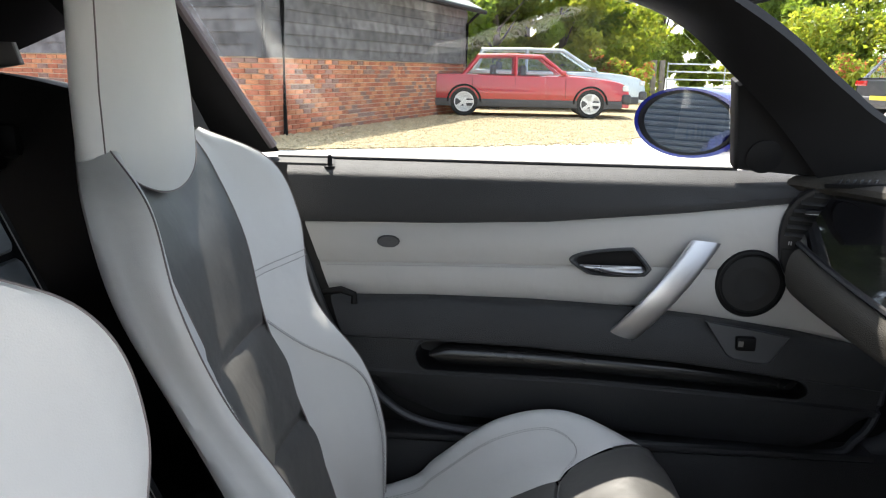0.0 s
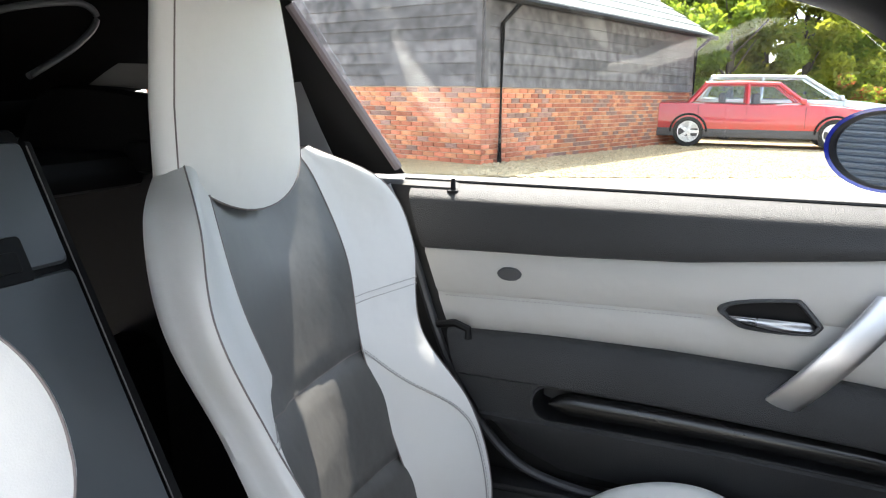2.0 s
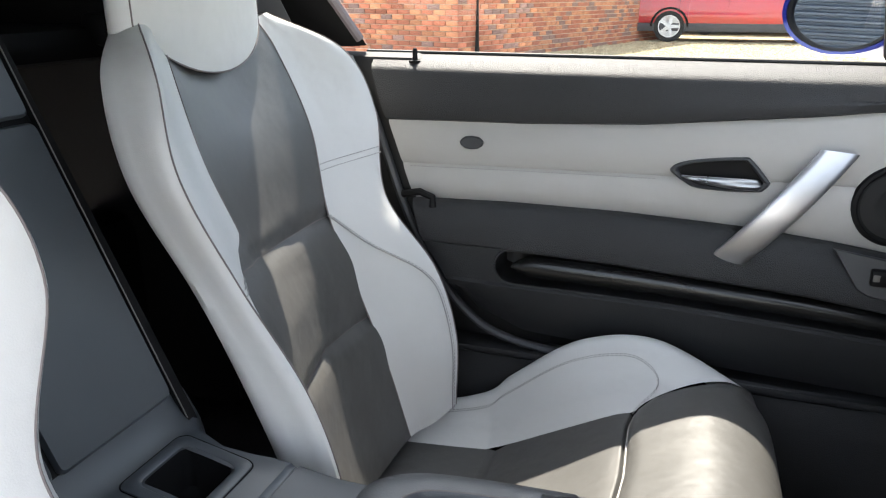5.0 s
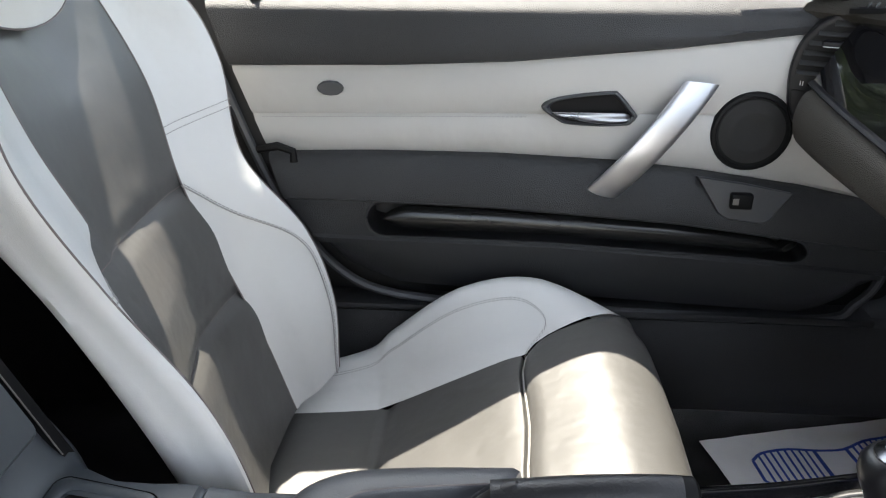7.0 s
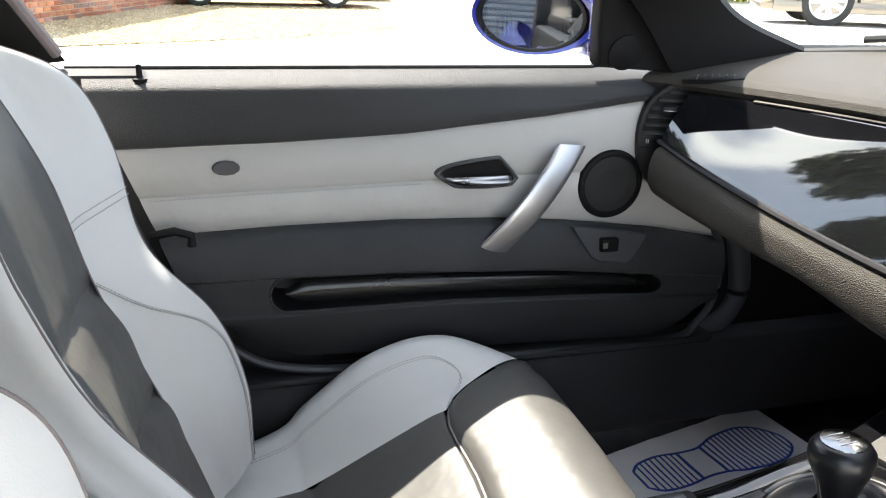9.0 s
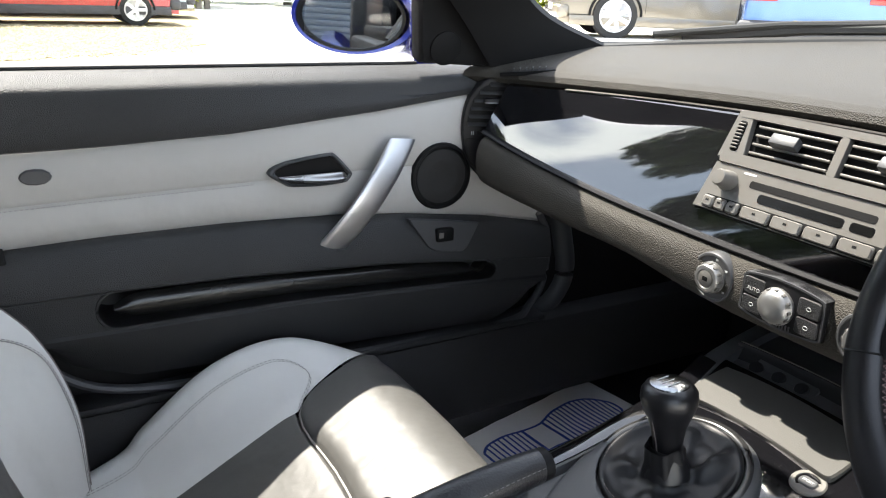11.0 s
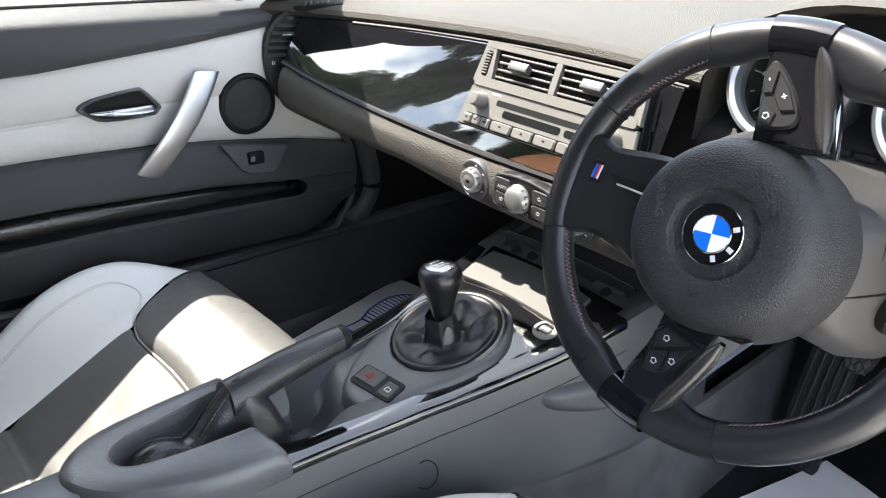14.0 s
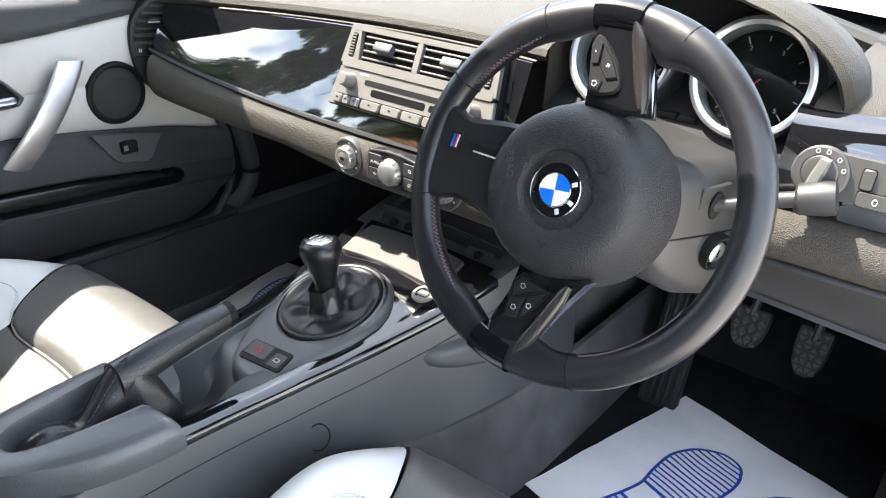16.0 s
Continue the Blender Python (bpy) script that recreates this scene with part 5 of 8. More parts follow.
slab(bm, ellipse(.010, .016, 20), .004, SK @ pose(.002, 0, .0045), .001)
part("gaiter", bm, M_SHELL, sks)
bm = bmesh.new()
tube(bm, [(.558, .374, .812), (.562, .36, .815), (.568, .340, .822), (.574, .318, .829), (.578, .300, .834)], .0082, 14, taper=[1.0, .72, .85, 1.0, 1.05])
stk = part("stalk", bm, M_COL, col, "grey-black control stalk")
bm = bmesh.new()
tube(bm, [(.578, .305, .833), (.579, .301, .8335), (.583, .278, .840), (.5845, .270, .842), (.585, .268, .8425)], .0165, 18, taper=[.7, .95, 1.06, 1.0, .6])
se = part("stalk_end", bm, M_COL, stk)
bm = bmesh.new()
tube(bm, [(.571, .292, .847), (.572, .288, .8475)], .0016, 6)
tube(bm, [(.571, .294, .838), (.572, .288, .838)], .0012, 6)
part("print", bm, M_LETTER, se)
bm = bmesh.new()
IM = basis((.567, .3635, .757), (1, -.30, 0), (.10, -.20, 1))
revolve(bm, [(.0215, -.014), (.0215, .002), (.0205, .0045), (.0185, .0045), (.0145, -.001), (.0135, -.004)], IM, 36)
ig = part("lock_bezel", bm, M_SHELL, col, "black ring round the lock")
bm = bmesh.new()
revolve(bm, [(.0125, -.006), (.0120, .0015), (.0105, .0025), (0, .0025)], IM, 24)
ic = part("lock_cylinder", bm, M_SILVER, ig, "silver ignition lock")
bm = bmesh.new()
box(bm, (0, 0, .0027), (.0022, .010, .0006), 0, IM)
part("keyhole", bm, M_SHELL, ic)

# pedals
mat_tread = mat("worn_pedal_rubber", (.055, .054, .053), .7, bump=.2, scale=600, vary=.2)
for nm, y, z, w, h, lab in (("accelerator_pedal", .308, .43, .055, .085, "ribbed rubber accelerator pedal"), ("brake_pedal", .412, .435, .062, .072, "ribbed rubber brake pedal"), ("clutch_pedal", .49, .46, .05, .06, "ribbed rubber clutch pedal")):
    pd = thing(nm, lab + " on a steel arm", "pedal")
    PM = basis((1.03, y, z), (0, -1, 0), (.35, 0, 1))
    bm = bmesh.new()
    slab(bm, [tuple(p) for p in spline([(-.40 * w, .50 * h), (.40 * w, .50 * h), (.50 * w, .42 * h), (.50 * w, .05 * h), (.40 * w, -.30 * h), (.18 * w, -.50 * h), (-.18 * w, -.50 * h), (-.40 * w, -.30 * h), (-.50 * w, .05 * h), (-.50 * w, .42 * h), (-.40 * w, .50 * h)], 3)[:-1]][::-1], .014, PM, .003)
    part("pad", bm, M_RUBBER, pd)
    for i in range(6):
        for j in range(4):
            bm = bmesh.new()
            cx, cy = (j - 1.5) * w / 4.6 * (1 - .10 * max(0, 2.5 - i)), (i - 2.5) * h / 6.8
            up = 1 if (i + j) % 2 else -1
            slab(bm, [(cx - .0055, cy - .0045 * up), (cx + .0055, cy - .0045 * up), (cx, cy + .0045 * up)][::up], .003, PM @ pose(0, 0, .003), .0008)
            part("tread", bm, mat_tread, pd)
    bm = bmesh.new()
    tube(bm, [(1.04, y, z + .02), (1.07, y - .005, z + .10), (1.10, y - .01, z + .24)], .008, 8)
    part("arm", bm, M_COL, pd, "dark steel arm")
fr = thing("footrest", "black ribbed footrest beside the pedals", "footrest")
FM = basis((1.02, .528, .345), (0, -1, 0), (.28, 0, 1))
bm = bmesh.new()
slab(bm, rrect(.075, .24, .01, 3), .02, FM, .003)
part("plate", bm, M_RUBBER, fr)
for k in range(5):
    bm = bmesh.new()
    box(bm, (-.028 + k * .014, 0, .002), (.006, .22, .008), .002, FM)
    part("rib", bm, M_RUBBER, fr)

# ---- steering wheel: local x to the driver's right, y up, z towards the driver ----
wheel = thing("steering_wheel", "black leather three-spoke sports steering wheel, turned a quarter", "steering wheel")
TILT_W = radians(21)
WM = basis((.405, .475, .84), (0, -1, 0), (math.sin(TILT_W), 0, math.cos(TILT_W)))
RW, ZR = .1735, -.028
bm = bmesh.new()
rows = []
NR = 96
for k in range(NR):
    a = 2 * math.pi * k / NR
    near = lambda c, w: math.exp(-((((math.degrees(a) - c + 180) % 360) - 180) / w) ** 2)
    fat = 1 + .08 * sum(near(c, 14) for c in (125, 62, 232, 300))
    rest = .013 * (near(272, 9) + near(70, 8)) + .006 * (near(243, 7) + near(110, 7))
    row = []
    for j in range(14):
        b = 2 * math.pi * j / 14
        rr = .0165 * fat
        ro = RW + rr * math.cos(b) - rest * max(0, -math.cos(b))
        row.append(WM @ Vector((ro * math.cos(a), ro * math.sin(a), ZR + rr * .95 * math.sin(b))))
    rows.append(row)
grid(bm, rows, close_u=True, close_v=True)
rim = part("rim", bm, M_RIM, wheel, "black leather rim")
# leather joints and inner stitching
for c in (152, 196, 115, 66, 243, 290):
    bm = bmesh.new()
    a = radians(c)
    tube(bm, [WM @ Vector(((RW + .0172 * math.cos(b)) * math.cos(a), (RW + .0172 * math.cos(b)) * math.sin(a), ZR + .0166 * math.sin(b))) for b in np.linspace(0, 2 * math.pi, 17)[:-1]], .0008, 5, closed=True)
    part("joint", bm, M_SHELL, rim)
M_STITCH = mat("two_tone_thread", (.115, .085, .092), .8, vary=.4, vscale=300)
for a0, a1 in ((118, 150), (198, 241), (295, 335)):
    bm = bmesh.new()
    n_ = int((a1 - a0) * RW * .0157 / .0042)
    for k in range(n_):
        a = radians(a0 + (a1 - a0) * k / n_)
        for sgn in (-1, 1):
            p = [WM @ Vector(((RW - .0165 * math.cos(.35 * d)) * math.cos(a + e), (RW - .0165 * math.cos(.35 * d)) * math.sin(a + e), ZR + .004 + .0165 * math.sin(.35 * d))) for d, e in ((0, 0), (.6, .006 * sgn), (1.1, .014 * sgn))]
            tube(bm, p, .00055, 4)
    part("stitching", bm, M_STITCH, rim, "coloured cross stitching")
# hub
bm = bmesh.new()
revolve(bm, [(.092, -.085), (.092, -.050), (.0905, -.040), (.086, -.022), (.081, -.008), (.076, -.0015), (.071, .0022), (.064, .0045), (.052, .0050), (.0415, .0042), (.0395, .0036), (.0385, .0024), (.0378, .0004), (.0368, -.0004), (.033, -.0006), (.0262, -.0006)], WM, 64)
hub = part("airbag_cover", bm, mat("grained_airbag_skin", (.012, .012, .0135), .48, spec=.4, bump=.8, scale=620, kind="voronoi", bdist=.0009), wheel, "grained black airbag cover")
text_mesh("airbag_print", "AIRBAG", .0105, WM @ pose(-.056, .016, .0052, 0, 0, -72), mat("embossed_skin", (.05, .05, .052), .5), hub)
for a in (215, 35, 275):
    bm = bmesh.new()
    tube(bm, [WM @ Vector((.052 * math.cos(radians(a)) + dx_, .052 * math.sin(radians(a)) + dy_, .0056)) for dx_, dy_ in ((-.005, .003), (0, -.004), (.004, .003))], .0006, 5)
    part("embossed_mark", bm, M_SHELL, hub)
bm = bmesh.new()
revolve(bm, [(.0265, -.001), (.0265, .003), (.0260, .0036), (.0256, .003)], WM, 40)
rd = part("emblem", bm, M_CHROME, wheel, "round emblem with blue and white quarters")
bm = bmesh.new()
revolve(bm, [(.0257, .002), (.0257, .0034), (.0165, .0036), (.0165, .003)], WM, 40)
part("emblem_ring", bm, M_GLOSS, rd, "black ring")
for k in range(4):
    bm = bmesh.new()
    a0 = radians(96 + 90 * k)
    pts = [(0, 0)] + [(.0155 * math.cos(a0 + radians(90) * j / 8), .0155 * math.sin(a0 + radians(90) * j / 8)) for j in range(9)]
    slab(bm, pts, .002, WM @ pose(0, 0, .0040))
    part("emblem_quarter", bm, M_WHITEP if k % 2 == 0 else M_BLUEP, rd, "white quarter" if k % 2 == 0 else "blue quarter", smooth=False)
bm = bmesh.new()
tube(bm, [WM @ Vector((.0162 * math.cos(a), .0162 * math.sin(a), .0038)) for a in np.linspace(0, 2 * math.pi, 33)[:-1]], .0006, 5, closed=True)
part("emblem_rim", bm, M_CHROME, rd)
for a in (28, -22, -66):
    bm = bmesh.new()
    box(bm, (.0208, 0, .0037), (.0055, .0042, .0005), .0001, WM @ pose(0, 0, 0, 0, 0, a))
    part("emblem_bar", bm, M_LETTER, rd)
# the broad spoke with a slot and a striped badge


def wslab(name, outline, top, depth, m, parent, bevel=.002, label="", smooth=True):
    bm = bmesh.new()
    slab(bm, outline, depth, WM @ pose(0, 0, top), bevel)
    return part(name, bm, m, parent, label, smooth)


sp1 = wslab("spoke", [tuple(p) for p in spline([(-.045, .052), (-.09, .050), (-.130, .046), (-.158, .052), (-.163, .010), (-.158, -.044), (-.120, -.040), (-.085, -.046), (-.055, -.052), (-.04, 0), (-.045, .052)], 4)[:-1]], -.014, .016, M_WHEELP, wheel, .006, "broad black spoke")
wslab("slot", [(-.123, .021), (-.074, .020), (-.072, .010), (-.113, .011)], -.0132, .003, M_SHELL, sp1, .0)
wslab("slot_chrome", [(-.112, .0135), (-.074, .0125), (-.074, .0105), (-.112, .0115)], -.0126, .002, M_CHROME, sp1, .0)
bg = wslab("badge", rrect(.014, .022, .001, 2, -.1365, .018), -.0125, .003, M_SHELL, sp1, .0008, "small badge with slanted coloured stripes", False)
for k, m_ in enumerate((M_BLUEP, mat("dark_blue_enamel", (.01, .02, .16), .3), M_REDP, M_LETTER)):
    x0 = -.1415 + k * .0021
    wslab("stripe", [(x0, .011), (x0 + .0018, .011), (x0 + .0034, .025), (x0 + .0016, .025)], -.0122, .001, m_, bg, 0, "", False)
# upper and lower spokes: button pads and glossy ridges
M_RIDGE = mat("dark_satin_lacquer", (.016, .0145, .014), .24, vary=.1)
SPOKES = (
    ("upper", [(-.008, .080), (-.013, .11), (-.020, .145), (-.017, .176), (.010, .180), (.030, .178), (.038, .15), (.050, .12), (.060, .086)],
     [tuple(p[:2]) for p in spline([(-.0165, .140), (-.013, .150), (-.004, .147), (.012, .131), (.0235, .112), (.021, .101), (.008, .0965), (-.005, .0965), (-.011, .116), (-.0165, .140)], 3)[:-1]],
     [(.0205, .166), (.028, .150), (.036, .130), (.044, .109), (.053, .087)],
     (("-", [(-.0145, .139), (-.0115, .1465), (-.004, .143), (-.003, .123), (-.0095, .1215)]), ("+", [(-.002, .141), (.010, .130), (.020, .1135), (.009, .110), (-.001, .121)]), ("", [(-.008, .117), (.006, .109), (.004, .098), (-.006, .0965)]))),
    ("lower", [(-.024, -.078), (-.028, -.11), (-.040, -.150), (-.030, -.172), (-.006, -.178), (.013, -.15), (.030, -.115), (.054, -.074)],
     [(-.024, -.098), (-.015, -.087), (.021, -.096), (.0, -.131), (-.023, -.137)],
     [(.036, -.084), (.027, -.105), (.017, -.130), (.008, -.150), (.002, -.164)],
     (("", [(-.020, -.099), (-.013, -.090), (.014, -.096), (-.018, -.112)]), ("", [(-.020, -.115), (-.004, -.109), (-.007, -.132), (-.021, -.134)]), ("", [(-.001, -.107), (.016, -.099), (.0, -.128), (-.004, -.130)]))),
)
for nm, outline, pad, ridge, keys in SPOKES:
    sp = wslab("spoke", [tuple(p) for p in spline(outline, 4)], -.016, .016, M_GLOSS, wheel, .005, "narrow glossy black spoke")
    bm = bmesh.new()
    pts = spline([(u, v, 0) for u, v in ridge], 5)
    rows = []
    for k, p in enumerate(pts):
        a, b = pts[max(0, k - 1)], pts[min(len(pts) - 1, k + 1)]
        t_ = Vector((b[0] - a[0], b[1] - a[1], 0)).normalized()
        s_ = Vector((t_.y, -t_.x, 0))
        w = .0080 * (1 - .6 * abs(2 * k / (len(pts) - 1) - 1) ** 4)
        rows.append([WM @ (Vector((p[0], p[1], 0)) + s_ * (w * math.cos(q)) + Vector((0, 0, -.0185 + .0085 * math.sin(q)))) for q in np.linspace(0, math.pi, 11)])
    grid(bm, rows)
    part("gloss_ridge", bm, M_RIDGE, sp, "glossy black ridge")
    # lacquered saddle where the spoke wraps over the rim
    c0, c1 = (82, 98) if nm == "upper" else (253, 268)
    bm = bmesh.new()
    grid(bm, [[WM @ Vector(((RW + .0186 * math.cos(b)) * math.cos(a), (RW + .0186 * math.cos(b)) * math.sin(a), ZR + .0180 * math.sin(b))) for b in np.linspace(-.5, 4.1, 18)] for a in np.linspace(radians(c0), radians(c1), 9)])
    part("rim_saddle", bm, M_EDGE, sp, "glossy black saddle over the rim")
    pd_ = wslab("button_pad", pad, -.0125, .010, M_SHELL, sp, .002, "black button pad")
    for wd, q in keys:
        cx, cy = sum(x for x, y in q) / len(q), sum(y for x, y in q) / len(q)
        b_ = wslab("button", [(cx + (x - cx) * .96, cy + (y - cy) * .96) for x, y in q], -.0106, .004, M_WHEELP, pd_, .0012)
        if wd:
            text_mesh("print", wd, .009, WM @ pose(cx, cy, -.0104, 0, 0, -60), M_LETTER, b_)
        else:
            bm = bmesh.new()
            tube(bm, [WM @ Vector((cx + .0028 * math.cos(a), cy + .0028 * math.sin(a), -.0104)) for a in np.linspace(0, 6.283, 6)[:-1]], .0005, 4, closed=True)
            part("print", bm, M_LETTER, b_)

# ---- centre console ----
CZ = [(-.10, .535), (.14, .535), (.22, .529), (.30, .528), (.377, .535), (.45, .553), (.53, .578), (.62, .604), (.80, .63)]
YR = [(-.10, .762), (.15, .757), (.22, .757), (.29, .750), (.36, .737), (.44, .709), (.52, .678), (.62, .652), (.80, .645)]
YL = [(-.10, .895), (.15, .905), (.25, .922), (.35, .934), (.54, .930), (.62, .945), (.80, .960)]
cz, yr_, yl_ = (lambda x: smooth_table(CZ, x)), (lambda x: smooth_table(YR, x)), (lambda x: smooth_table(YL, x))
dome_z = lambda x: .560 + .27 * (x - .43)
console = thing("centre_console", "grey-black centre console with glossy black edge trim", "console")
bm = bmesh.new()
rows = []
for x in np.linspace(-.16, .80, 70):
    a, b, z = yr_(x), yl_(x), cz(x)
    d = .060 * ease((x - .10) / .05) * ease((.315 - x) / .06)
    led = .030 + .030 * ease((x - .20) / .08)
    ra, rb = a + led, min(b - .030, .832 + .09 * ease((x - .20) / .05))
    rows.append([(x, a - .050, .23), (x, a - .026, .38), (x, a - .009, z - .055), (x, a - .003, z - .016), (x, a, z - .008), (x, a + .002, z - .002), (x, a + .010, z), (x, ra - .004, z - .001), (x, ra, z - .003), (x, ra + .006, z - .004 - d * .35), (x, ra + .016, z - .004 - d * .8), (x, ra + .030, z - .004 - d), (x, rb - .016, z - .004 - d), (x, rb - .004, z - .004 - d * .6), (x, rb, z + .004), (x, b - .010, z + .004), (x, b - .002, z - .002), (x, b, z - .010), (x, b + .010, .40), (x, b + .025, .23)])
grid(bm, rows)
part("console_body", bm, M_PLASTIC, console)
bm = bmesh.new()
tube(bm, [(x, yr_(x) - .0062, cz(x) - .040) for x in np.linspace(-.05, .60, 40)], .0010, 5)
part("joint_line", bm, M_SHELL, console)
# carpeted lower side, knee pad, round cap
bm = bmesh.new()
rows = []
for x in np.linspace(.0, 1.15, 36):
    top = .385 + .02 * ease((x - .35) / .3)
    a = yr_(x)
    rows.append([(x, a - .058, .222), (x, a - .040, .31), (x, a - .031, top - .006), (x, a - .0285, top), (x, a - .020, top + .002)])
grid(bm, rows)
part("carpet_side", bm, M_CARPET, console, "charcoal carpet on the tunnel side")
bm = bmesh.new()
rows = []
for u in np.linspace(0, 1, 24):
    x = .476 + .235 * u
    half = .027 * max(0, 1 - abs(2 * u - 1) ** 2.6) ** .5
    mid = .513 - .10 * (x - .476)
    row = []
    for v in np.linspace(-1, 1, 13):
        z = mid + half * v
        k = (cz(x) - .055 - z) / (cz(x) - .055 - .38)
        row.append((x, yr_(x) - .009 - .017 * k + .003 - .013 * (1 - abs(v) ** 3.5) * min(1, half / .018), z))
    rows.append(row)
grid(bm, rows)
part("knee_pad", bm, M_PLASTIC, console, "grey-black knee pad")
bm = bmesh.new()
tube(bm, [(.325 + .0165 * math.cos(a), .7265 + .006 * math.sin(a) - .0025 * math.cos(a), .450 + .0165 * math.sin(a)) for a in np.linspace(-2.4, 1.9, 30)], .0008, 5)
part("round_cap", bm, M_SHELL, console, "round cover joint")
# glossy edge strips
for sg, edge in ((1, yr_), (-1, yl_)):
    bm = bmesh.new()
    rows = []
    for x in np.linspace(.135 if sg > 0 else .20, .60, 60):
        y, z = edge(x), cz(x)
        w = .031 + (.020 * (1 - ease((x - .135) / .055)) if sg > 0 else -.004)
        z += .0022 if sg < 0 else 0
        rows.append([(x, y - sg * .0015, z - .010), (x, y - sg * .0015, z - .004), (x, y + sg * .0005, z + .0005), (x, y + sg * .003, z + .0024), (x, y + sg * (w * .5), z + .0034), (x, y + sg * (w - .0015), z + .0030), (x, y + sg * w, z + .001), (x, y + sg * (w + .001), z - .003)])
    grid(bm, rows)
    part("edge_trim", bm, M_EDGE, console, "glossy black edge trim")
# glossy plate in front of the lever, tray lid, button strip
bm = bmesh.new()
vs = []
for x in np.linspace(.45, .615, 34):
    a, b, z = yr_(x) + .020, yl_(x) - .010, cz(x) + .002
    vs.append([bm.verts.new((x, a + (b - a) * k, z + .004 * math.sin(math.pi * k))) for k in np.linspace(0, 1, 31)])
for r0, r1 in zip(vs, vs[1:]):
    for q in zip(r0, r1, r1[1:], r0[1:]):
        cx, cy = sum(v.co.x for v in q) / 4, sum(v.co.y for v in q) / 4
        if ((cx - .440) / .079) ** 2 + ((cy - .825) / .072) ** 2 > 1:
            bm.faces.new(q)
part("gloss_plate", bm, M_EDGE, console, "glossy black plate")
PMx = lambda x, y, h=0.0: basis((x, y, dome_z(x) + h), (1, 0, .27), (0, 1, 0))
bm = bmesh.new()
lid_ = [tuple(p) for p in spline([(-.008, -.088), (-.005, -.04), (-.004, .0), (-.006, .05), (-.010, .086), (-.004, .094), (.030, .096), (.056, .094), (.060, .088), (.066, .05), (.069, .0), (.066, -.05), (.060, -.086), (.054, -.092), (.02, -.094), (-.003, -.093), (-.008, -.088)], 3)[:-1]]
slab(bm, lid_, .014, PMx(.542, .806, .002), .002)
part("tray_lid", bm, mat("dark_grey_rubberised_lid", (.055, .053, .048), .6, bump=.3, scale=700), console, "dark grey tray lid")
bm = bmesh.new()
rows = []
for y in np.linspace(.683, .926, 22):
    bow = .010 * (1 - ((y - .805) / .12) ** 2)
    rows.append([(.590 + bow, y, .588), (.606 + bow, y, .588), (.614 + bow, y, .590), (.648 + bow, y, .612), (.651 + bow, y, .617), (.656 + bow, y, .618), (.660 + bow, y, .612), (.71, y, .55)])
grid(bm, rows)
blk = part("button_block", bm, M_WHEELP, console, "black button strip")
bm = bmesh.new()
tube(bm, [(.6525 + .010 * (1 - ((y - .805) / .12) ** 2), y, .6185) for y in np.linspace(.685, .924, 24)], .0009, 6)
part("block_edge", bm, M_RADIO, blk, "fine silver edge")
for y0, y1 in ((.808, .902), (.692, .742)):
    ym = (y0 + y1) / 2
    bow = .010 * (1 - ((ym - .805) / .12) ** 2)
    bm = bmesh.new()
    slab(bm, rrect(y1 - y0, .026, .004, 3), .003, basis((.631 + bow, ym, .6018), (0, -1, 0), (.84, 0, .54)) @ pose(0, 0, .0012), .0005)
    part("button_plate", bm, M_PLASTIC, blk)
for y in (.885, .855, .825, .716):
    bow = .010 * (1 - ((y - .805) / .12) ** 2)
    bm = bmesh.new()
    revolve(bm, [(.0088, -.004), (.0088, .0035), (.0076, .0052), (0, .0056)], basis((.631 + bow, y, .6018), (0, -1, 0), (.84, 0, .54)), 22)
    part("push_button", bm, M_WHEELP, blk, "round black button")
# shifter surround: a low smooth dome
DC = (.42, .815)
dome = spline([(.287, .793), (.287, .828), (.297, .858), (.33, .882), (.38, .899), (.44, .905), (.492, .893), (.518, .865), (.528, .825), (.520, .784), (.494, .755), (.458, .739), (.40, .747), (.34, .770), (.305, .780), (.287, .793)], 5)[:-1]
M_RING = mat("satin_black_ring", (.05, .05, .05), .22, metal=.6, vary=.05)
BO = PMx(.440, .825, 0)
bm = bmesh.new()
oval = []
for p in dome:
    q = BO.inverted() @ Vector((p[0], p[1], dome_z(p[0])))
    a = math.atan2(q.y / .069, q.x / .079)
    oval.append(BO @ Vector((.0795 * math.cos(a), .0695 * math.sin(a), 0)))
rows = []
for k, h in ((1.025, -.022), (1.012, -.012), (1.0, -.006), (.975, -.0022), (.94, -.0006)):
    rows.append([(DC[0] + (p[0] - DC[0]) * k, DC[1] + (p[1] - DC[1]) * k, dome_z(DC[0] + (p[0] - DC[0]) * k) + h) for p in dome])
last = [Vector(v) for v in rows[-1]]
for k, h in ((.3, .0006), (.6, .0012), (.9, .0012), (.97, .0006), (1.0, -.0008)):
    rows.append([v.lerp(o, k) + Vector((0, 0, h)) for v, o in zip(last, oval)])
rows.append([o + Vector((0, 0, -.012)) for o in oval])
grid(bm, rows, close_v=True)
sur = part("shifter_surround", bm, M_PLASTIC, console, "matte grey-black shifter surround")
bm = bmesh.new()
rows = [[BO @ Vector(((.079 + o) * math.cos(a), (.069 + o) * math.sin(a), h)) for a in np.linspace(-1.75, 1.9, 49)] for o, h in ((.0085, -.002), (.008, .0008), (.006, .0016), (.002, .0020), (.0, .0010), (-.003, -.003))]
grid(bm, rows)
part("surround_ring", bm, M_RING, sur, "slim satin black ring")
boot = thing("shift_lever", "black leather-booted gear lever with polished cap", "gear lever")
bm = bmesh.new()
rows = []
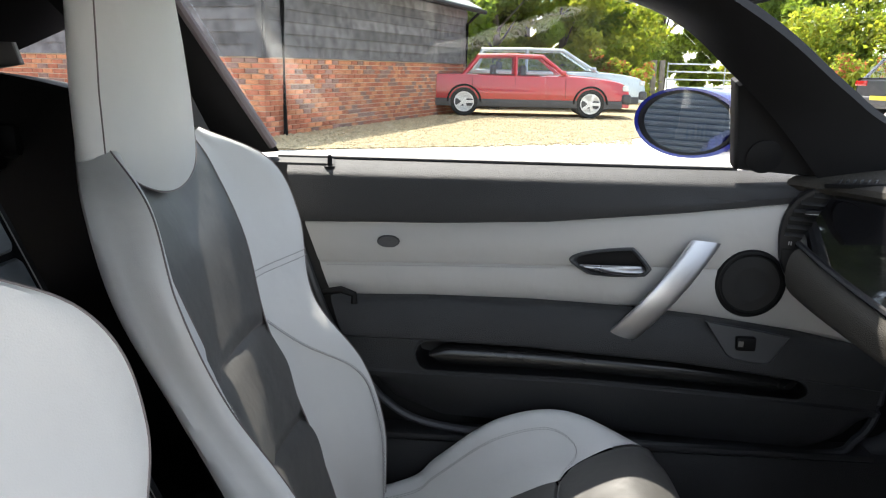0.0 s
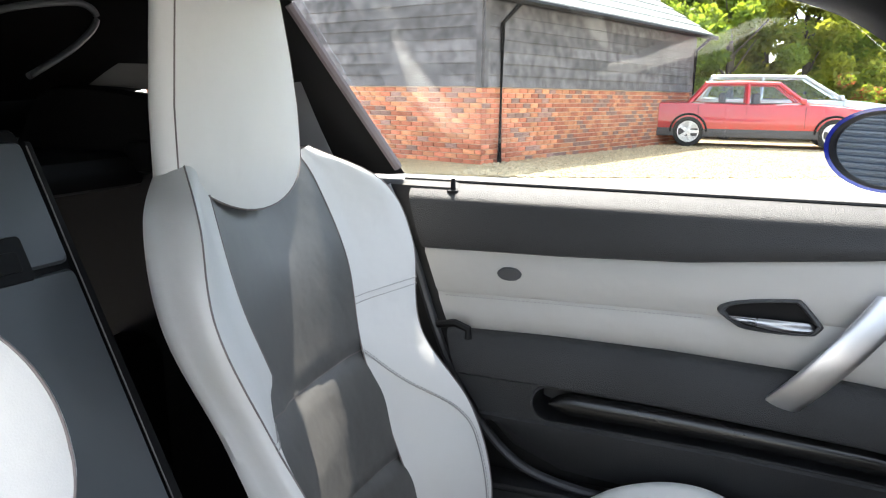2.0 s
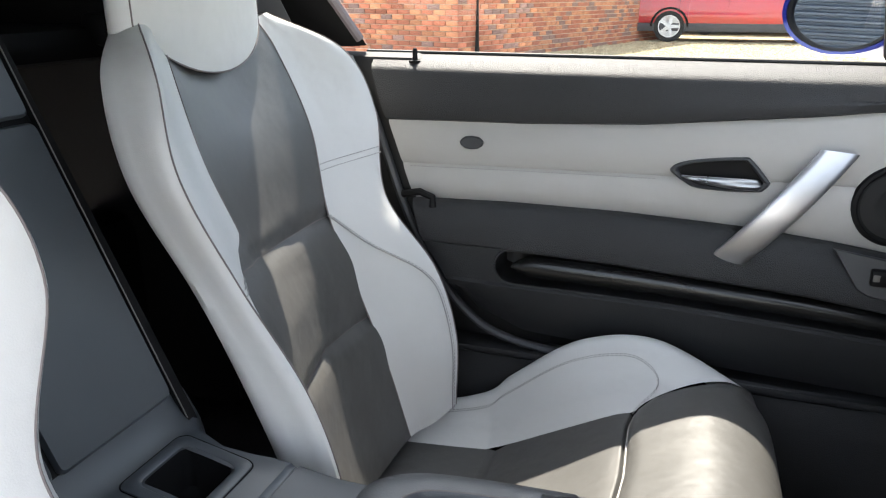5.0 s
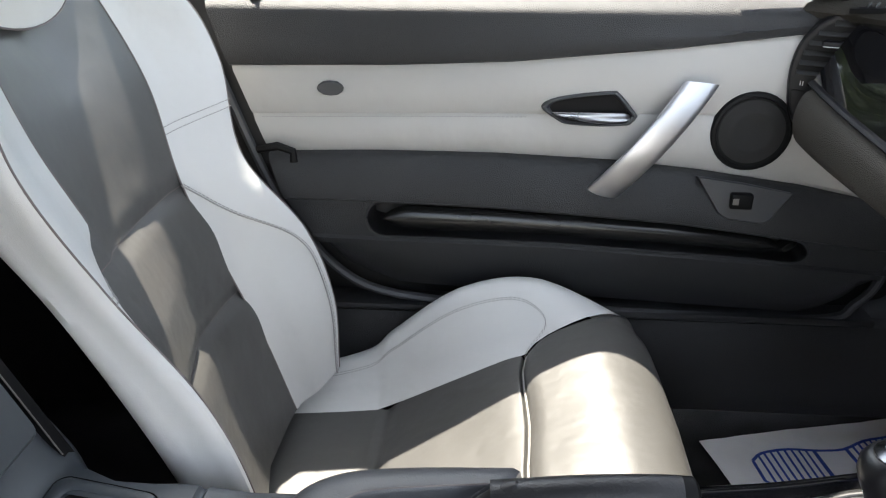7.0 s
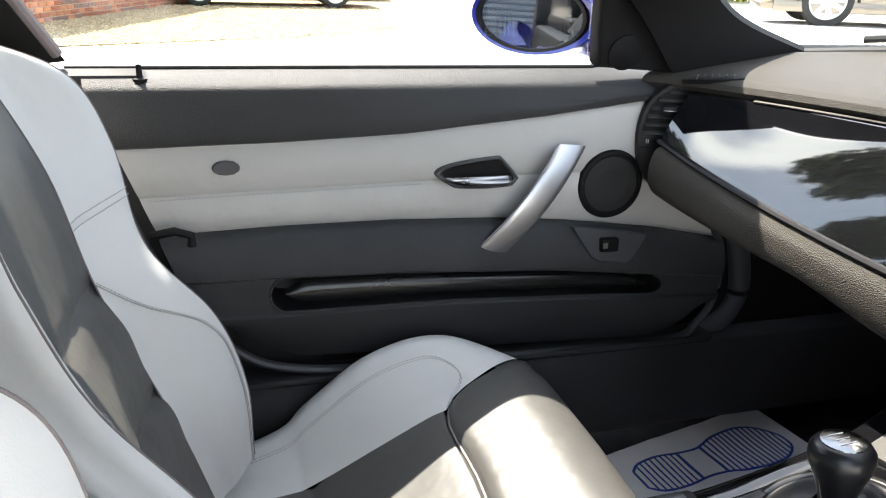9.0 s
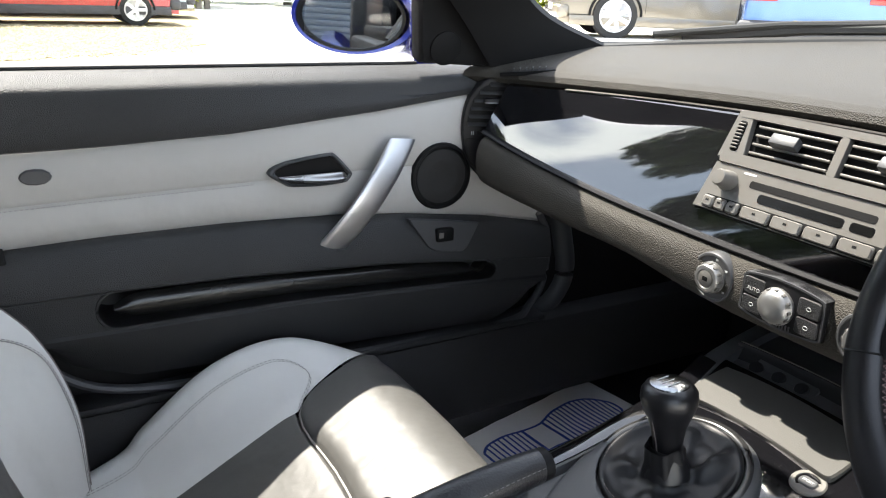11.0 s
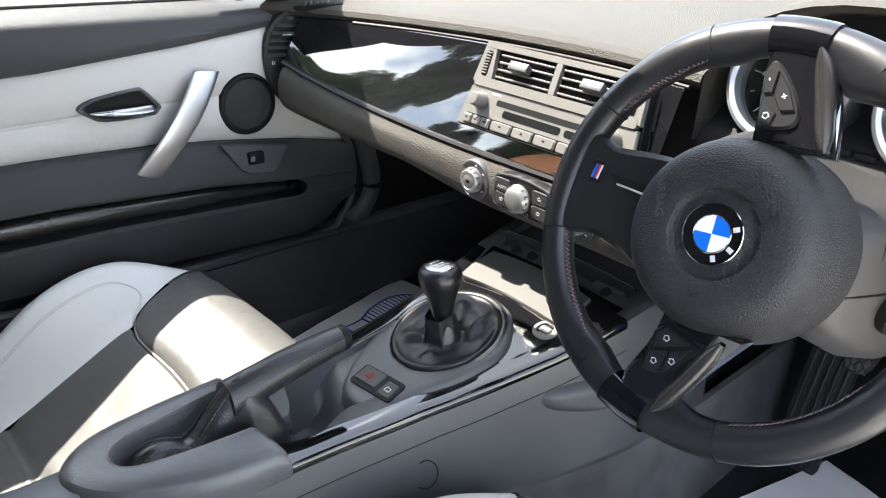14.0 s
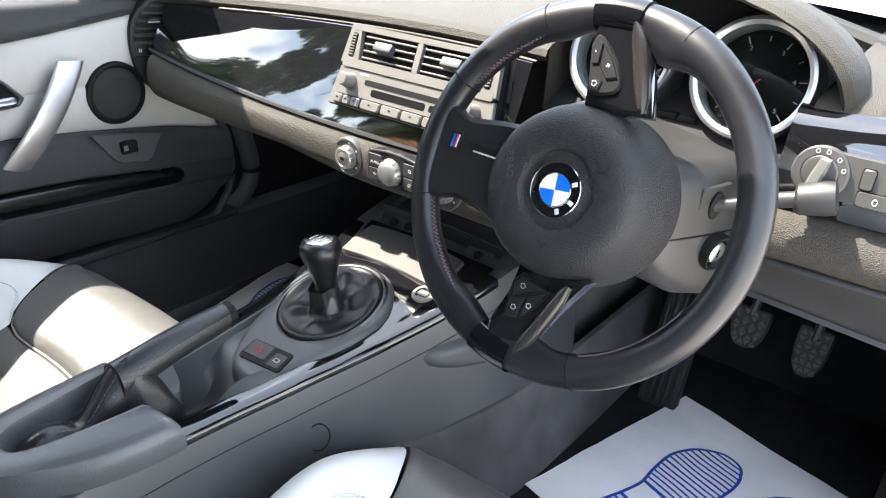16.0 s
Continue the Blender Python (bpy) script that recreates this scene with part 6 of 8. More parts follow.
prof = [tuple(p) for p in spline([(1.0, -.002), (.985, .0022), (.955, .0038), (.92, .0030), (.87, .0005), (.80, -.002), (.70, -.0035), (.58, -.0040), (.47, -.0040), (.38, -.0025), (.32, .002), (.285, .009), (.262, .018), (.25, .030), (.243, .038)], 2)]
bump_ = lambda x, c, w: math.exp(-((x - c) / w) ** 2)
turn = lambda a, c: (a - c + math.pi) % (2 * math.pi) - math.pi
for i, (r_, h) in enumerate(prof):
    row = []
    loose = bump_(r_, .62, .24)
    for k in range(140):
        a = 2 * math.pi * k / 140
        bend = a + .55 * (1 - r_)
        f = loose * (.017 * bump_(turn(bend, -.55), 0, .26) + .010 * bump_(turn(bend, .55), 0, .22) + .009 * bump_(turn(bend, 2.5), 0, .35) + .007 * bump_(turn(bend, -2.4), 0, .30) - .004 * bump_(turn(bend, -1.25), 0, .3))
        f += loose * .004 * noise.noise(Vector((5 * r_, 2.2 * math.cos(a), 2.2 * math.sin(a)))) + .0010 * loose * math.sin(11 * bend + 9 * r_)
        g = 1 + (.10 * math.sin(5 * a + 1.0) + .06 * math.sin(8 * a)) * bump_(r_, .29, .05)
        row.append(BO @ Vector((.078 * r_ * g * math.cos(a) - .011 * (1 - r_), .068 * r_ * g * math.sin(a) - .004 * (1 - r_), max(-.0045, h + f))))
    rows.append(row)
grid(bm, rows, close_v=True)
part("boot", bm, mat("soft_boot_leather", (.013, .013, .0145), .46, spec=.4, bump=.35, scale=700, vary=.2, bdist=.0006), boot, "creased black leather boot")
stitches("stitching", [BO @ Vector((.0735 * math.cos(a), .0640 * math.sin(a), .0042)) for a in np.linspace(2.0, 3.6, 26)], boot, M_SEAM)
KB = Vector((.432, .822, .566))
KM = basis(KB, (1, 0, .06), (0, 1, -.08))
bm = bmesh.new()
revolve(bm, [(.025, -.006), (.0225, .004), (.0188, .014), (.0182, .022), (.0165, .024)], KM, 32)
part("collar", bm, M_RIM, boot, "black leather collar")
bm = bmesh.new()
revolve(bm, [(.0145, .016), (.0150, .030), (.0175, .046), (.0225, .061), (.0270, .072), (.0288, .080), (.0280, .088), (.0238, .0942), (.0195, .0962)], KM, 40)
kn = part("knob", bm, M_RIM, boot, "black leather gear knob")
bm = bmesh.new()
revolve(bm, [(.0200, .0955), (.0195, .0972), (.013, .0985), (0, .0990)], KM, 32)
part("cap", bm, mat("smoked_chrome", (.25, .26, .27), .15, metal=1.0), kn, "polished shift pattern cap")
for k in range(3):
    bm = bmesh.new()
    box(bm, (-.002, -.008 + k * .008, .0992), (.016, .0009, .0004), 0, KM)
    part("pattern_line", bm, M_WHITEP, kn)
bm = bmesh.new()
tube(bm, [KM @ Vector((-(.0149 + (.012 * max(0, (h - .03)) / .05)), 0, h)) for h in np.linspace(.02, .075, 8)], .0005, 4)
part("seam", bm, M_SEAM, kn)
# flush switches behind the lever
bm = bmesh.new()
slab(bm, rrect(.034, .071, .005, 3), .006, PMx(.3225, .8215, .0022) @ pose(0, 0, 0, 0, 0, 6), .0004)
swf = part("switch_frame", bm, M_SHELL, console)
for cx, cy, w, h, red in ((.3235, .836, .025, .037, True), (.3225, .8005, .024, .020, False)):
    bm = bmesh.new()
    slab(bm, rrect(w, h, .003, 3), .007, PMx(cx, cy, .0034) @ pose(0, 0, 0, 0, 0, 6), .0012)
    b_ = part("switch_key", bm, M_COL, swf)
    bm = bmesh.new()
    if red:
        tube(bm, [PMx(cx, cy, .0036) @ Vector(p) for p in ((-.005, .007, 0), (-.005, -.007, 0), (.006, 0, 0))], .0006, 5, closed=True)
        tube(bm, [PMx(cx, cy, .0036) @ Vector(p) for p in ((-.003, .0035, 0), (-.003, -.0035, 0), (.0025, 0, 0))], .0004, 5, closed=True)
        part("warning_triangle", bm, M_REDP, b_, "red triangle outline")
    else:
        tube(bm, [PMx(cx, cy, .0036) @ Vector(p) for p in ((-.003, -.004, 0), (.002, -.004, 0), (.003, .003, 0), (-.003, .004, 0))], .0005, 5, closed=True)
        part("print", bm, M_LETTER, b_)
SPM = basis((.525, .727, cz(.525) + .0020), (1, 0, .27), (0, 1, 0))
bm = bmesh.new()
revolve(bm, [(.0175, -.003), (.0175, .0015), (.0160, .0030), (.0122, .0030), (.0115, .0015), (0, .0015)], SPM, 36)
spb = part("round_switch", bm, M_RADIO, console, "round silver-edged switch")
bm = bmesh.new()
slab(bm, rrect(.0125, .0185, .005, 4), .004, SPM @ pose(0, 0, .0036), .0012)
part("switch_key", bm, M_PLASTIC, spb)
text_mesh("print", "SPORT", .0040, SPM @ pose(0, 0, .0038, 0, 0, -90), M_LETTER, spb)
bm = bmesh.new()
revolve(bm, [(.0130, -.002), (.0130, .0010), (.0120, .0016), (.0105, .0006), (0, .0004)], basis((.452, .727, cz(.452) + .0012), (1, 0, .27), (0, 1, 0)), 28)
part("socket_cap", bm, M_WHEELP, console)
# armrest: a padded horseshoe round the handbrake
M_ARM = mat("armrest_leather", (.072, .074, .079), .35, bump=.4, scale=500, vary=.15, soft=.2, bdist=.0008)
ar = thing("armrest", "black stitched leather armrest around the handbrake", "armrest")
out_ = spline([(.143, .742), (.09, .748), (.04, .764), (-.01, .793), (-.036, .830), (-.034, .862), (.0, .888), (.06, .899), (.152, .905)], 6)
in_ = spline([(.136, .798), (.105, .801), (.06, .806), (.022, .814), (.009, .828), (.011, .846), (.03, .860), (.08, .869), (.142, .877)], 6)
rows = []
for o, i in zip(out_, in_):
    mix_ = lambda k, z: (o[0] + (i[0] - o[0]) * k, o[1] + (i[1] - o[1]) * k, z)
    rows.append([mix_(.01, .534), mix_(-.035, .546), mix_(-.025, .557), mix_(.03, .5655), mix_(.10, .5695), mix_(.30, .5718), mix_(.55, .5728), mix_(.85, .5728), mix_(.96, .5722), mix_(1.0, .5700), mix_(1.01, .555), mix_(1.0, .52)])
cap0 = [[(p[0] + dx_, p[1], p[2] - dz_ * max(0, min(1, (p[2] - .54) / .03))) for p in rows[0]] for dx_, dz_ in ((.008, .014), (.006, .004))]
cap1 = [[(p[0] + dx_, p[1], p[2] - dz_ * max(0, min(1, (p[2] - .54) / .03))) for p in rows[-1]] for dx_, dz_ in ((.006, .004), (.008, .014))]
bm = bmesh.new()
vs = grid(bm, cap0 + rows + cap1)
bm.faces.new(vs[0])
bm.faces.new(vs[-1][::-1])
pad_ = part("arm_pad", bm, M_ARM, ar, "black leather pad")
bm = bmesh.new()
tube(bm, [(i[0] * .93 + o[0] * .07, i[1] * .93 + o[1] * .07, .5722) for o, i in zip(out_, in_)], .0011, 5)
part("inner_seam", bm, M_SEAM, pad_)
bm = bmesh.new()
grid(bm, [[(x, y, .530) for y in (.79, .83, .885)] for x in (-.01, .07, .15)])
part("slot_floor", bm, M_SHELL, ar)
hbk = thing("handbrake", "black leather handbrake lever with creased boot", "handbrake")
path_ = spline([(.130, .838, .584), (.17, .8385, .591), (.21, .8395, .597), (.25, .8405, .601), (.278, .841, .603)], 5)
bm = bmesh.new()
rows = []
for i, c in enumerate(path_):
    u = i / (len(path_) - 1)
    rr = .0222 - .0055 * u
    rows.append([Vector(tuple(c)) + Vector((0, rr * .95 * math.cos(b), rr * math.sin(b))) for b in np.linspace(0, 2 * math.pi, 21)[:-1]])
vs = grid(bm, rows, close_v=True)
bm.faces.new(vs[-1])
bm.faces.new(vs[0][::-1])
M_HBST = mat("pale_lever_thread", (.13, .125, .125), .8, vary=.2)
M_HBL = mat("handbrake_leather", (.014, .014, .0155), .36, bump=.5, scale=400, vary=.2, bdist=.001)
lv_ = part("grip", bm, M_HBL, hbk, "leather grip")
bm = bmesh.new()
tube(bm, [(.274, .841, .6025), (.279, .841, .6032), (.288, .8412, .6036), (.291, .8412, .6037)], .0158, 16, taper=[.9, 1.0, .98, .7])
part("release_button", bm, M_SHELL, lv_, "black lever end")
stitches("stitching", [(c[0], c[1] - (.0192 - .0048 * k / 20), c[2] + .0095 - .002 * k / 20) for k, c in enumerate(path_)], lv_, M_HBST, r=.0005)
bm = bmesh.new()
rows = []
for i, (x, zt, hw) in enumerate([tuple(p) for p in spline([(.014, .540, .012), (.030, .559, .0135), (.048, .567, .0135), (.066, .562, .0125), (.082, .554, .0125), (.096, .563, .013), (.116, .586, .014), (.134, .605, .0155), (.148, .610, .019), (.160, .603, .0215), (.172, .585, .022), (.184, .558, .022), (.196, .528, .018)], 4)]):
    row = []
    for k in range(19):
        b = math.pi * k / 18
        cr_ = .0016 * noise.noise(Vector((x * 30, 1.6 * math.cos(b), 1.0))) + .0006 * math.sin(x * 210 + 4 * math.cos(b))
        row.append((x, .838 + (hw + cr_) * math.cos(b) * (1.45 - .5 * math.sin(b)), .525 + (zt - .525) * max(0, math.sin(b)) ** .42 + cr_))
    rows.append(row)
grid(bm, rows)
bt_ = part("boot", bm, M_HBL, hbk, "creased leather boot")
for dy in (-.0212, .0212):
    stitches("stitching", [(x, .838 + dy * .50, z) for x, z in ((.030, .5575), (.048, .5660), (.066, .5610), (.082, .5530), (.096, .5620), (.116, .5850), (.134, .6035))], bt_, M_HBST, r=.0005)

# ---- between and behind the seats ----
rb = thing("storage_box", "dark grey upright storage lid between the seats", "storage")
RBM = basis((-.222, .70, .58), (0, 1, 0), (-.44, 0, 1))
M_SATIN = mat("satin_grey_black_plastic", (.070, .077, .084), .38, bump=.15, scale=1200, vary=.10, bdist=.0004)
lid_at = lambda u0, u1, v0, v1: rrect(u1 - u0, v1 - v0, .006, 3, (u0 + u1) / 2, (v0 + v1) / 2)
bm = bmesh.new()
slab(bm, lid_at(-.10, .160, .02, .47), .03, RBM @ pose(0, 0, -.006), .004)
part("frame", bm, M_SHELL, rb, "dark joint behind the lids")
bm = bmesh.new()
slab(bm, lid_at(.017, .156, .047, .335), .02, RBM, .003)
part("lid", bm, M_SATIN, rb)
bm = bmesh.new()
slab(bm, lid_at(-.10, .010, .047, .455), .02, RBM, .003)
part("side_lid", bm, M_SATIN, rb)
bm = bmesh.new()
slab(bm, lid_at(.017, .156, .341, .455), .02, RBM, .003)
up_ = part("upper_lid", bm, M_SATIN, rb)
bm = bmesh.new()
slab(bm, rrect(.075, .040, .004, 3, .078, .352), .005, RBM @ pose(0, 0, .0015), .001)
lt = part("latch", bm, M_SHELL, rb)
bm = bmesh.new()
slab(bm, rrect(.055, .018, .003, 3, .078, .350), .004, RBM @ pose(0, 0, .0035), .001)
part("latch_key", bm, M_PILLAR, lt)
bm = bmesh.new()
slab(bm, [(.1585, .01), (.1585, .455), (.164, .455), (.170, .01)], .03, RBM @ pose(0, 0, .001), .002)
part("side_trim", bm, M_PILLAR, rb, "slim side trim")
bm = bmesh.new()
tube(bm, [RBM @ Vector((.1578, v, .0015)) for v in np.linspace(.020, .45, 14)], .0007, 5)
part("edge_line", bm, M_RADIO, rb, "fine pale edge line")
# deck in front of the lids, with a small open tray
deck = thing("rear_deck", "satin grey-black deck with a small open tray", "console")
TX, TY = (-.211, -.151), (.766, .822)
dxs = [-.247, -.243, -.238, -.232, -.225, -.218, TX[0], -.181, TX[1], -.135, -.1165, -.1140, -.1125, -.1110, -.1085, -.07, -.03]
dys = [(.66, 1), (.70, 1), (TY[0], 1), (.795, 1), (TY[1], 1), (.838, 1), (.846, .995), (.852, .975), (.856, .94), (.858, .80)]
deck_z = lambda x: .562 + .014 * ease((-.08 - x) / .06) + .016 * ease((-.12 - x) / .10) + .030 * max(0, (-.218 - x) / .029) ** 2 - (.003 if -.1145 < x < -.1105 else 0)
bm = bmesh.new()
vs = [[bm.verts.new((x, y + (.032 * ease((-.195 - x) / .045) + .020 * ease((x + .19) / .10)) * (y > .83), deck_z(x) * k)) for y, k in dys] for x in dxs]
for i in range(len(dxs) - 1):
    for j in range(len(dys) - 1):
        if not (TX[0] <= dxs[i] < TX[1] and TY[0] <= dys[j][0] < TY[1]):
            bm.faces.new([vs[i][j], vs[i + 1][j], vs[i + 1][j + 1], vs[i][j + 1]])
part("deck_skin", bm, M_SATIN, deck)
tray_at = lambda k, e: [((TX[0] + TX[1]) / 2 + (x * k), (TY[0] + TY[1]) / 2 + y * k) for x, y in rrect(TX[1] - TX[0] + e, TY[1] - TY[0] + e + .012, .010, 4)]
bm = bmesh.new()
grid(bm, [[(x, y, deck_z(x) + h) for x, y in tray_at(1, e)] for e, h in ((.022, -.002), (.021, .0012), (.018, .0020), (.002, .0020), (-.002, .0005), (-.006, -.020))], close_v=True)
part("tray_rim", bm, M_SATIN, deck, "raised tray rim")
bm = bmesh.new()
vs = grid(bm, [[(x, y, deck_z(x) + h) for x, y in tray_at(1, e)] for e, h in ((-.005, -.001), (-.010, -.040), (-.020, -.046))], close_v=True)
bm.faces.new(vs[-1])
part("tray_well", bm, M_SHELL, deck, "dark tray well")
bm = bmesh.new()
tube(bm, [(x, y, deck_z(x) + .0004) for x, y in tray_at(1, .023)], .0008, 5, closed=True)
part("tray_joint", bm, M_SHELL, deck)
belt = thing("seat_belt", "grey woven seat belt hanging by the pillar", "seat belt")
bm = bmesh.new()
bl = spline([(-.43, 1.33, 1.06), (-.40, 1.335, .99), (-.375, 1.345, .93), (-.36, 1.36, .87), (-.33, 1.37, .70), (-.25, 1.375, .40)], 6)
grid(bm, [[Vector(c) + Vector((-.022, -.004, 0)), Vector(c) + Vector((.022, .004, 0)), Vector(c) + Vector((.0225, .0025, 0)), Vector(c) + Vector((-.0215, -.0055, 0))] for c in bl], close_v=True)
part("webbing", bm, mat("grey_webbing", (.12, .12, .125), .8, bump=.5, scale=900), belt)
bm = bmesh.new()
tube(bm, [(-.20, 1.365, .705), (-.17, 1.36, .712), (-.15, 1.36, .705), (-.15, 1.36, .69)], .006, 8)
lev = part("tilt_lever", bm, M_SHELL, bpy.data.objects["bucket_seat"], "black backrest lever")
bk = thing("belt_buckle", "small black seat belt buckle loop on the cushion", "seat belt")
bm = bmesh.new()
tube(bm, [(-.085, 1.02, .375), (-.07, 1.01, .395), (-.06, 1.0, .38), (-.07, .995, .365)], .004, 8, closed=True)
part("loop", bm, M_SHELL, bk)

# ---- paper mats with printed soles ----


def sole(n=40):
    pts = spline([(0, .02), (.02, .034), (.06, .037), (.10, .033), (.135, .034), (.17, .045), (.21, .051), (.25, .044), (.28, .02), (.286, 0), (.28, -.02), (.25, -.037), (.21, -.042), (.17, -.038), (.135, -.029), (.10, -.028), (.06, -.032), (.02, -.03), (0, -.016)], 3)
    return [tuple(p) for p in pts]


def paper_mat(label, o, ang, w, l, prints, group="paper mats"):
    pm = thing("paper_mat", label, "floor mat", group)
    M0 = pose(o[0], o[1], o[2], 0, 0, ang)
    rng = random.Random(7)
    bm = bmesh.new()
    n = 22
    hgt = lambda x, y: .0045 * noise.noise(Vector((x * 7, y * 9, o[0]))) + .0022 * noise.noise(Vector((x * 26, y * 20, 3.1)))
    for d in (0, -.0008):
        grid(bm, [[M0 @ Vector((l * i / n, w * j / n, .004 + d + hgt(l * i / n, w * j / n))) for j in range(n + 1)] for i in range(n + 1)])
    part("sheet", bm, M_PAPER, pm, "creased white paper")
    for px, py, pa in prints:
        S = pose(px, py, 0, 0, 0, pa) @ Matrix.Diagonal((1.17, 1.17, 1, 1))
        on = lambda x, y: M0 @ Vector(((S @ Vector((x, y, 0))).x, (S @ Vector((x, y, 0))).y, .0055 + hgt((S @ Vector((x, y, 0))).x, (S @ Vector((x, y, 0))).y)))
        out = sole()
        bm = bmesh.new()

        def ribbon(pts, hw):
            rows = []
            for i, p in enumerate(pts):
                a, b = pts[max(0, i - 1)], pts[min(len(pts) - 1, i + 1)]
                d = Vector((b[0] - a[0], b[1] - a[1]))
                d.normalize()
                rows.append([on(p[0] - d.y * hw, p[1] + d.x * hw), on(p[0] + d.y * hw, p[1] - d.x * hw)])
            grid(bm, rows)

        ribbon(out + [out[0]], .0022)
        xs = [.012 + .0098 * k for k in range(28)]
        for x in xs:
            if .095 < x < .135:
                continue
            yy = [y for (x0, y0), (x1, y1) in zip(out, out[1:] + out[:1]) for y in ([y0 + (y1 - y0) * (x - x0) / (x1 - x0)] if (x0 - x) * (x1 - x) < 0 else [])]
            if len(yy) >= 2:
                lo, hi = min(yy), max(yy)
                ribbon([(x, lo + (hi - lo) * k / 6) for k in range(7)], .0017)
        for x in (.093, .137):
            ribbon([(x, -.027 + .06 * k / 4) for k in range(5)], .0014)
        part("sole_print", bm, M_INK, pm, "blue printed shoe sole", smooth=False)
    return pm


paper_mat("white paper floor mat with blue sole prints, passenger footwell", (.555, 1.005, .232), 13, .37, .42, [(.055, .285, -4), (.03, .12, -4)])
paper_mat("white paper floor mat with blue sole prints, driver footwell", (.543, .196, .232), -14, .41, .42, [(.002, .275, -4), (.02, .125, -4)])

# ---- outside: yard, gravel, barn, cars, gate, trees ----
ground = tagged(new("ground"), "pale sunlit concrete yard", "ground", kind="structure")
M_CONC = mat("pale_concrete", (.64, .61, .56), .85, bump=.4, scale=30, vary=.1, vscale=.8, bdist=.01)


def rise(x, y):
    k = max(0, min(1, (x - 4.5) / 4)) * max(0, min(1, (16 - y) / 5))
    return .30 * k * k * (3 - 2 * k)


xs_ = [-3000, -400, -60, -20, -8, -4, 0, 2, 4, 5, 6, 7, 8, 9, 10, 12, 14, 18, 25, 60, 400, 3000]
ys_ = [-3000, -400, -60, -20, -8, -4, 0, 2, 4, 6, 8, 10, 11, 12, 13, 14, 15, 16, 17, 20, 25, 40, 80, 400, 3000]
bm = bmesh.new()
grid(bm, [[(x, y, rise(x, y)) for x in xs_] for y in ys_])
part("concrete_sheet", bm, M_CONC, ground)
M_GRAVEL = mat("tan_gravel", (.42, .33, .185), .9, bump=1.0, scale=26, vary=.35, vscale=14, kind="voronoi", bdist=.03)
gravel = tagged(new("gravel"), "tan gravel strip with loose stones", "gravel", kind="stuff")
go = [(-14, 8.6), (-2.6, 9.6), (-.3, 10.6), (1.5, 11.7), (2.6, 12.9), (3.4, 17), (5.3, 27), (5.3, 34), (-14, 34)]
bm = bmesh.new()
slab(bm, go, .05, pose(0, 0, .018))
part("gravel_bed", bm, M_GRAVEL, gravel, smooth=False)
rng = random.Random(11)
verts, faces = [], []
oct_f = ((0, 2, 4), (2, 1, 4), (1, 3, 4), (3, 0, 4), (2, 0, 5), (1, 2, 5), (3, 1, 5), (0, 3, 5))
for _ in range(9000):
    y = 9.6 + (rng.random() ** 1.6) * 8
    x = rng.uniform(-3.2, 3.6)
    if x > 2.2 + (y - 12) * .2 or y < 10.6 + .42 * x:
        continue
    r = rng.uniform(.012, .035)
    b = len(verts)
    for d in ((1, 0, 0), (-1, 0, 0), (0, 1, 0), (0, -1, 0), (0, 0, .7), (0, 0, -.7)):
        verts.append((x + d[0] * r * rng.uniform(.7, 1.3), y + d[1] * r * rng.uniform(.7, 1.3), .022 + d[2] * r))
    faces += [tuple(b + i for i in f) for f in oct_f]
me = bpy.data.meshes.new("stones")
me.from_pydata(verts, [], faces)
me.materials.append(mat("pale_stones", (.46, .38, .24), .9, vary=.5, vscale=25))
st = new("stones", me)
st.parent = gravel

# barn: brick plinth, dark boards above, slate roof; the corner faces the yard
barn = thing("barn", "brick barn with black weatherboards and grey roof", "barn", kind="structure")
BC = Vector((-3.22, 11.0, 0))
DS, DG = Vector((.304, .953, 0)).normalized(), Vector((-.953, .304, 0)).normalized()
LS_, LG_ = 8.4, 9.0
M_BRICKS = [mat("brick_red", (.47, .165, .095), .85, bump=.5, scale=60, vary=.25, vscale=12, random_piece=.35, bdist=.004), mat("brick_orange", (.58, .25, .13), .85, bump=.5, scale=60, vary=.25, vscale=12, random_piece=.3, bdist=.004), mat("brick_brown", (.30, .18, .15), .85, bump=.5, scale=60, vary=.25, vscale=12, random_piece=.3, bdist=.004)]
M_MORTAR = mat("mortar", (.48, .38, .29), .95, bump=.5, scale=80, vary=.15)
M_BOARD = mat("black_stained_boards", (.11, .105, .11), .75, bump=.6, scale=30, vary=.45, vscale=5, random_piece=.3, bdist=.006)
M_SLATE = mat("grey_roof_tiles", (.34, .35, .33), .85, bump=.5, scale=20, vary=.2, vscale=2, bdist=.01)
PL, EAVE = 1.16, 2.42


def wall_box(name, d, l, z0, z1, off, m, parent):
    out = Vector((d.y, -d.x, 0)) if d is DS else Vector((-d.y, d.x, 0))
    bm = bmesh.new()
    q = [BC + d * .03 + out * off, BC + d * l + out * off, BC + d * l + out * (off - .2), BC + d * .03 + out * (off - .2)]
    vs = [[bm.verts.new((p.x, p.y, z)) for p in q] for z in (z0, z1)]
    for j in range(4):
        bm.faces.new([vs[0][j], vs[0][(j + 1) % 4], vs[1][(j + 1) % 4], vs[1][j]])
    bm.faces.new(vs[0][::-1])
    bm.faces.new(vs[1])
    return part(name, bm, m, parent, smooth=False)


w1 = wall_box("plinth_wall", DS, LS_, -.02, PL, -.012, M_MORTAR, barn)
w2 = wall_box("plinth_wall", DG, LG_, -.02, PL, -.012, M_MORTAR, barn)
wall_box("timber_wall", DS, LS_, PL, EAVE, -.03, M_BOARD, barn)
wall_box("timber_wall", DG, LG_, PL, EAVE + .1, -.03, M_BOARD, barn)
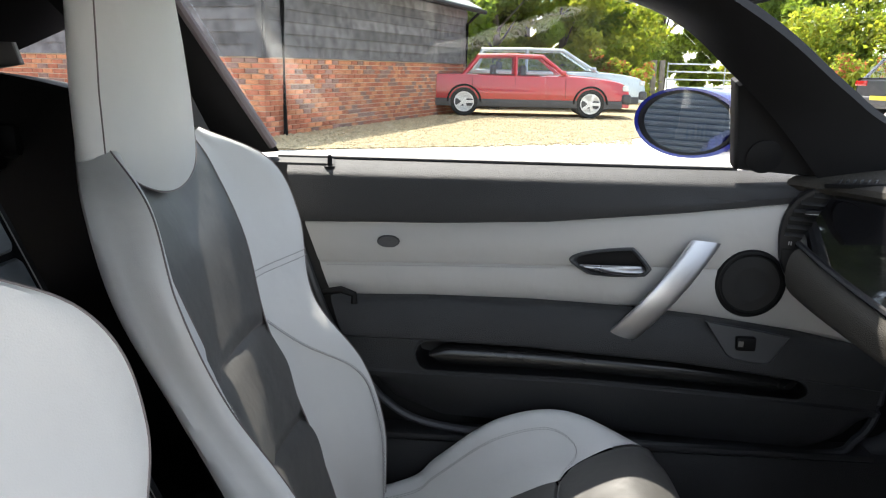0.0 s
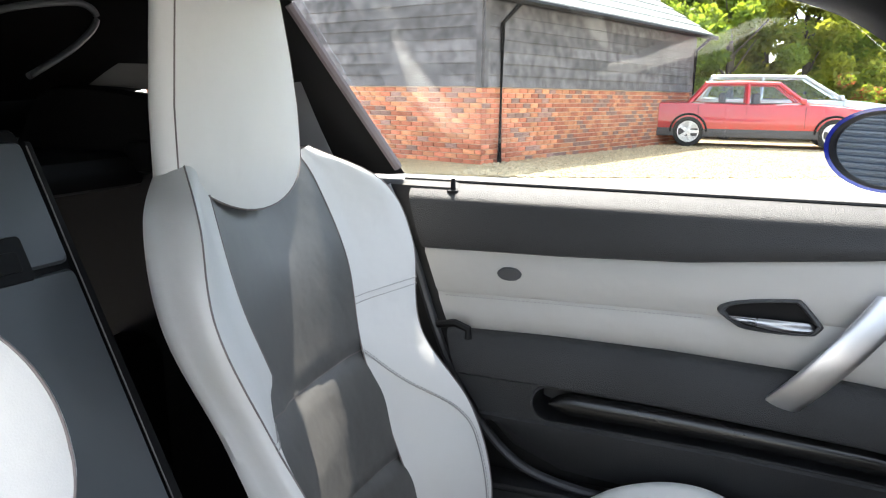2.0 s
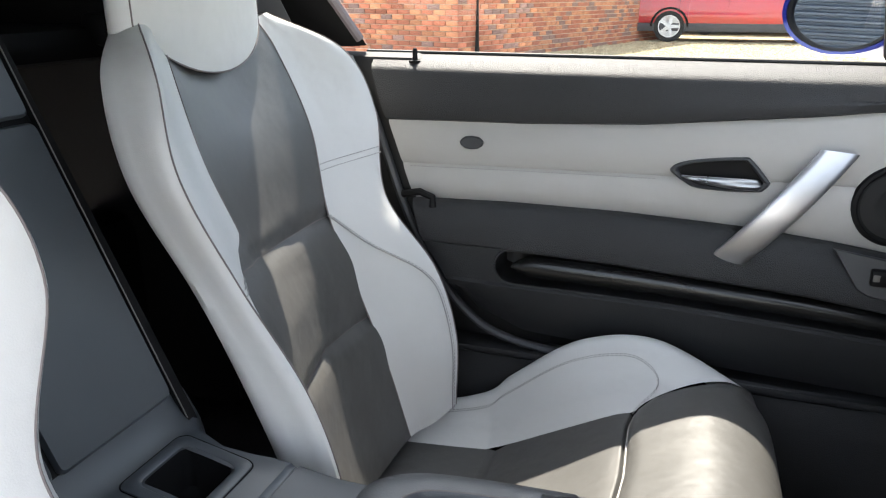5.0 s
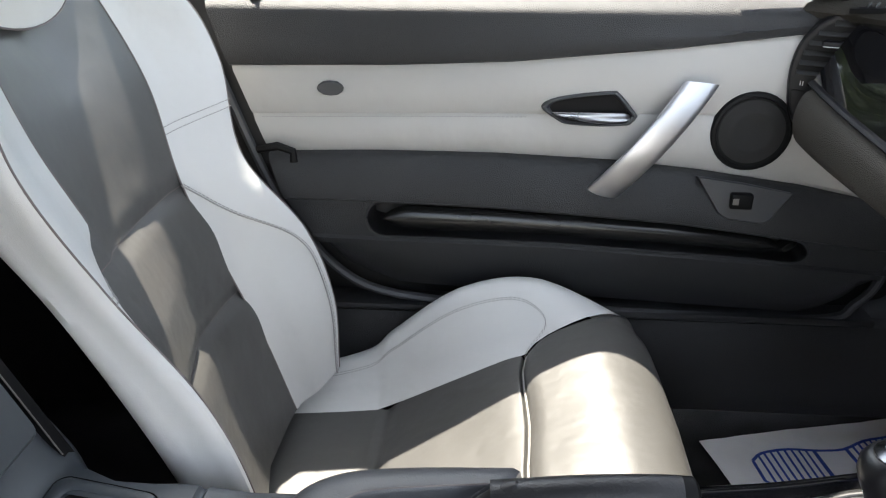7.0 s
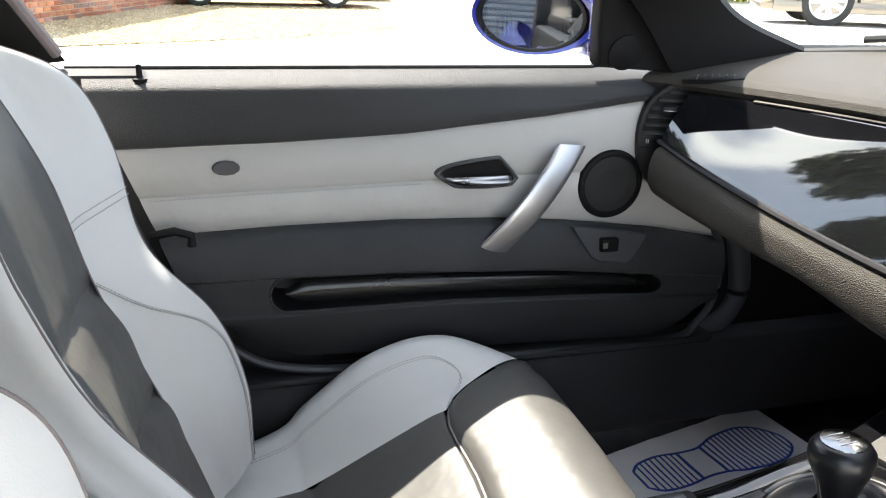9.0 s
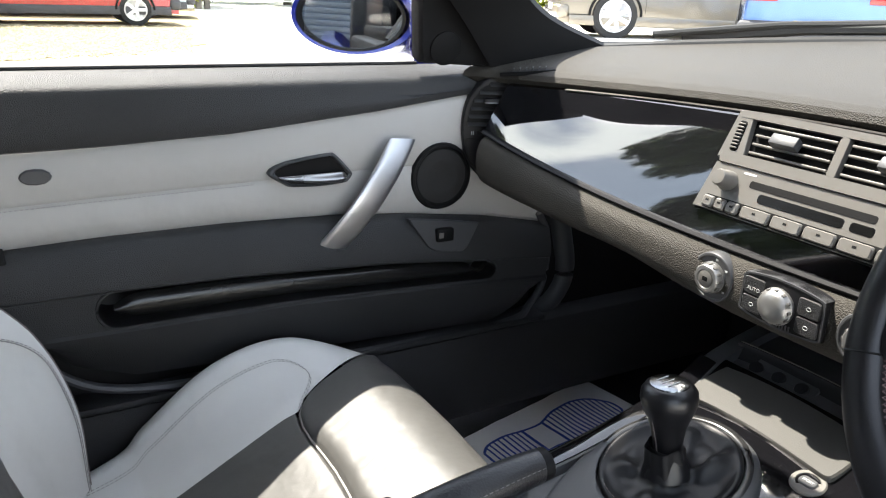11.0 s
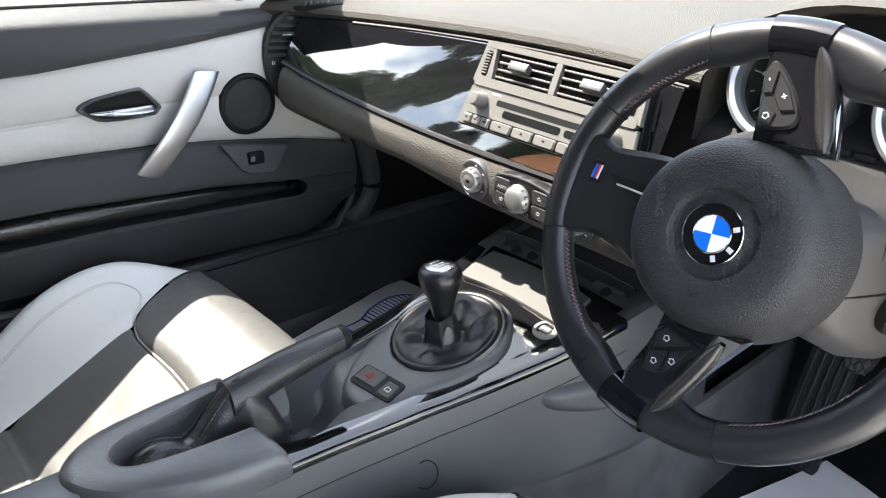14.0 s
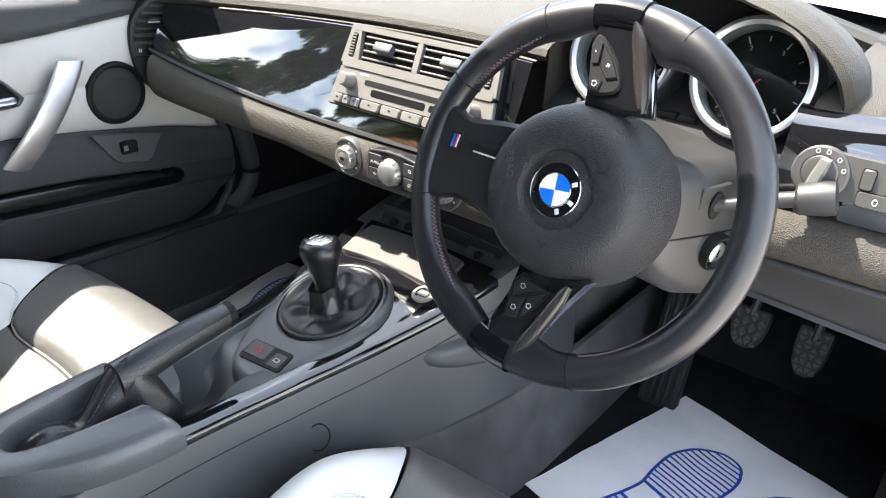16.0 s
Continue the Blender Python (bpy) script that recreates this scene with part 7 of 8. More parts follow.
# roof: a plane up from the side wall's eave
OUTS = Vector((DS.y, -DS.x, 0))
OUTG = Vector((-DG.y, DG.x, 0))
bm = bmesh.new()
n_r = 14
rows = []
for i in range(n_r + 1):
    base = BC + OUTS * .30 + DG * (i * .33) - DS * .0
    z = EAVE + .0 + i * .33 * .62
    for dz in ((0, .035) if i < n_r else (0,)):
        rows.append([((base + DS * s).x, (base + DS * s).y, z + dz) for s in np.linspace(-.25, LS_ + .25, 20)])
grid(bm, rows)
part("roof", bm, M_SLATE, barn, "grey tiled roof", smooth=False)
bm = bmesh.new()
tube(bm, [BC + OUTS * .36 + DS * s + Vector((0, 0, EAVE - .05)) for s in np.linspace(-.25, LS_ + .3, 6)], .055, 8)
part("gutter", bm, M_SHELL, barn, "black gutter")
bm = bmesh.new()
p0 = BC + DS * .42 + OUTS * .05
tube(bm, [p0 + Vector((0, 0, 0)), p0 + Vector((0, 0, EAVE - .35)), p0 + OUTS * .30 + Vector((0, 0, EAVE - .08))], .036, 10)
part("downpipe", bm, M_SHELL, barn, "black downpipe")
bm = bmesh.new()
p1 = BC + DS * (LS_ - .1) + OUTS * .05
tube(bm, [p1, p1 + Vector((0, 0, EAVE - .35)), p1 + OUTS * .30 + Vector((0, 0, EAVE - .08))], .036, 10)
part("downpipe", bm, M_SHELL, barn, "black downpipe")
# gable triangle
bm = bmesh.new()
gp_ = [BC + DG * 0, BC + DG * LG_, BC + DG * (LG_ / 2)]
zs = [EAVE, EAVE, EAVE + LG_ / 2 * .62]
f1 = [bm.verts.new((p.x + OUTG.x * -.03, p.y + OUTG.y * -.03, z)) for p, z in zip(gp_, zs)]
f2 = [bm.verts.new((p.x + OUTG.x * -.2, p.y + OUTG.y * -.2, z)) for p, z in zip(gp_, zs)]
bm.faces.new(f1)
bm.faces.new(f2[::-1])
for j in range(3):
    bm.faces.new([f1[j], f2[j], f2[(j + 1) % 3], f1[(j + 1) % 3]])
part("gable_wall", bm, M_BOARD, barn, smooth=False)


def piece_mesh(name, l, h, d, m, bevel=.004):
    bm = bmesh.new()
    box(bm, (0, 0, 0), (l, d, h), bevel, seg=1)
    me = bpy.data.meshes.new(name)
    bm.to_mesh(me)
    bm.free()
    me.materials.append(m)
    return me


def along(d, out, s, z, off):
    p = BC + d * s + out * off
    return Matrix(((d.x, -out.x, 0, p.x), (d.y, -out.y, 0, p.y), (0, 0, 1, z), (0, 0, 0, 1)))


def lay(me, name, parent, m):
    o = new(name, me)
    o.parent = parent
    o.matrix_world = m
    return o


rng = random.Random(3)
full = [piece_mesh("brick", .215, .065, .10, m) for m in M_BRICKS]
half = [piece_mesh("brick", .1025, .065, .10, m) for m in M_BRICKS]
pick = lambda ms: ms[rng.choices((0, 1, 2), (5, 4, 2))[0]]
far_v = {0: ([], []), 1: ([], []), 2: ([], [])}


def far_brick(k, d, out, s, z, l):
    vs_, fs_ = far_v[k]
    b = len(vs_)
    for ds, dz, do in ((-l / 2, -.0325, 0), (l / 2, -.0325, 0), (l / 2, .0325, 0), (-l / 2, .0325, 0), (-l / 2 + .004, -.0285, .008), (l / 2 - .004, -.0285, .008), (l / 2 - .004, .0285, .008), (-l / 2 + .004, .0285, .008)):
        p = BC + d * (s + ds) + out * (-.010 + do)
        vs_.append((p.x, p.y, z + dz))
    fs_ += [(b + 4, b + 5, b + 6, b + 7), (b, b + 1, b + 5, b + 4), (b + 1, b + 2, b + 6, b + 5), (b + 2, b + 3, b + 7, b + 6), (b + 3, b, b + 4, b + 7)]


near_count = 0
for d, out, l, w in ((DS, OUTS, LS_, w1), (DG, OUTG, LG_, w2)):
    cnt = 0
    for c in range(15):
        z = .045 + c * .0755
        s = .0 if c % 2 else -.0
        s = .11 if c % 2 else .055
        if c % 2 == 0:
            hl = True
        else:
            hl = False
        while s < l:
            ln = .1025 if hl else .215
            if s < (2.9 if d is DG else 2.2) and cnt < 290:
                cnt += 1
                lay(pick(half if hl else full), "brick", w, along(d, out, s, z, -.05 + rng.uniform(-.002, .003)))
            else:
                far_brick(rng.choices((0, 1, 2), (5, 4, 2))[0], d, out, s, z, ln)
            s += ln / 2 + .0105 + (.1025 if (not hl) and rng.random() < .0 else (.215 / 2))
            hl = False
for k, (vs_, fs_) in far_v.items():
    me = bpy.data.meshes.new("brickwork")
    me.from_pydata(vs_, [], fs_)
    me.materials.append(M_BRICKS[k])
    o = tagged(new("brickwork", me), kind="stuff")
    o.parent = w1 if k % 2 else w2
# boards: each one a lapped plank
for d, out, l, n_b in ((DS, OUTS, LS_, 7), (DG, OUTG, LG_, 8)):
    for c in range(n_b):
        z = PL + .085 + c * .172
        s = 0.0
        while s < l:
            ln = min(rng.uniform(2.2, 4.2), l - s)
            bm = bmesh.new()
            prof_ = [(-.03, .10), (.0, .095), (.022, -.085), (.022, -.092), (-.03, -.092)]
            seg_n = 6
            rows = []
            for k in range(seg_n + 1):
                ss = s + ln * k / seg_n
                wob = .004 * noise.noise(Vector((ss * 1.7, c * 3.1, 0)))
                rows.append([BC + d * ss + out * (a + .004) + Vector((0, 0, z + b + wob)) for a, b in prof_])
            grid(bm, rows, close_v=True)
            part("board", bm, M_BOARD, barn, smooth=False)
            s += ln + .004
bm = bmesh.new()
for d, out in ((DS, OUTS), (DG, OUTG)):
    p = BC + d * .05 + out * .012
    box(bm, (0, 0, 0), (.10, .05, EAVE - PL + .1), .004, Matrix(((d.x, -out.x, 0, p.x), (d.y, -out.y, 0, p.y), (0, 0, 1, (EAVE + PL) / 2 + .03), (0, 0, 0, 1))))
part("corner_board", bm, M_BOARD, barn, smooth=False)


# ---- parked cars, built from side profiles ----
M_TYRE = mat("tyre_rubber", (.02, .02, .02), .85, bump=.3, scale=40)
M_ALLOY = mat("alloy_wheel", (.72, .72, .72), .35, metal=.25, vary=.05)
M_TRIM = mat("grey_bumper_plastic", (.06, .06, .065), .6, vary=.15)
M_LAMP = mat("lamp_lens", (.55, .56, .55), .12, vary=.1, coat=1)
M_TAIL = mat("red_tail_lens", (.35, .01, .01), .2, coat=1)
M_PLATE = mat("plate_yellow", (.6, .45, .05), .5)


def car(label, paint, m, L, H, W, hoodz, beltz, roof, wheels, wr, spokes=5, bars=True, hood0=0, lower=None):
    """Profile car: x from 0 (tail) to L (nose); roof = (x at rear deck, rear roof, front roof, screen foot)."""
    c = thing("parked_car", label, "car", "parked cars")
    c.matrix_world = m
    x0, x1, x2, x3 = roof
    side = spline([(0, .42), (.02, beltz - .12), (.06, beltz - .01), (x0, beltz + .02), (L * .5, beltz), (x3, hoodz + .05), (L - .35, hoodz - .04), (L - .08, hoodz - .16), (L, .50), (L - .02, .30)], 4)
    bm = bmesh.new()
    rows = []
    bott = .24
    for p in side:
        x, z = float(p[0]), float(p[1])
        tap = 1 - .10 * (abs(x - L / 2) / (L / 2)) ** 4
        yy = W / 2 * tap
        rows.append([(x, -yy * .97, bott), (x, -yy, min(z, .45)), (x, -yy * 1.0, (min(z, .45) + z) / 2 if z > .45 else z), (x, -yy * .965, z - .02 if z > .5 else z), (x, -yy * .90, z), (x, 0, z + .02), (x, yy * .90, z), (x, yy * .965, z - .02 if z > .5 else z), (x, yy, (min(z, .45) + z) / 2 if z > .45 else z), (x, yy, min(z, .45)), (x, yy * .97, bott)])
    vs = grid(bm, rows)
    for k in (0, -1):
        try:
            bm.faces.new(vs[k] if k else vs[k][::-1])
        except ValueError:
            pass
    part("body", bm, paint, c)
    bm = bmesh.new()
    rf = [(x0, beltz), (x1, H - .03), ((x1 + x2) / 2, H), (x2, H - .03), (x3, hoodz + .03)]
    rows = []
    for i, (x, z) in enumerate(rf):
        ww = W / 2 * (.90 if i in (0, 4) else .74)
        rows.append([(x, -ww, z - .03), (x, -ww * .93, z), (x, 0, z + .015), (x, ww * .93, z), (x, ww, z - .03)])
    grid(bm, [spline(r, 2) for r in rows][1:4])
    part("roof", bm, paint, c)
    bm = bmesh.new()
    g = [spline(r, 2) for r in rows]
    grid(bm, g[:2])
    part("rear_screen", bm, M_GLASS, c, "clear rear screen")
    bm = bmesh.new()
    grid(bm, g[3:])
    part("windscreen", bm, M_GLASS, c, "clear windscreen")
    for xs0 in (x0 + .75, (x2 + x3) / 2 - .75):
        for sg in (-1, 1):
            bm = bmesh.new()
            box(bm, (xs0, sg * W * .2, beltz + .05), (.14, W * .27, .34), .05)
            part("seat_back", bm, M_TRIM, c, "dark seat back")
    bm = bmesh.new()
    box(bm, ((x0 + x3) / 2 + .05, 0, beltz + .005), (x3 - x0 - .35, W * .78, .03), .01)
    part("cabin_floor", bm, M_TRIM, c)
    for sg in (-1, 1):
        wt, wb = W / 2 * .742, W / 2 * .905
        up = H - .07
        quad = lambda xa, za, xb, zb, xc, zc_, xd, zd: [(x, sg * (wb + (wt - wb) * (z - beltz) / (up - beltz)), z) for x, z in ((xa, za), (xb, zb), (xc, zc_), (xd, zd))]
        mid = (x1 + x2) / 2 + .12
        lean = lambda x, z: (x, sg * (wb + (wt - wb) * (z - beltz) / (up - beltz)), z)
        for nm_, pts in (('rear_post', [(x0 + .08, beltz - .02), (x1 + .03, up)]), ('centre_post', [(mid, beltz - .02), (mid, up)]), ('front_post', [(x3 - .12, beltz - .02), (x2 - .02, up)]), ('roof_edge', [(x1, up), ((x1 + x2) / 2, up + .015), (x2, up)])):
            bm = bmesh.new()
            tube(bm, [lean(*p) for p in pts], .045, 6)
            part(nm_, bm, paint, c)
        for a, b in ((0, 0), (1, 1)):
            bm = bmesh.new()
            if a == 0:
                ring = [(x0 + .22, beltz + .03), (x1 + .10, up - .03), (mid - .05, up - .02), (mid - .05, beltz + .03)]
            else:
                ring = [(mid + .05, beltz + .03), (mid + .05, up - .02), (x2 - .05, up - .03), (x3 - .28, beltz + .03)]
            vs_ = [bm.verts.new((x, sg * ((wb + (wt - wb) * (z - beltz) / (up - beltz)) + .004), z)) for x, z in ring]
            bm.faces.new(vs_)
            part("side_window", bm, M_GLASS, c, "clear side window", smooth=False)
        for xx in (x0 + .30, mid, x3 - .15):
            bm = bmesh.new()
            box(bm, (xx, sg * (W / 2 * .992), (beltz + .40) / 2), (.008, .012, beltz - .48), .002)
            part("door_gap", bm, M_SHELL, c)
        bm = bmesh.new()
        box(bm, (L / 2, sg * (W / 2 * .985), .30), (L * .93, .03, .17 if bars else .10), .02)
        part("sill_trim", bm, lower or M_TRIM, c, "grey lower trim")
        bm = bmesh.new()
        box(bm, (x3 - .22, sg * (W / 2 + .06), beltz + .07), (.12, .14, .10), .03)
        part("door_mirror", bm, paint, c)
        bm = bmesh.new()
        box(bm, (L - .10, sg * (W / 2 - .22), hoodz - .20), (.14, .34, .12), .03)
        part("headlamp", bm, M_LAMP, c, "clear headlamp")
        bm = bmesh.new()
        box(bm, (.03, sg * (W / 2 - .22), beltz - .12), (.08, .38, .14), .02)
        part("tail_lamp", bm, M_TAIL, c, "red tail lamp")
    for xx in (.05, L - .07):
        bm = bmesh.new()
        box(bm, (xx, 0, .43), (.22, W * .97, .22), .06, seg=3)
        part("bumper", bm, lower or M_TRIM, c, "grey bumper")
    for xx in (.005, L + .03):
        bm = bmesh.new()
        box(bm, (xx - (.07 if xx < 1 else -.01), 0, .50), (.01, .52, .11), .002)
        part("number_plate", bm, M_PLATE if xx < 1 else M_WHITEP, c, "blank plate")
    for wx in wheels:
        for sg in (-1, 1):
            wm = Matrix.Translation((wx, sg * (W / 2 - .09), wr)) @ pose(0, 0, 0, 90 if sg < 0 else -90, 0, 0)
            bm = bmesh.new()
            revolve(bm, [(wr * .66, -.09), (wr * .95, -.10), (wr, -.07), (wr, .07), (wr * .95, .098), (wr * .70, .098), (wr * .68, .08)], wm, 32)
            ty = part("wheel", bm, M_TYRE, c, "road wheel with black tyre")
            bm = bmesh.new()
            revolve(bm, [(wr * .70, .07), (wr * .70, .10), (wr * .64, .10), (wr * .62, .07), (wr * .60, .02), (0, .02)], wm, 32)
            part("rim", bm, M_TRIM, ty)
            bm = bmesh.new()
            revolve(bm, [(wr * .71, .085), (wr * .70, .103), (wr * .64, .103), (wr * .63, .085)], wm, 32)
            part("rim_lip", bm, M_ALLOY, ty, "alloy rim lip")
            for k in range(spokes):
                a = 2 * math.pi * k / spokes
                bm = bmesh.new()
                slab(bm, [(0, -.035), (wr * .65, -wr * .10), (wr * .65, wr * .10), (0, .035)], .03, wm @ pose(0, 0, .098, 0, 0, math.degrees(a)), .006)
                part("spoke", bm, M_ALLOY, ty, "alloy spoke")
            bm = bmesh.new()
            revolve(bm, [(wr * .17, .06), (wr * .16, .107), (0, .109)], wm, 20)
            part("hub_cap", bm, M_ALLOY, ty)
            bm = bmesh.new()
            arch = [(wx + (wr + .05) * math.cos(a), sg * (W / 2 + .002), wr + (wr + .05) * math.sin(a)) for a in np.linspace(0, math.pi, 15)]
            tube(bm, arch, .022, 6)
            part("wheel_arch", bm, M_SHELL, c)
    return c


M_REDPAINT = mat("red_car_paint", (.42, .012, .02), .3, vary=.1, coat=1)
M_SILVPAINT = mat("silver_blue_paint", (.42, .47, .50), .3, metal=.5, vary=.06, coat=1)
M_CHAMP = mat("pale_champagne_paint", (.24, .21, .16), .3, metal=.4, vary=.06, coat=1)
M_LBLUE = mat("light_blue_paint", (.16, .28, .55), .3, metal=.3, vary=.06, coat=1)
M_GREYP = mat("dark_grey_paint", (.10, .10, .11), .3, metal=.4, vary=.08, coat=1)
car("old red saloon car with silver five-spoke wheels on gravel", M_REDPAINT, pose(-1.70, 18.0, .02, 0, 0, 1), 4.72, 1.38, 1.66, .86, .90, (.95, 1.35, 2.80, 3.45), (1.07, 3.86), .315)
car("silver estate car parked behind the red saloon", M_SILVPAINT, pose(-.85, 21.4, .02, 0, 0, -2), 4.85, 1.60, 1.75, .94, 1.0, (.25, .55, 2.7, 3.7), (.95, 3.75), .31)
car("pale champagne off-road car with dark alloy wheels in the yard", M_CHAMP, pose(12.67, 9.43, .27, 0, 0, 150), 4.80, 1.70, 1.93, 1.10, 1.12, (.2, .6, 2.7, 3.5), (.95, 3.85), .385, 7, lower=M_CHAMP)
car("dark grey hatchback parked by the hedge", M_GREYP, pose(9.9, 20.5, .02, 0, 0, 20), 4.2, 1.55, 1.78, .95, .98, (.15, .6, 2.5, 3.2), (.8, 3.4), .32)
car("light blue car with a red stripe and yellow plate", M_LBLUE, pose(7.5, 5.75, .26, 0, 0, 37), 4.2, 1.42, 1.70, .92, .93, (.15, .8, 2.3, 3.0), (.8, 3.3), .31)

# gate with posts
gate = thing("field_gate", "galvanised five-bar metal gate between wooden posts", "gate")
M_GALV = mat("galvanised_steel", (.5, .51, .5), .45, metal=.7, vary=.12)
M_POST = mat("weathered_post", (.20, .17, .14), .9, bump=.5, scale=20, vary=.3)
for x, y in ((5.45, 27), (5.75, 27.1), (10.2, 27.3)):
    bm = bmesh.new()
    box(bm, (x, y, .72), (.18, .18, 1.46), .02)
    part("post", bm, M_POST, gate, "weathered wooden post")
for k in range(5):
    bm = bmesh.new()
    tube(bm, [(5.95, 27.1, .30 + k * .26), (10.1, 27.3, .30 + k * .26)], .025, 8)
    part("bar", bm, M_GALV, gate)
for x in (5.95, 7.9, 10.05):
    bm = bmesh.new()
    tube(bm, [(x, 27.1 + (x - 5.95) * .048, .2), (x, 27.1 + (x - 5.95) * .048, 1.40)], .025, 8)
    part("upright", bm, M_GALV, gate)


# trees and hedge of small leaves
def leaf_mat(name, c):
    m = mat(name, c, .6, vary=.45, vscale=1.3)
    n, l = m.node_tree.nodes, m.node_tree.links
    b = n["Principled BSDF"]
    b.inputs["Transmission Weight"].default_value = 0.0
    tr = n.new("ShaderNodeBsdfTranslucent")
    tr.inputs[0].default_value = (min(.5, c[0] * 2.4), min(.5, c[1] * 2.1), c[2] * .9, 1)
    mx = n.new("ShaderNodeMixShader")
    mx.inputs[0].default_value = .6
    l.new(b.outputs[0], mx.inputs[1])
    l.new(tr.outputs[0], mx.inputs[2])
    l.new(mx.outputs[0], n["Material Output"].inputs[0])
    return m


LEAVES = [leaf_mat("green_leaves", (.17, .235, .045)), leaf_mat("yellow_green_leaves", (.25, .28, .05)), leaf_mat("dark_leaves", (.13, .195, .045))]
# Leaf colour darkened to give the backlit silhouette reflected in the fascia.
M_SHADYLEAF = mat("backlit_dark_leaves", (.035, .055, .014), .6, vary=.4, vscale=1.3)
M_REDLEAF = leaf_mat("red_leaves", (.42, .09, .06))
M_BARK = mat("bark", (.10, .08, .06), .95, bump=.8, scale=18, vary=.3)


def leaf_cloud(clumps, n, size, rs):
    r = np.random.RandomState(rs)
    idx = r.randint(0, len(clumps), n)
    c = np.array([q[0] for q in clumps])[idx]
    rad = np.array([q[1] for q in clumps])[idx]
    d = r.normal(size=(n, 3))
    d /= np.linalg.norm(d, axis=1)[:, None]
    p = c + d * (rad * (.55 + .5 * r.rand(n)))[:, None] * np.array([1, 1, .8])
    u = r.normal(size=(n, 3))
    u /= np.linalg.norm(u, axis=1)[:, None]
    v = np.cross(u, r.normal(size=(n, 3)))
    v /= np.linalg.norm(v, axis=1)[:, None]
    s = size * (.6 + .8 * r.rand(n))[:, None]
    q = np.stack([p - u * s, p - v * s * .5, p + u * s, p + v * s * .5], 1).reshape(-1, 3)
    me = bpy.data.meshes.new("crown")
    me.from_pydata(q.tolist(), [], [(4 * i, 4 * i + 1, 4 * i + 2, 4 * i + 3) for i in range(n)])
    return me


def tree(x, y, h, w, m, rs, n=22000, label="leafy green tree behind the yard"):
    t = thing("tree", label, "tree", "trees behind the yard")
    r = random.Random(rs)
    bm = bmesh.new()
    tube(bm, [(x, y, -.05), (x + .1, y, h * .3), (x - .05, y + .1, h * .6), (x + .05, y, h * .9)], .16, 8, taper=[1.2, .9, .6, .2])
    for k in range(6):
        a = r.uniform(0, 6.28)
        z = h * r.uniform(.25, .6)
        tube(bm, [(x, y, z), (x + math.cos(a) * w * .25, y + math.sin(a) * w * .25, z + h * .12), (x + math.cos(a) * w * .45, y + math.sin(a) * w * .45, z + h * .22)], .05, 6, taper=[1, .7, .3])
    part("trunk", bm, M_BARK, t)
    cl = []
    for _ in range(46):
        a, q = r.uniform(0, 6.28), r.random() ** .5
        z = r.uniform(.12, 1.0)
        k = math.sin(math.pi * min(1, .25 + z * .72)) * w
        cl.append(((x + math.cos(a) * q * k, y + math.sin(a) * q * k, h * z), r.uniform(.3, .75) * (.5 + w * .18)))
    me = leaf_cloud(cl, n, .11, rs)
    me.materials.append(m)
    o = new("crown", me)
    o.parent = t
    return t


r_ = random.Random(21)
for k, (x, y, h, w) in enumerate([(-9, 27, 7.5, 3.0), (-5.5, 29, 8.0, 3.0), (-2.4, 25.5, 6.2, 2.5), (.0, 27.5, 5.6, 2.5), (2.4, 29, 6.0, 2.6), (4.6, 31, 5.6, 2.6), (7.4, 35, 4.6, 2.6), (1.2, 32, 7.0, 3.0), (-1.6, 31, 7.2, 3.0), (12, 36, 7.4, 3.2), (10.4, 33, 6.8, 3.0), (13.5, 31, 7.4, 3.2), (16.5, 27, 7.0, 3.0), (20, 24, 7.4, 3.2), (23, 18, 6.6, 3.2), (25, 11, 6.6, 3.4)]):
    tree(x, y, h, w, LEAVES[k % 3], 100 + k)
# Trees known from reflections only; their backlit shade is in the leaf colour.
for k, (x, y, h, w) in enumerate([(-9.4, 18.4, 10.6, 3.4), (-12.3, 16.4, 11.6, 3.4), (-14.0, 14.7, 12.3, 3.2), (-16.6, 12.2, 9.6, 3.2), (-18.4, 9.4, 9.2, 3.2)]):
    tree(x, y, h, w, M_SHADYLEAF, 140 + k, 40000, "tall green tree beyond the barn, leaves darkened as if backlit")
hedge = tagged(new("hedge"), "dense green hedge along the yard", "hedge", kind="stuff")
cl = []
for k in range(230):
    x = r_.uniform(-8, 26)
    if 5.6 < x < 10.3:
        continue
    y = 28 + r_.uniform(-.6, 1.8) - max(0, x - 12) * .55
    cl.append(((x, y, r_.uniform(.2, 3.4)), r_.uniform(.5, .8)))
for k, m_ in enumerate(LEAVES[:2]):
    me = leaf_cloud(cl, 26000, .10, 50 + k)
    me.materials.append(m_)
    o = new("hedge_leaves", me)
    o.parent = hedge
for x, y in ((3.6, 25.6), (4.6, 25.9), (11.2, 25.5), (12.4, 25.0)):
    sh = thing("red_shrub", "shrub with red young leaves near the gate", "shrub", "red shrubs")
    cl = [((x + r_.uniform(-.5, .5), y + r_.uniform(-.4, .4), r_.uniform(.5, 1.6)), r_.uniform(.15, .3)) for _ in range(8)]
    for m_, n_, nm in ((M_REDLEAF, 300, "red_leaves"), (LEAVES[0], 700, "green_leaves")):
        me = leaf_cloud(cl, n_, .06, int(x * 10))
        me.materials.append(m_)
        o = new(nm, me)
        o.parent = sh
    bm = bmesh.new()
    tube(bm, [(x, y, 0), (x, y, .8)], .05, 6)
    part("stem", bm, M_BARK, sh)
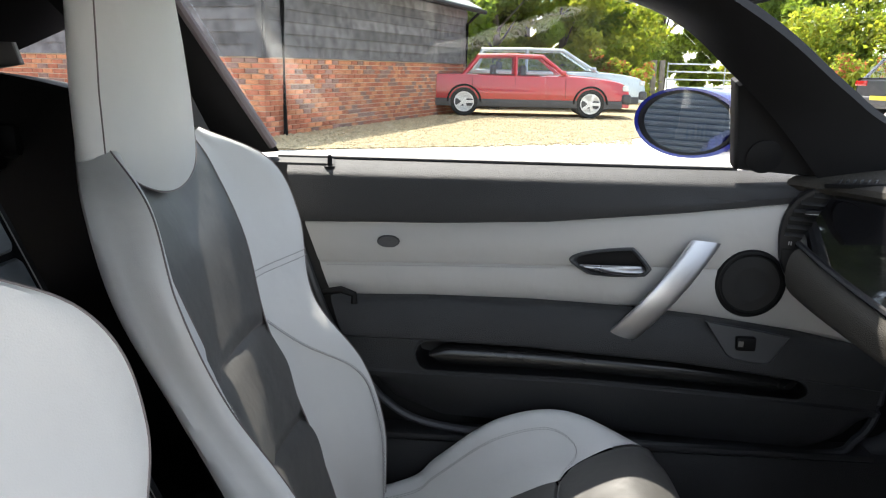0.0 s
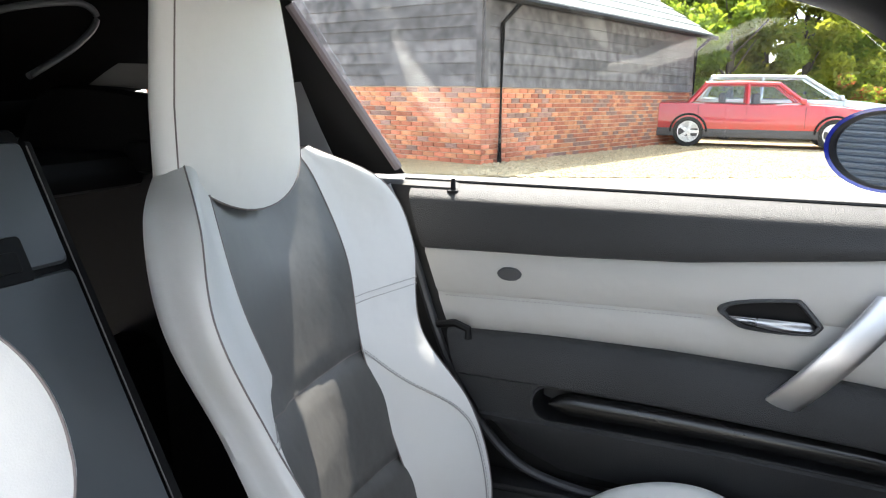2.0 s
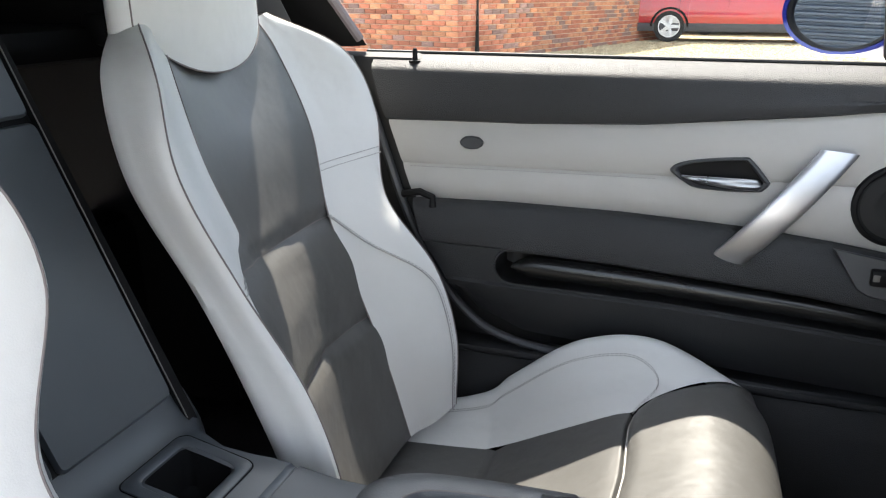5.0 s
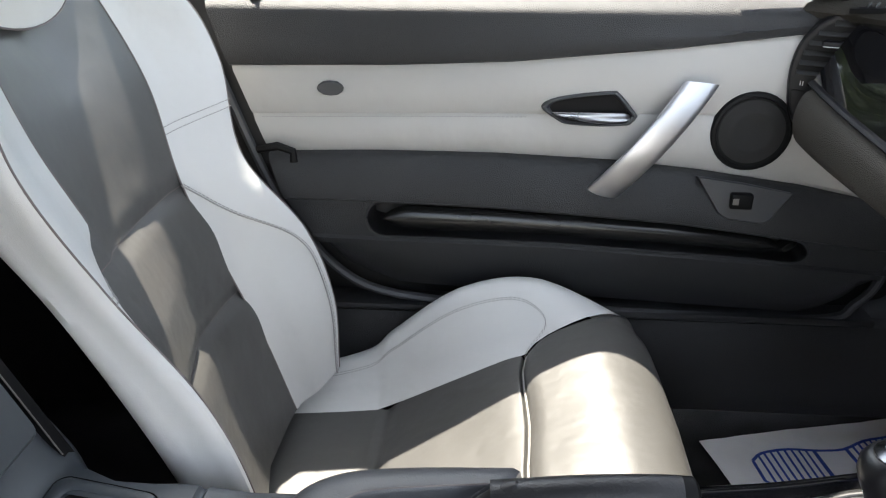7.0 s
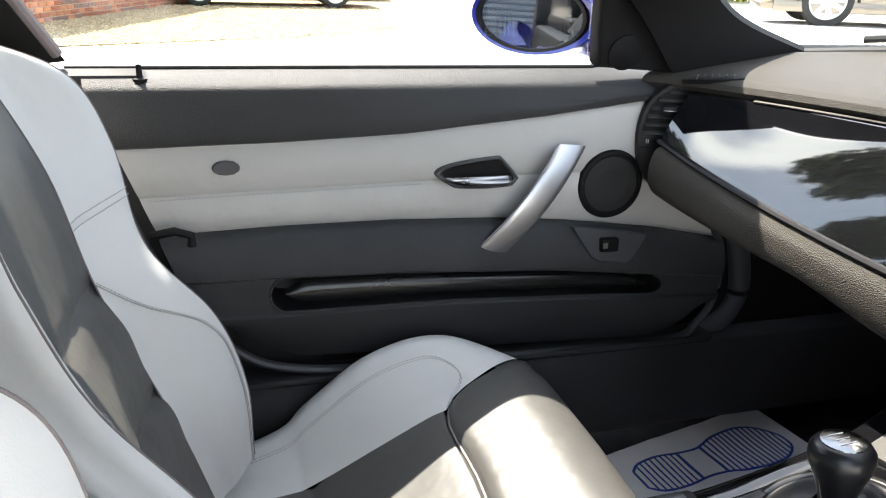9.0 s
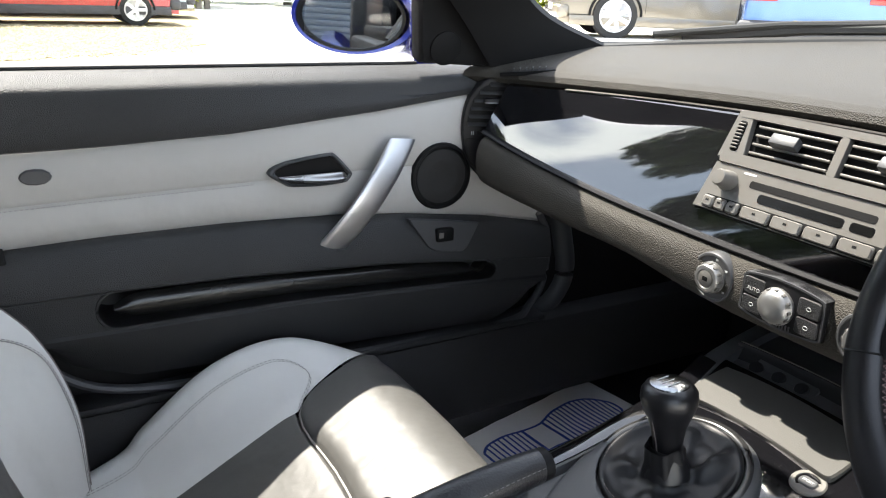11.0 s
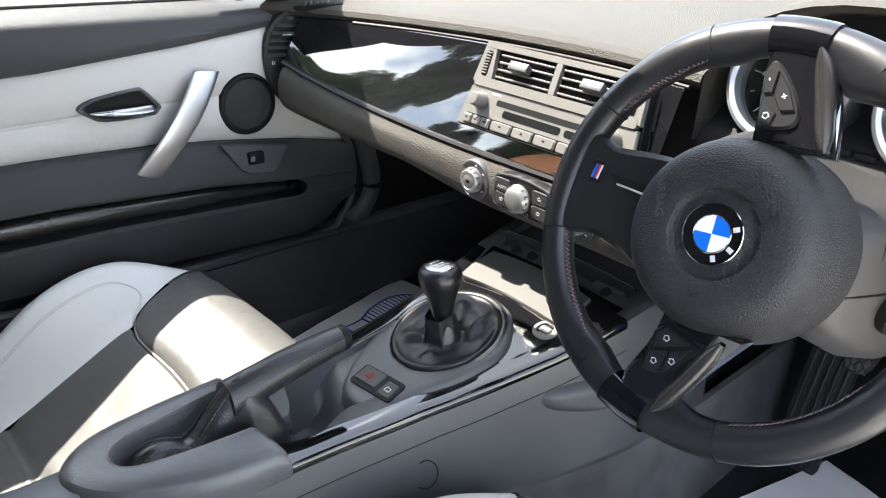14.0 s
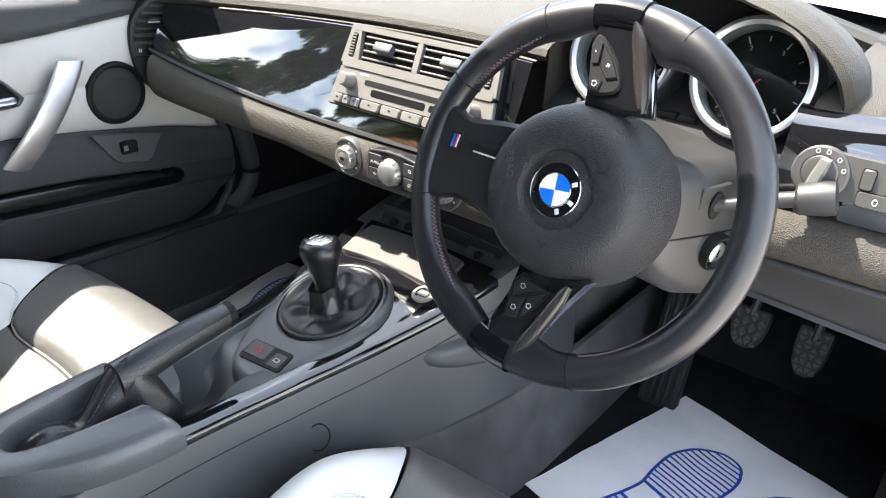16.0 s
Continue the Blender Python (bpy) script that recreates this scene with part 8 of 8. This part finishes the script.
# dark ribbed shutter wall behind the car
shut = tagged(new("shutter_wall"), "dark ribbed metal wall across the yard", "wall", kind="structure")
bm = bmesh.new()
rows = []
for k in range(46):
    z = .0 + k * .065
    for dz, dx_ in ((0, 0), (.006, .030), (.030, .034), (.040, .012), (.044, 0)):
        rows.append([(-7.0 + dx_, y, z + dz) for y in (-3.5, 4.6)])
grid(bm, rows)
part("ribbed_sheet", bm, mat("dark_ribbed_steel", (.040, .055, .080), .5, metal=.0, vary=.15), shut, smooth=False)
bm = bmesh.new()
box(bm, (-7.05, 5.45, 1.5), (.3, 1.7, 3.0), .01)
box(bm, (-7.15, .55, 2.95), (.3, 8.1, .2), .01)
part("brick_pier", bm, M_BRICKS[1], shut, "brick pier beside the shutter", smooth=False)

# ---- door mirror outside ----
dm = thing("door_mirror", "blue oval door mirror with dark surround", "mirror")
MM = basis((.402, 1.60, .972), (.58, -.81, 0), (0, .045, 1))
out = ellipse(1, 1, 36)
bm = bmesh.new()
rows = []
for k, h, sx in ((.90, .010, 0), (.98, .012, .002), (1.0, .004, .004), (1.0, -.03, .014), (.92, -.07, .024), (.70, -.10, .03), (.35, -.115, .034)):
    rows.append([MM @ Vector(((.118 if x < 0 else .132) * k * x + sx, .062 * k * y, h)) for x, y in out])
vs = grid(bm, rows, close_v=True)
bm.faces.new(vs[-1])
part("housing", bm, M_PAINT, dm, "blue painted housing")
bm = bmesh.new()
grid(bm, [[MM @ Vector((.108 * k * x + .004, .056 * k * y, h)) for x, y in out] for k, h in ((1.0, .011), (.93, .009), (.90, .004))], close_v=True)
part("surround", bm, M_SHELL, dm, "black inner surround")
bm = bmesh.new()
slab(bm, [(.100 * x + .004, .051 * y) for x, y in out], .004, MM @ pose(0, 0, .006))
part("mirror_glass", bm, M_MIRROR, dm, "mirror glass", smooth=False)
bm = bmesh.new()
tube(bm, [(.49, 1.60, .93), (.50, 1.55, .92), (.49, 1.49, .915)], .022, 10)
part("arm", bm, M_PAINT, dm)
# wiper at the screen's foot
wp = thing("windscreen_wiper", "black wiper arm resting at the windscreen", "wiper")
bm = bmesh.new()
tube(bm, [(.86, 1.36, .962), (.98, 1.20, .988), (1.08, 1.00, 1.003), (1.12, .80, 1.006)], .006, 8)
part("arm", bm, M_RUBBER, wp)
bm = bmesh.new()
tube(bm, [(.90, 1.33, .958), (1.0, 1.17, .982), (1.09, .95, .998)], .008, 6)
part("blade", bm, M_RUBBER, wp)
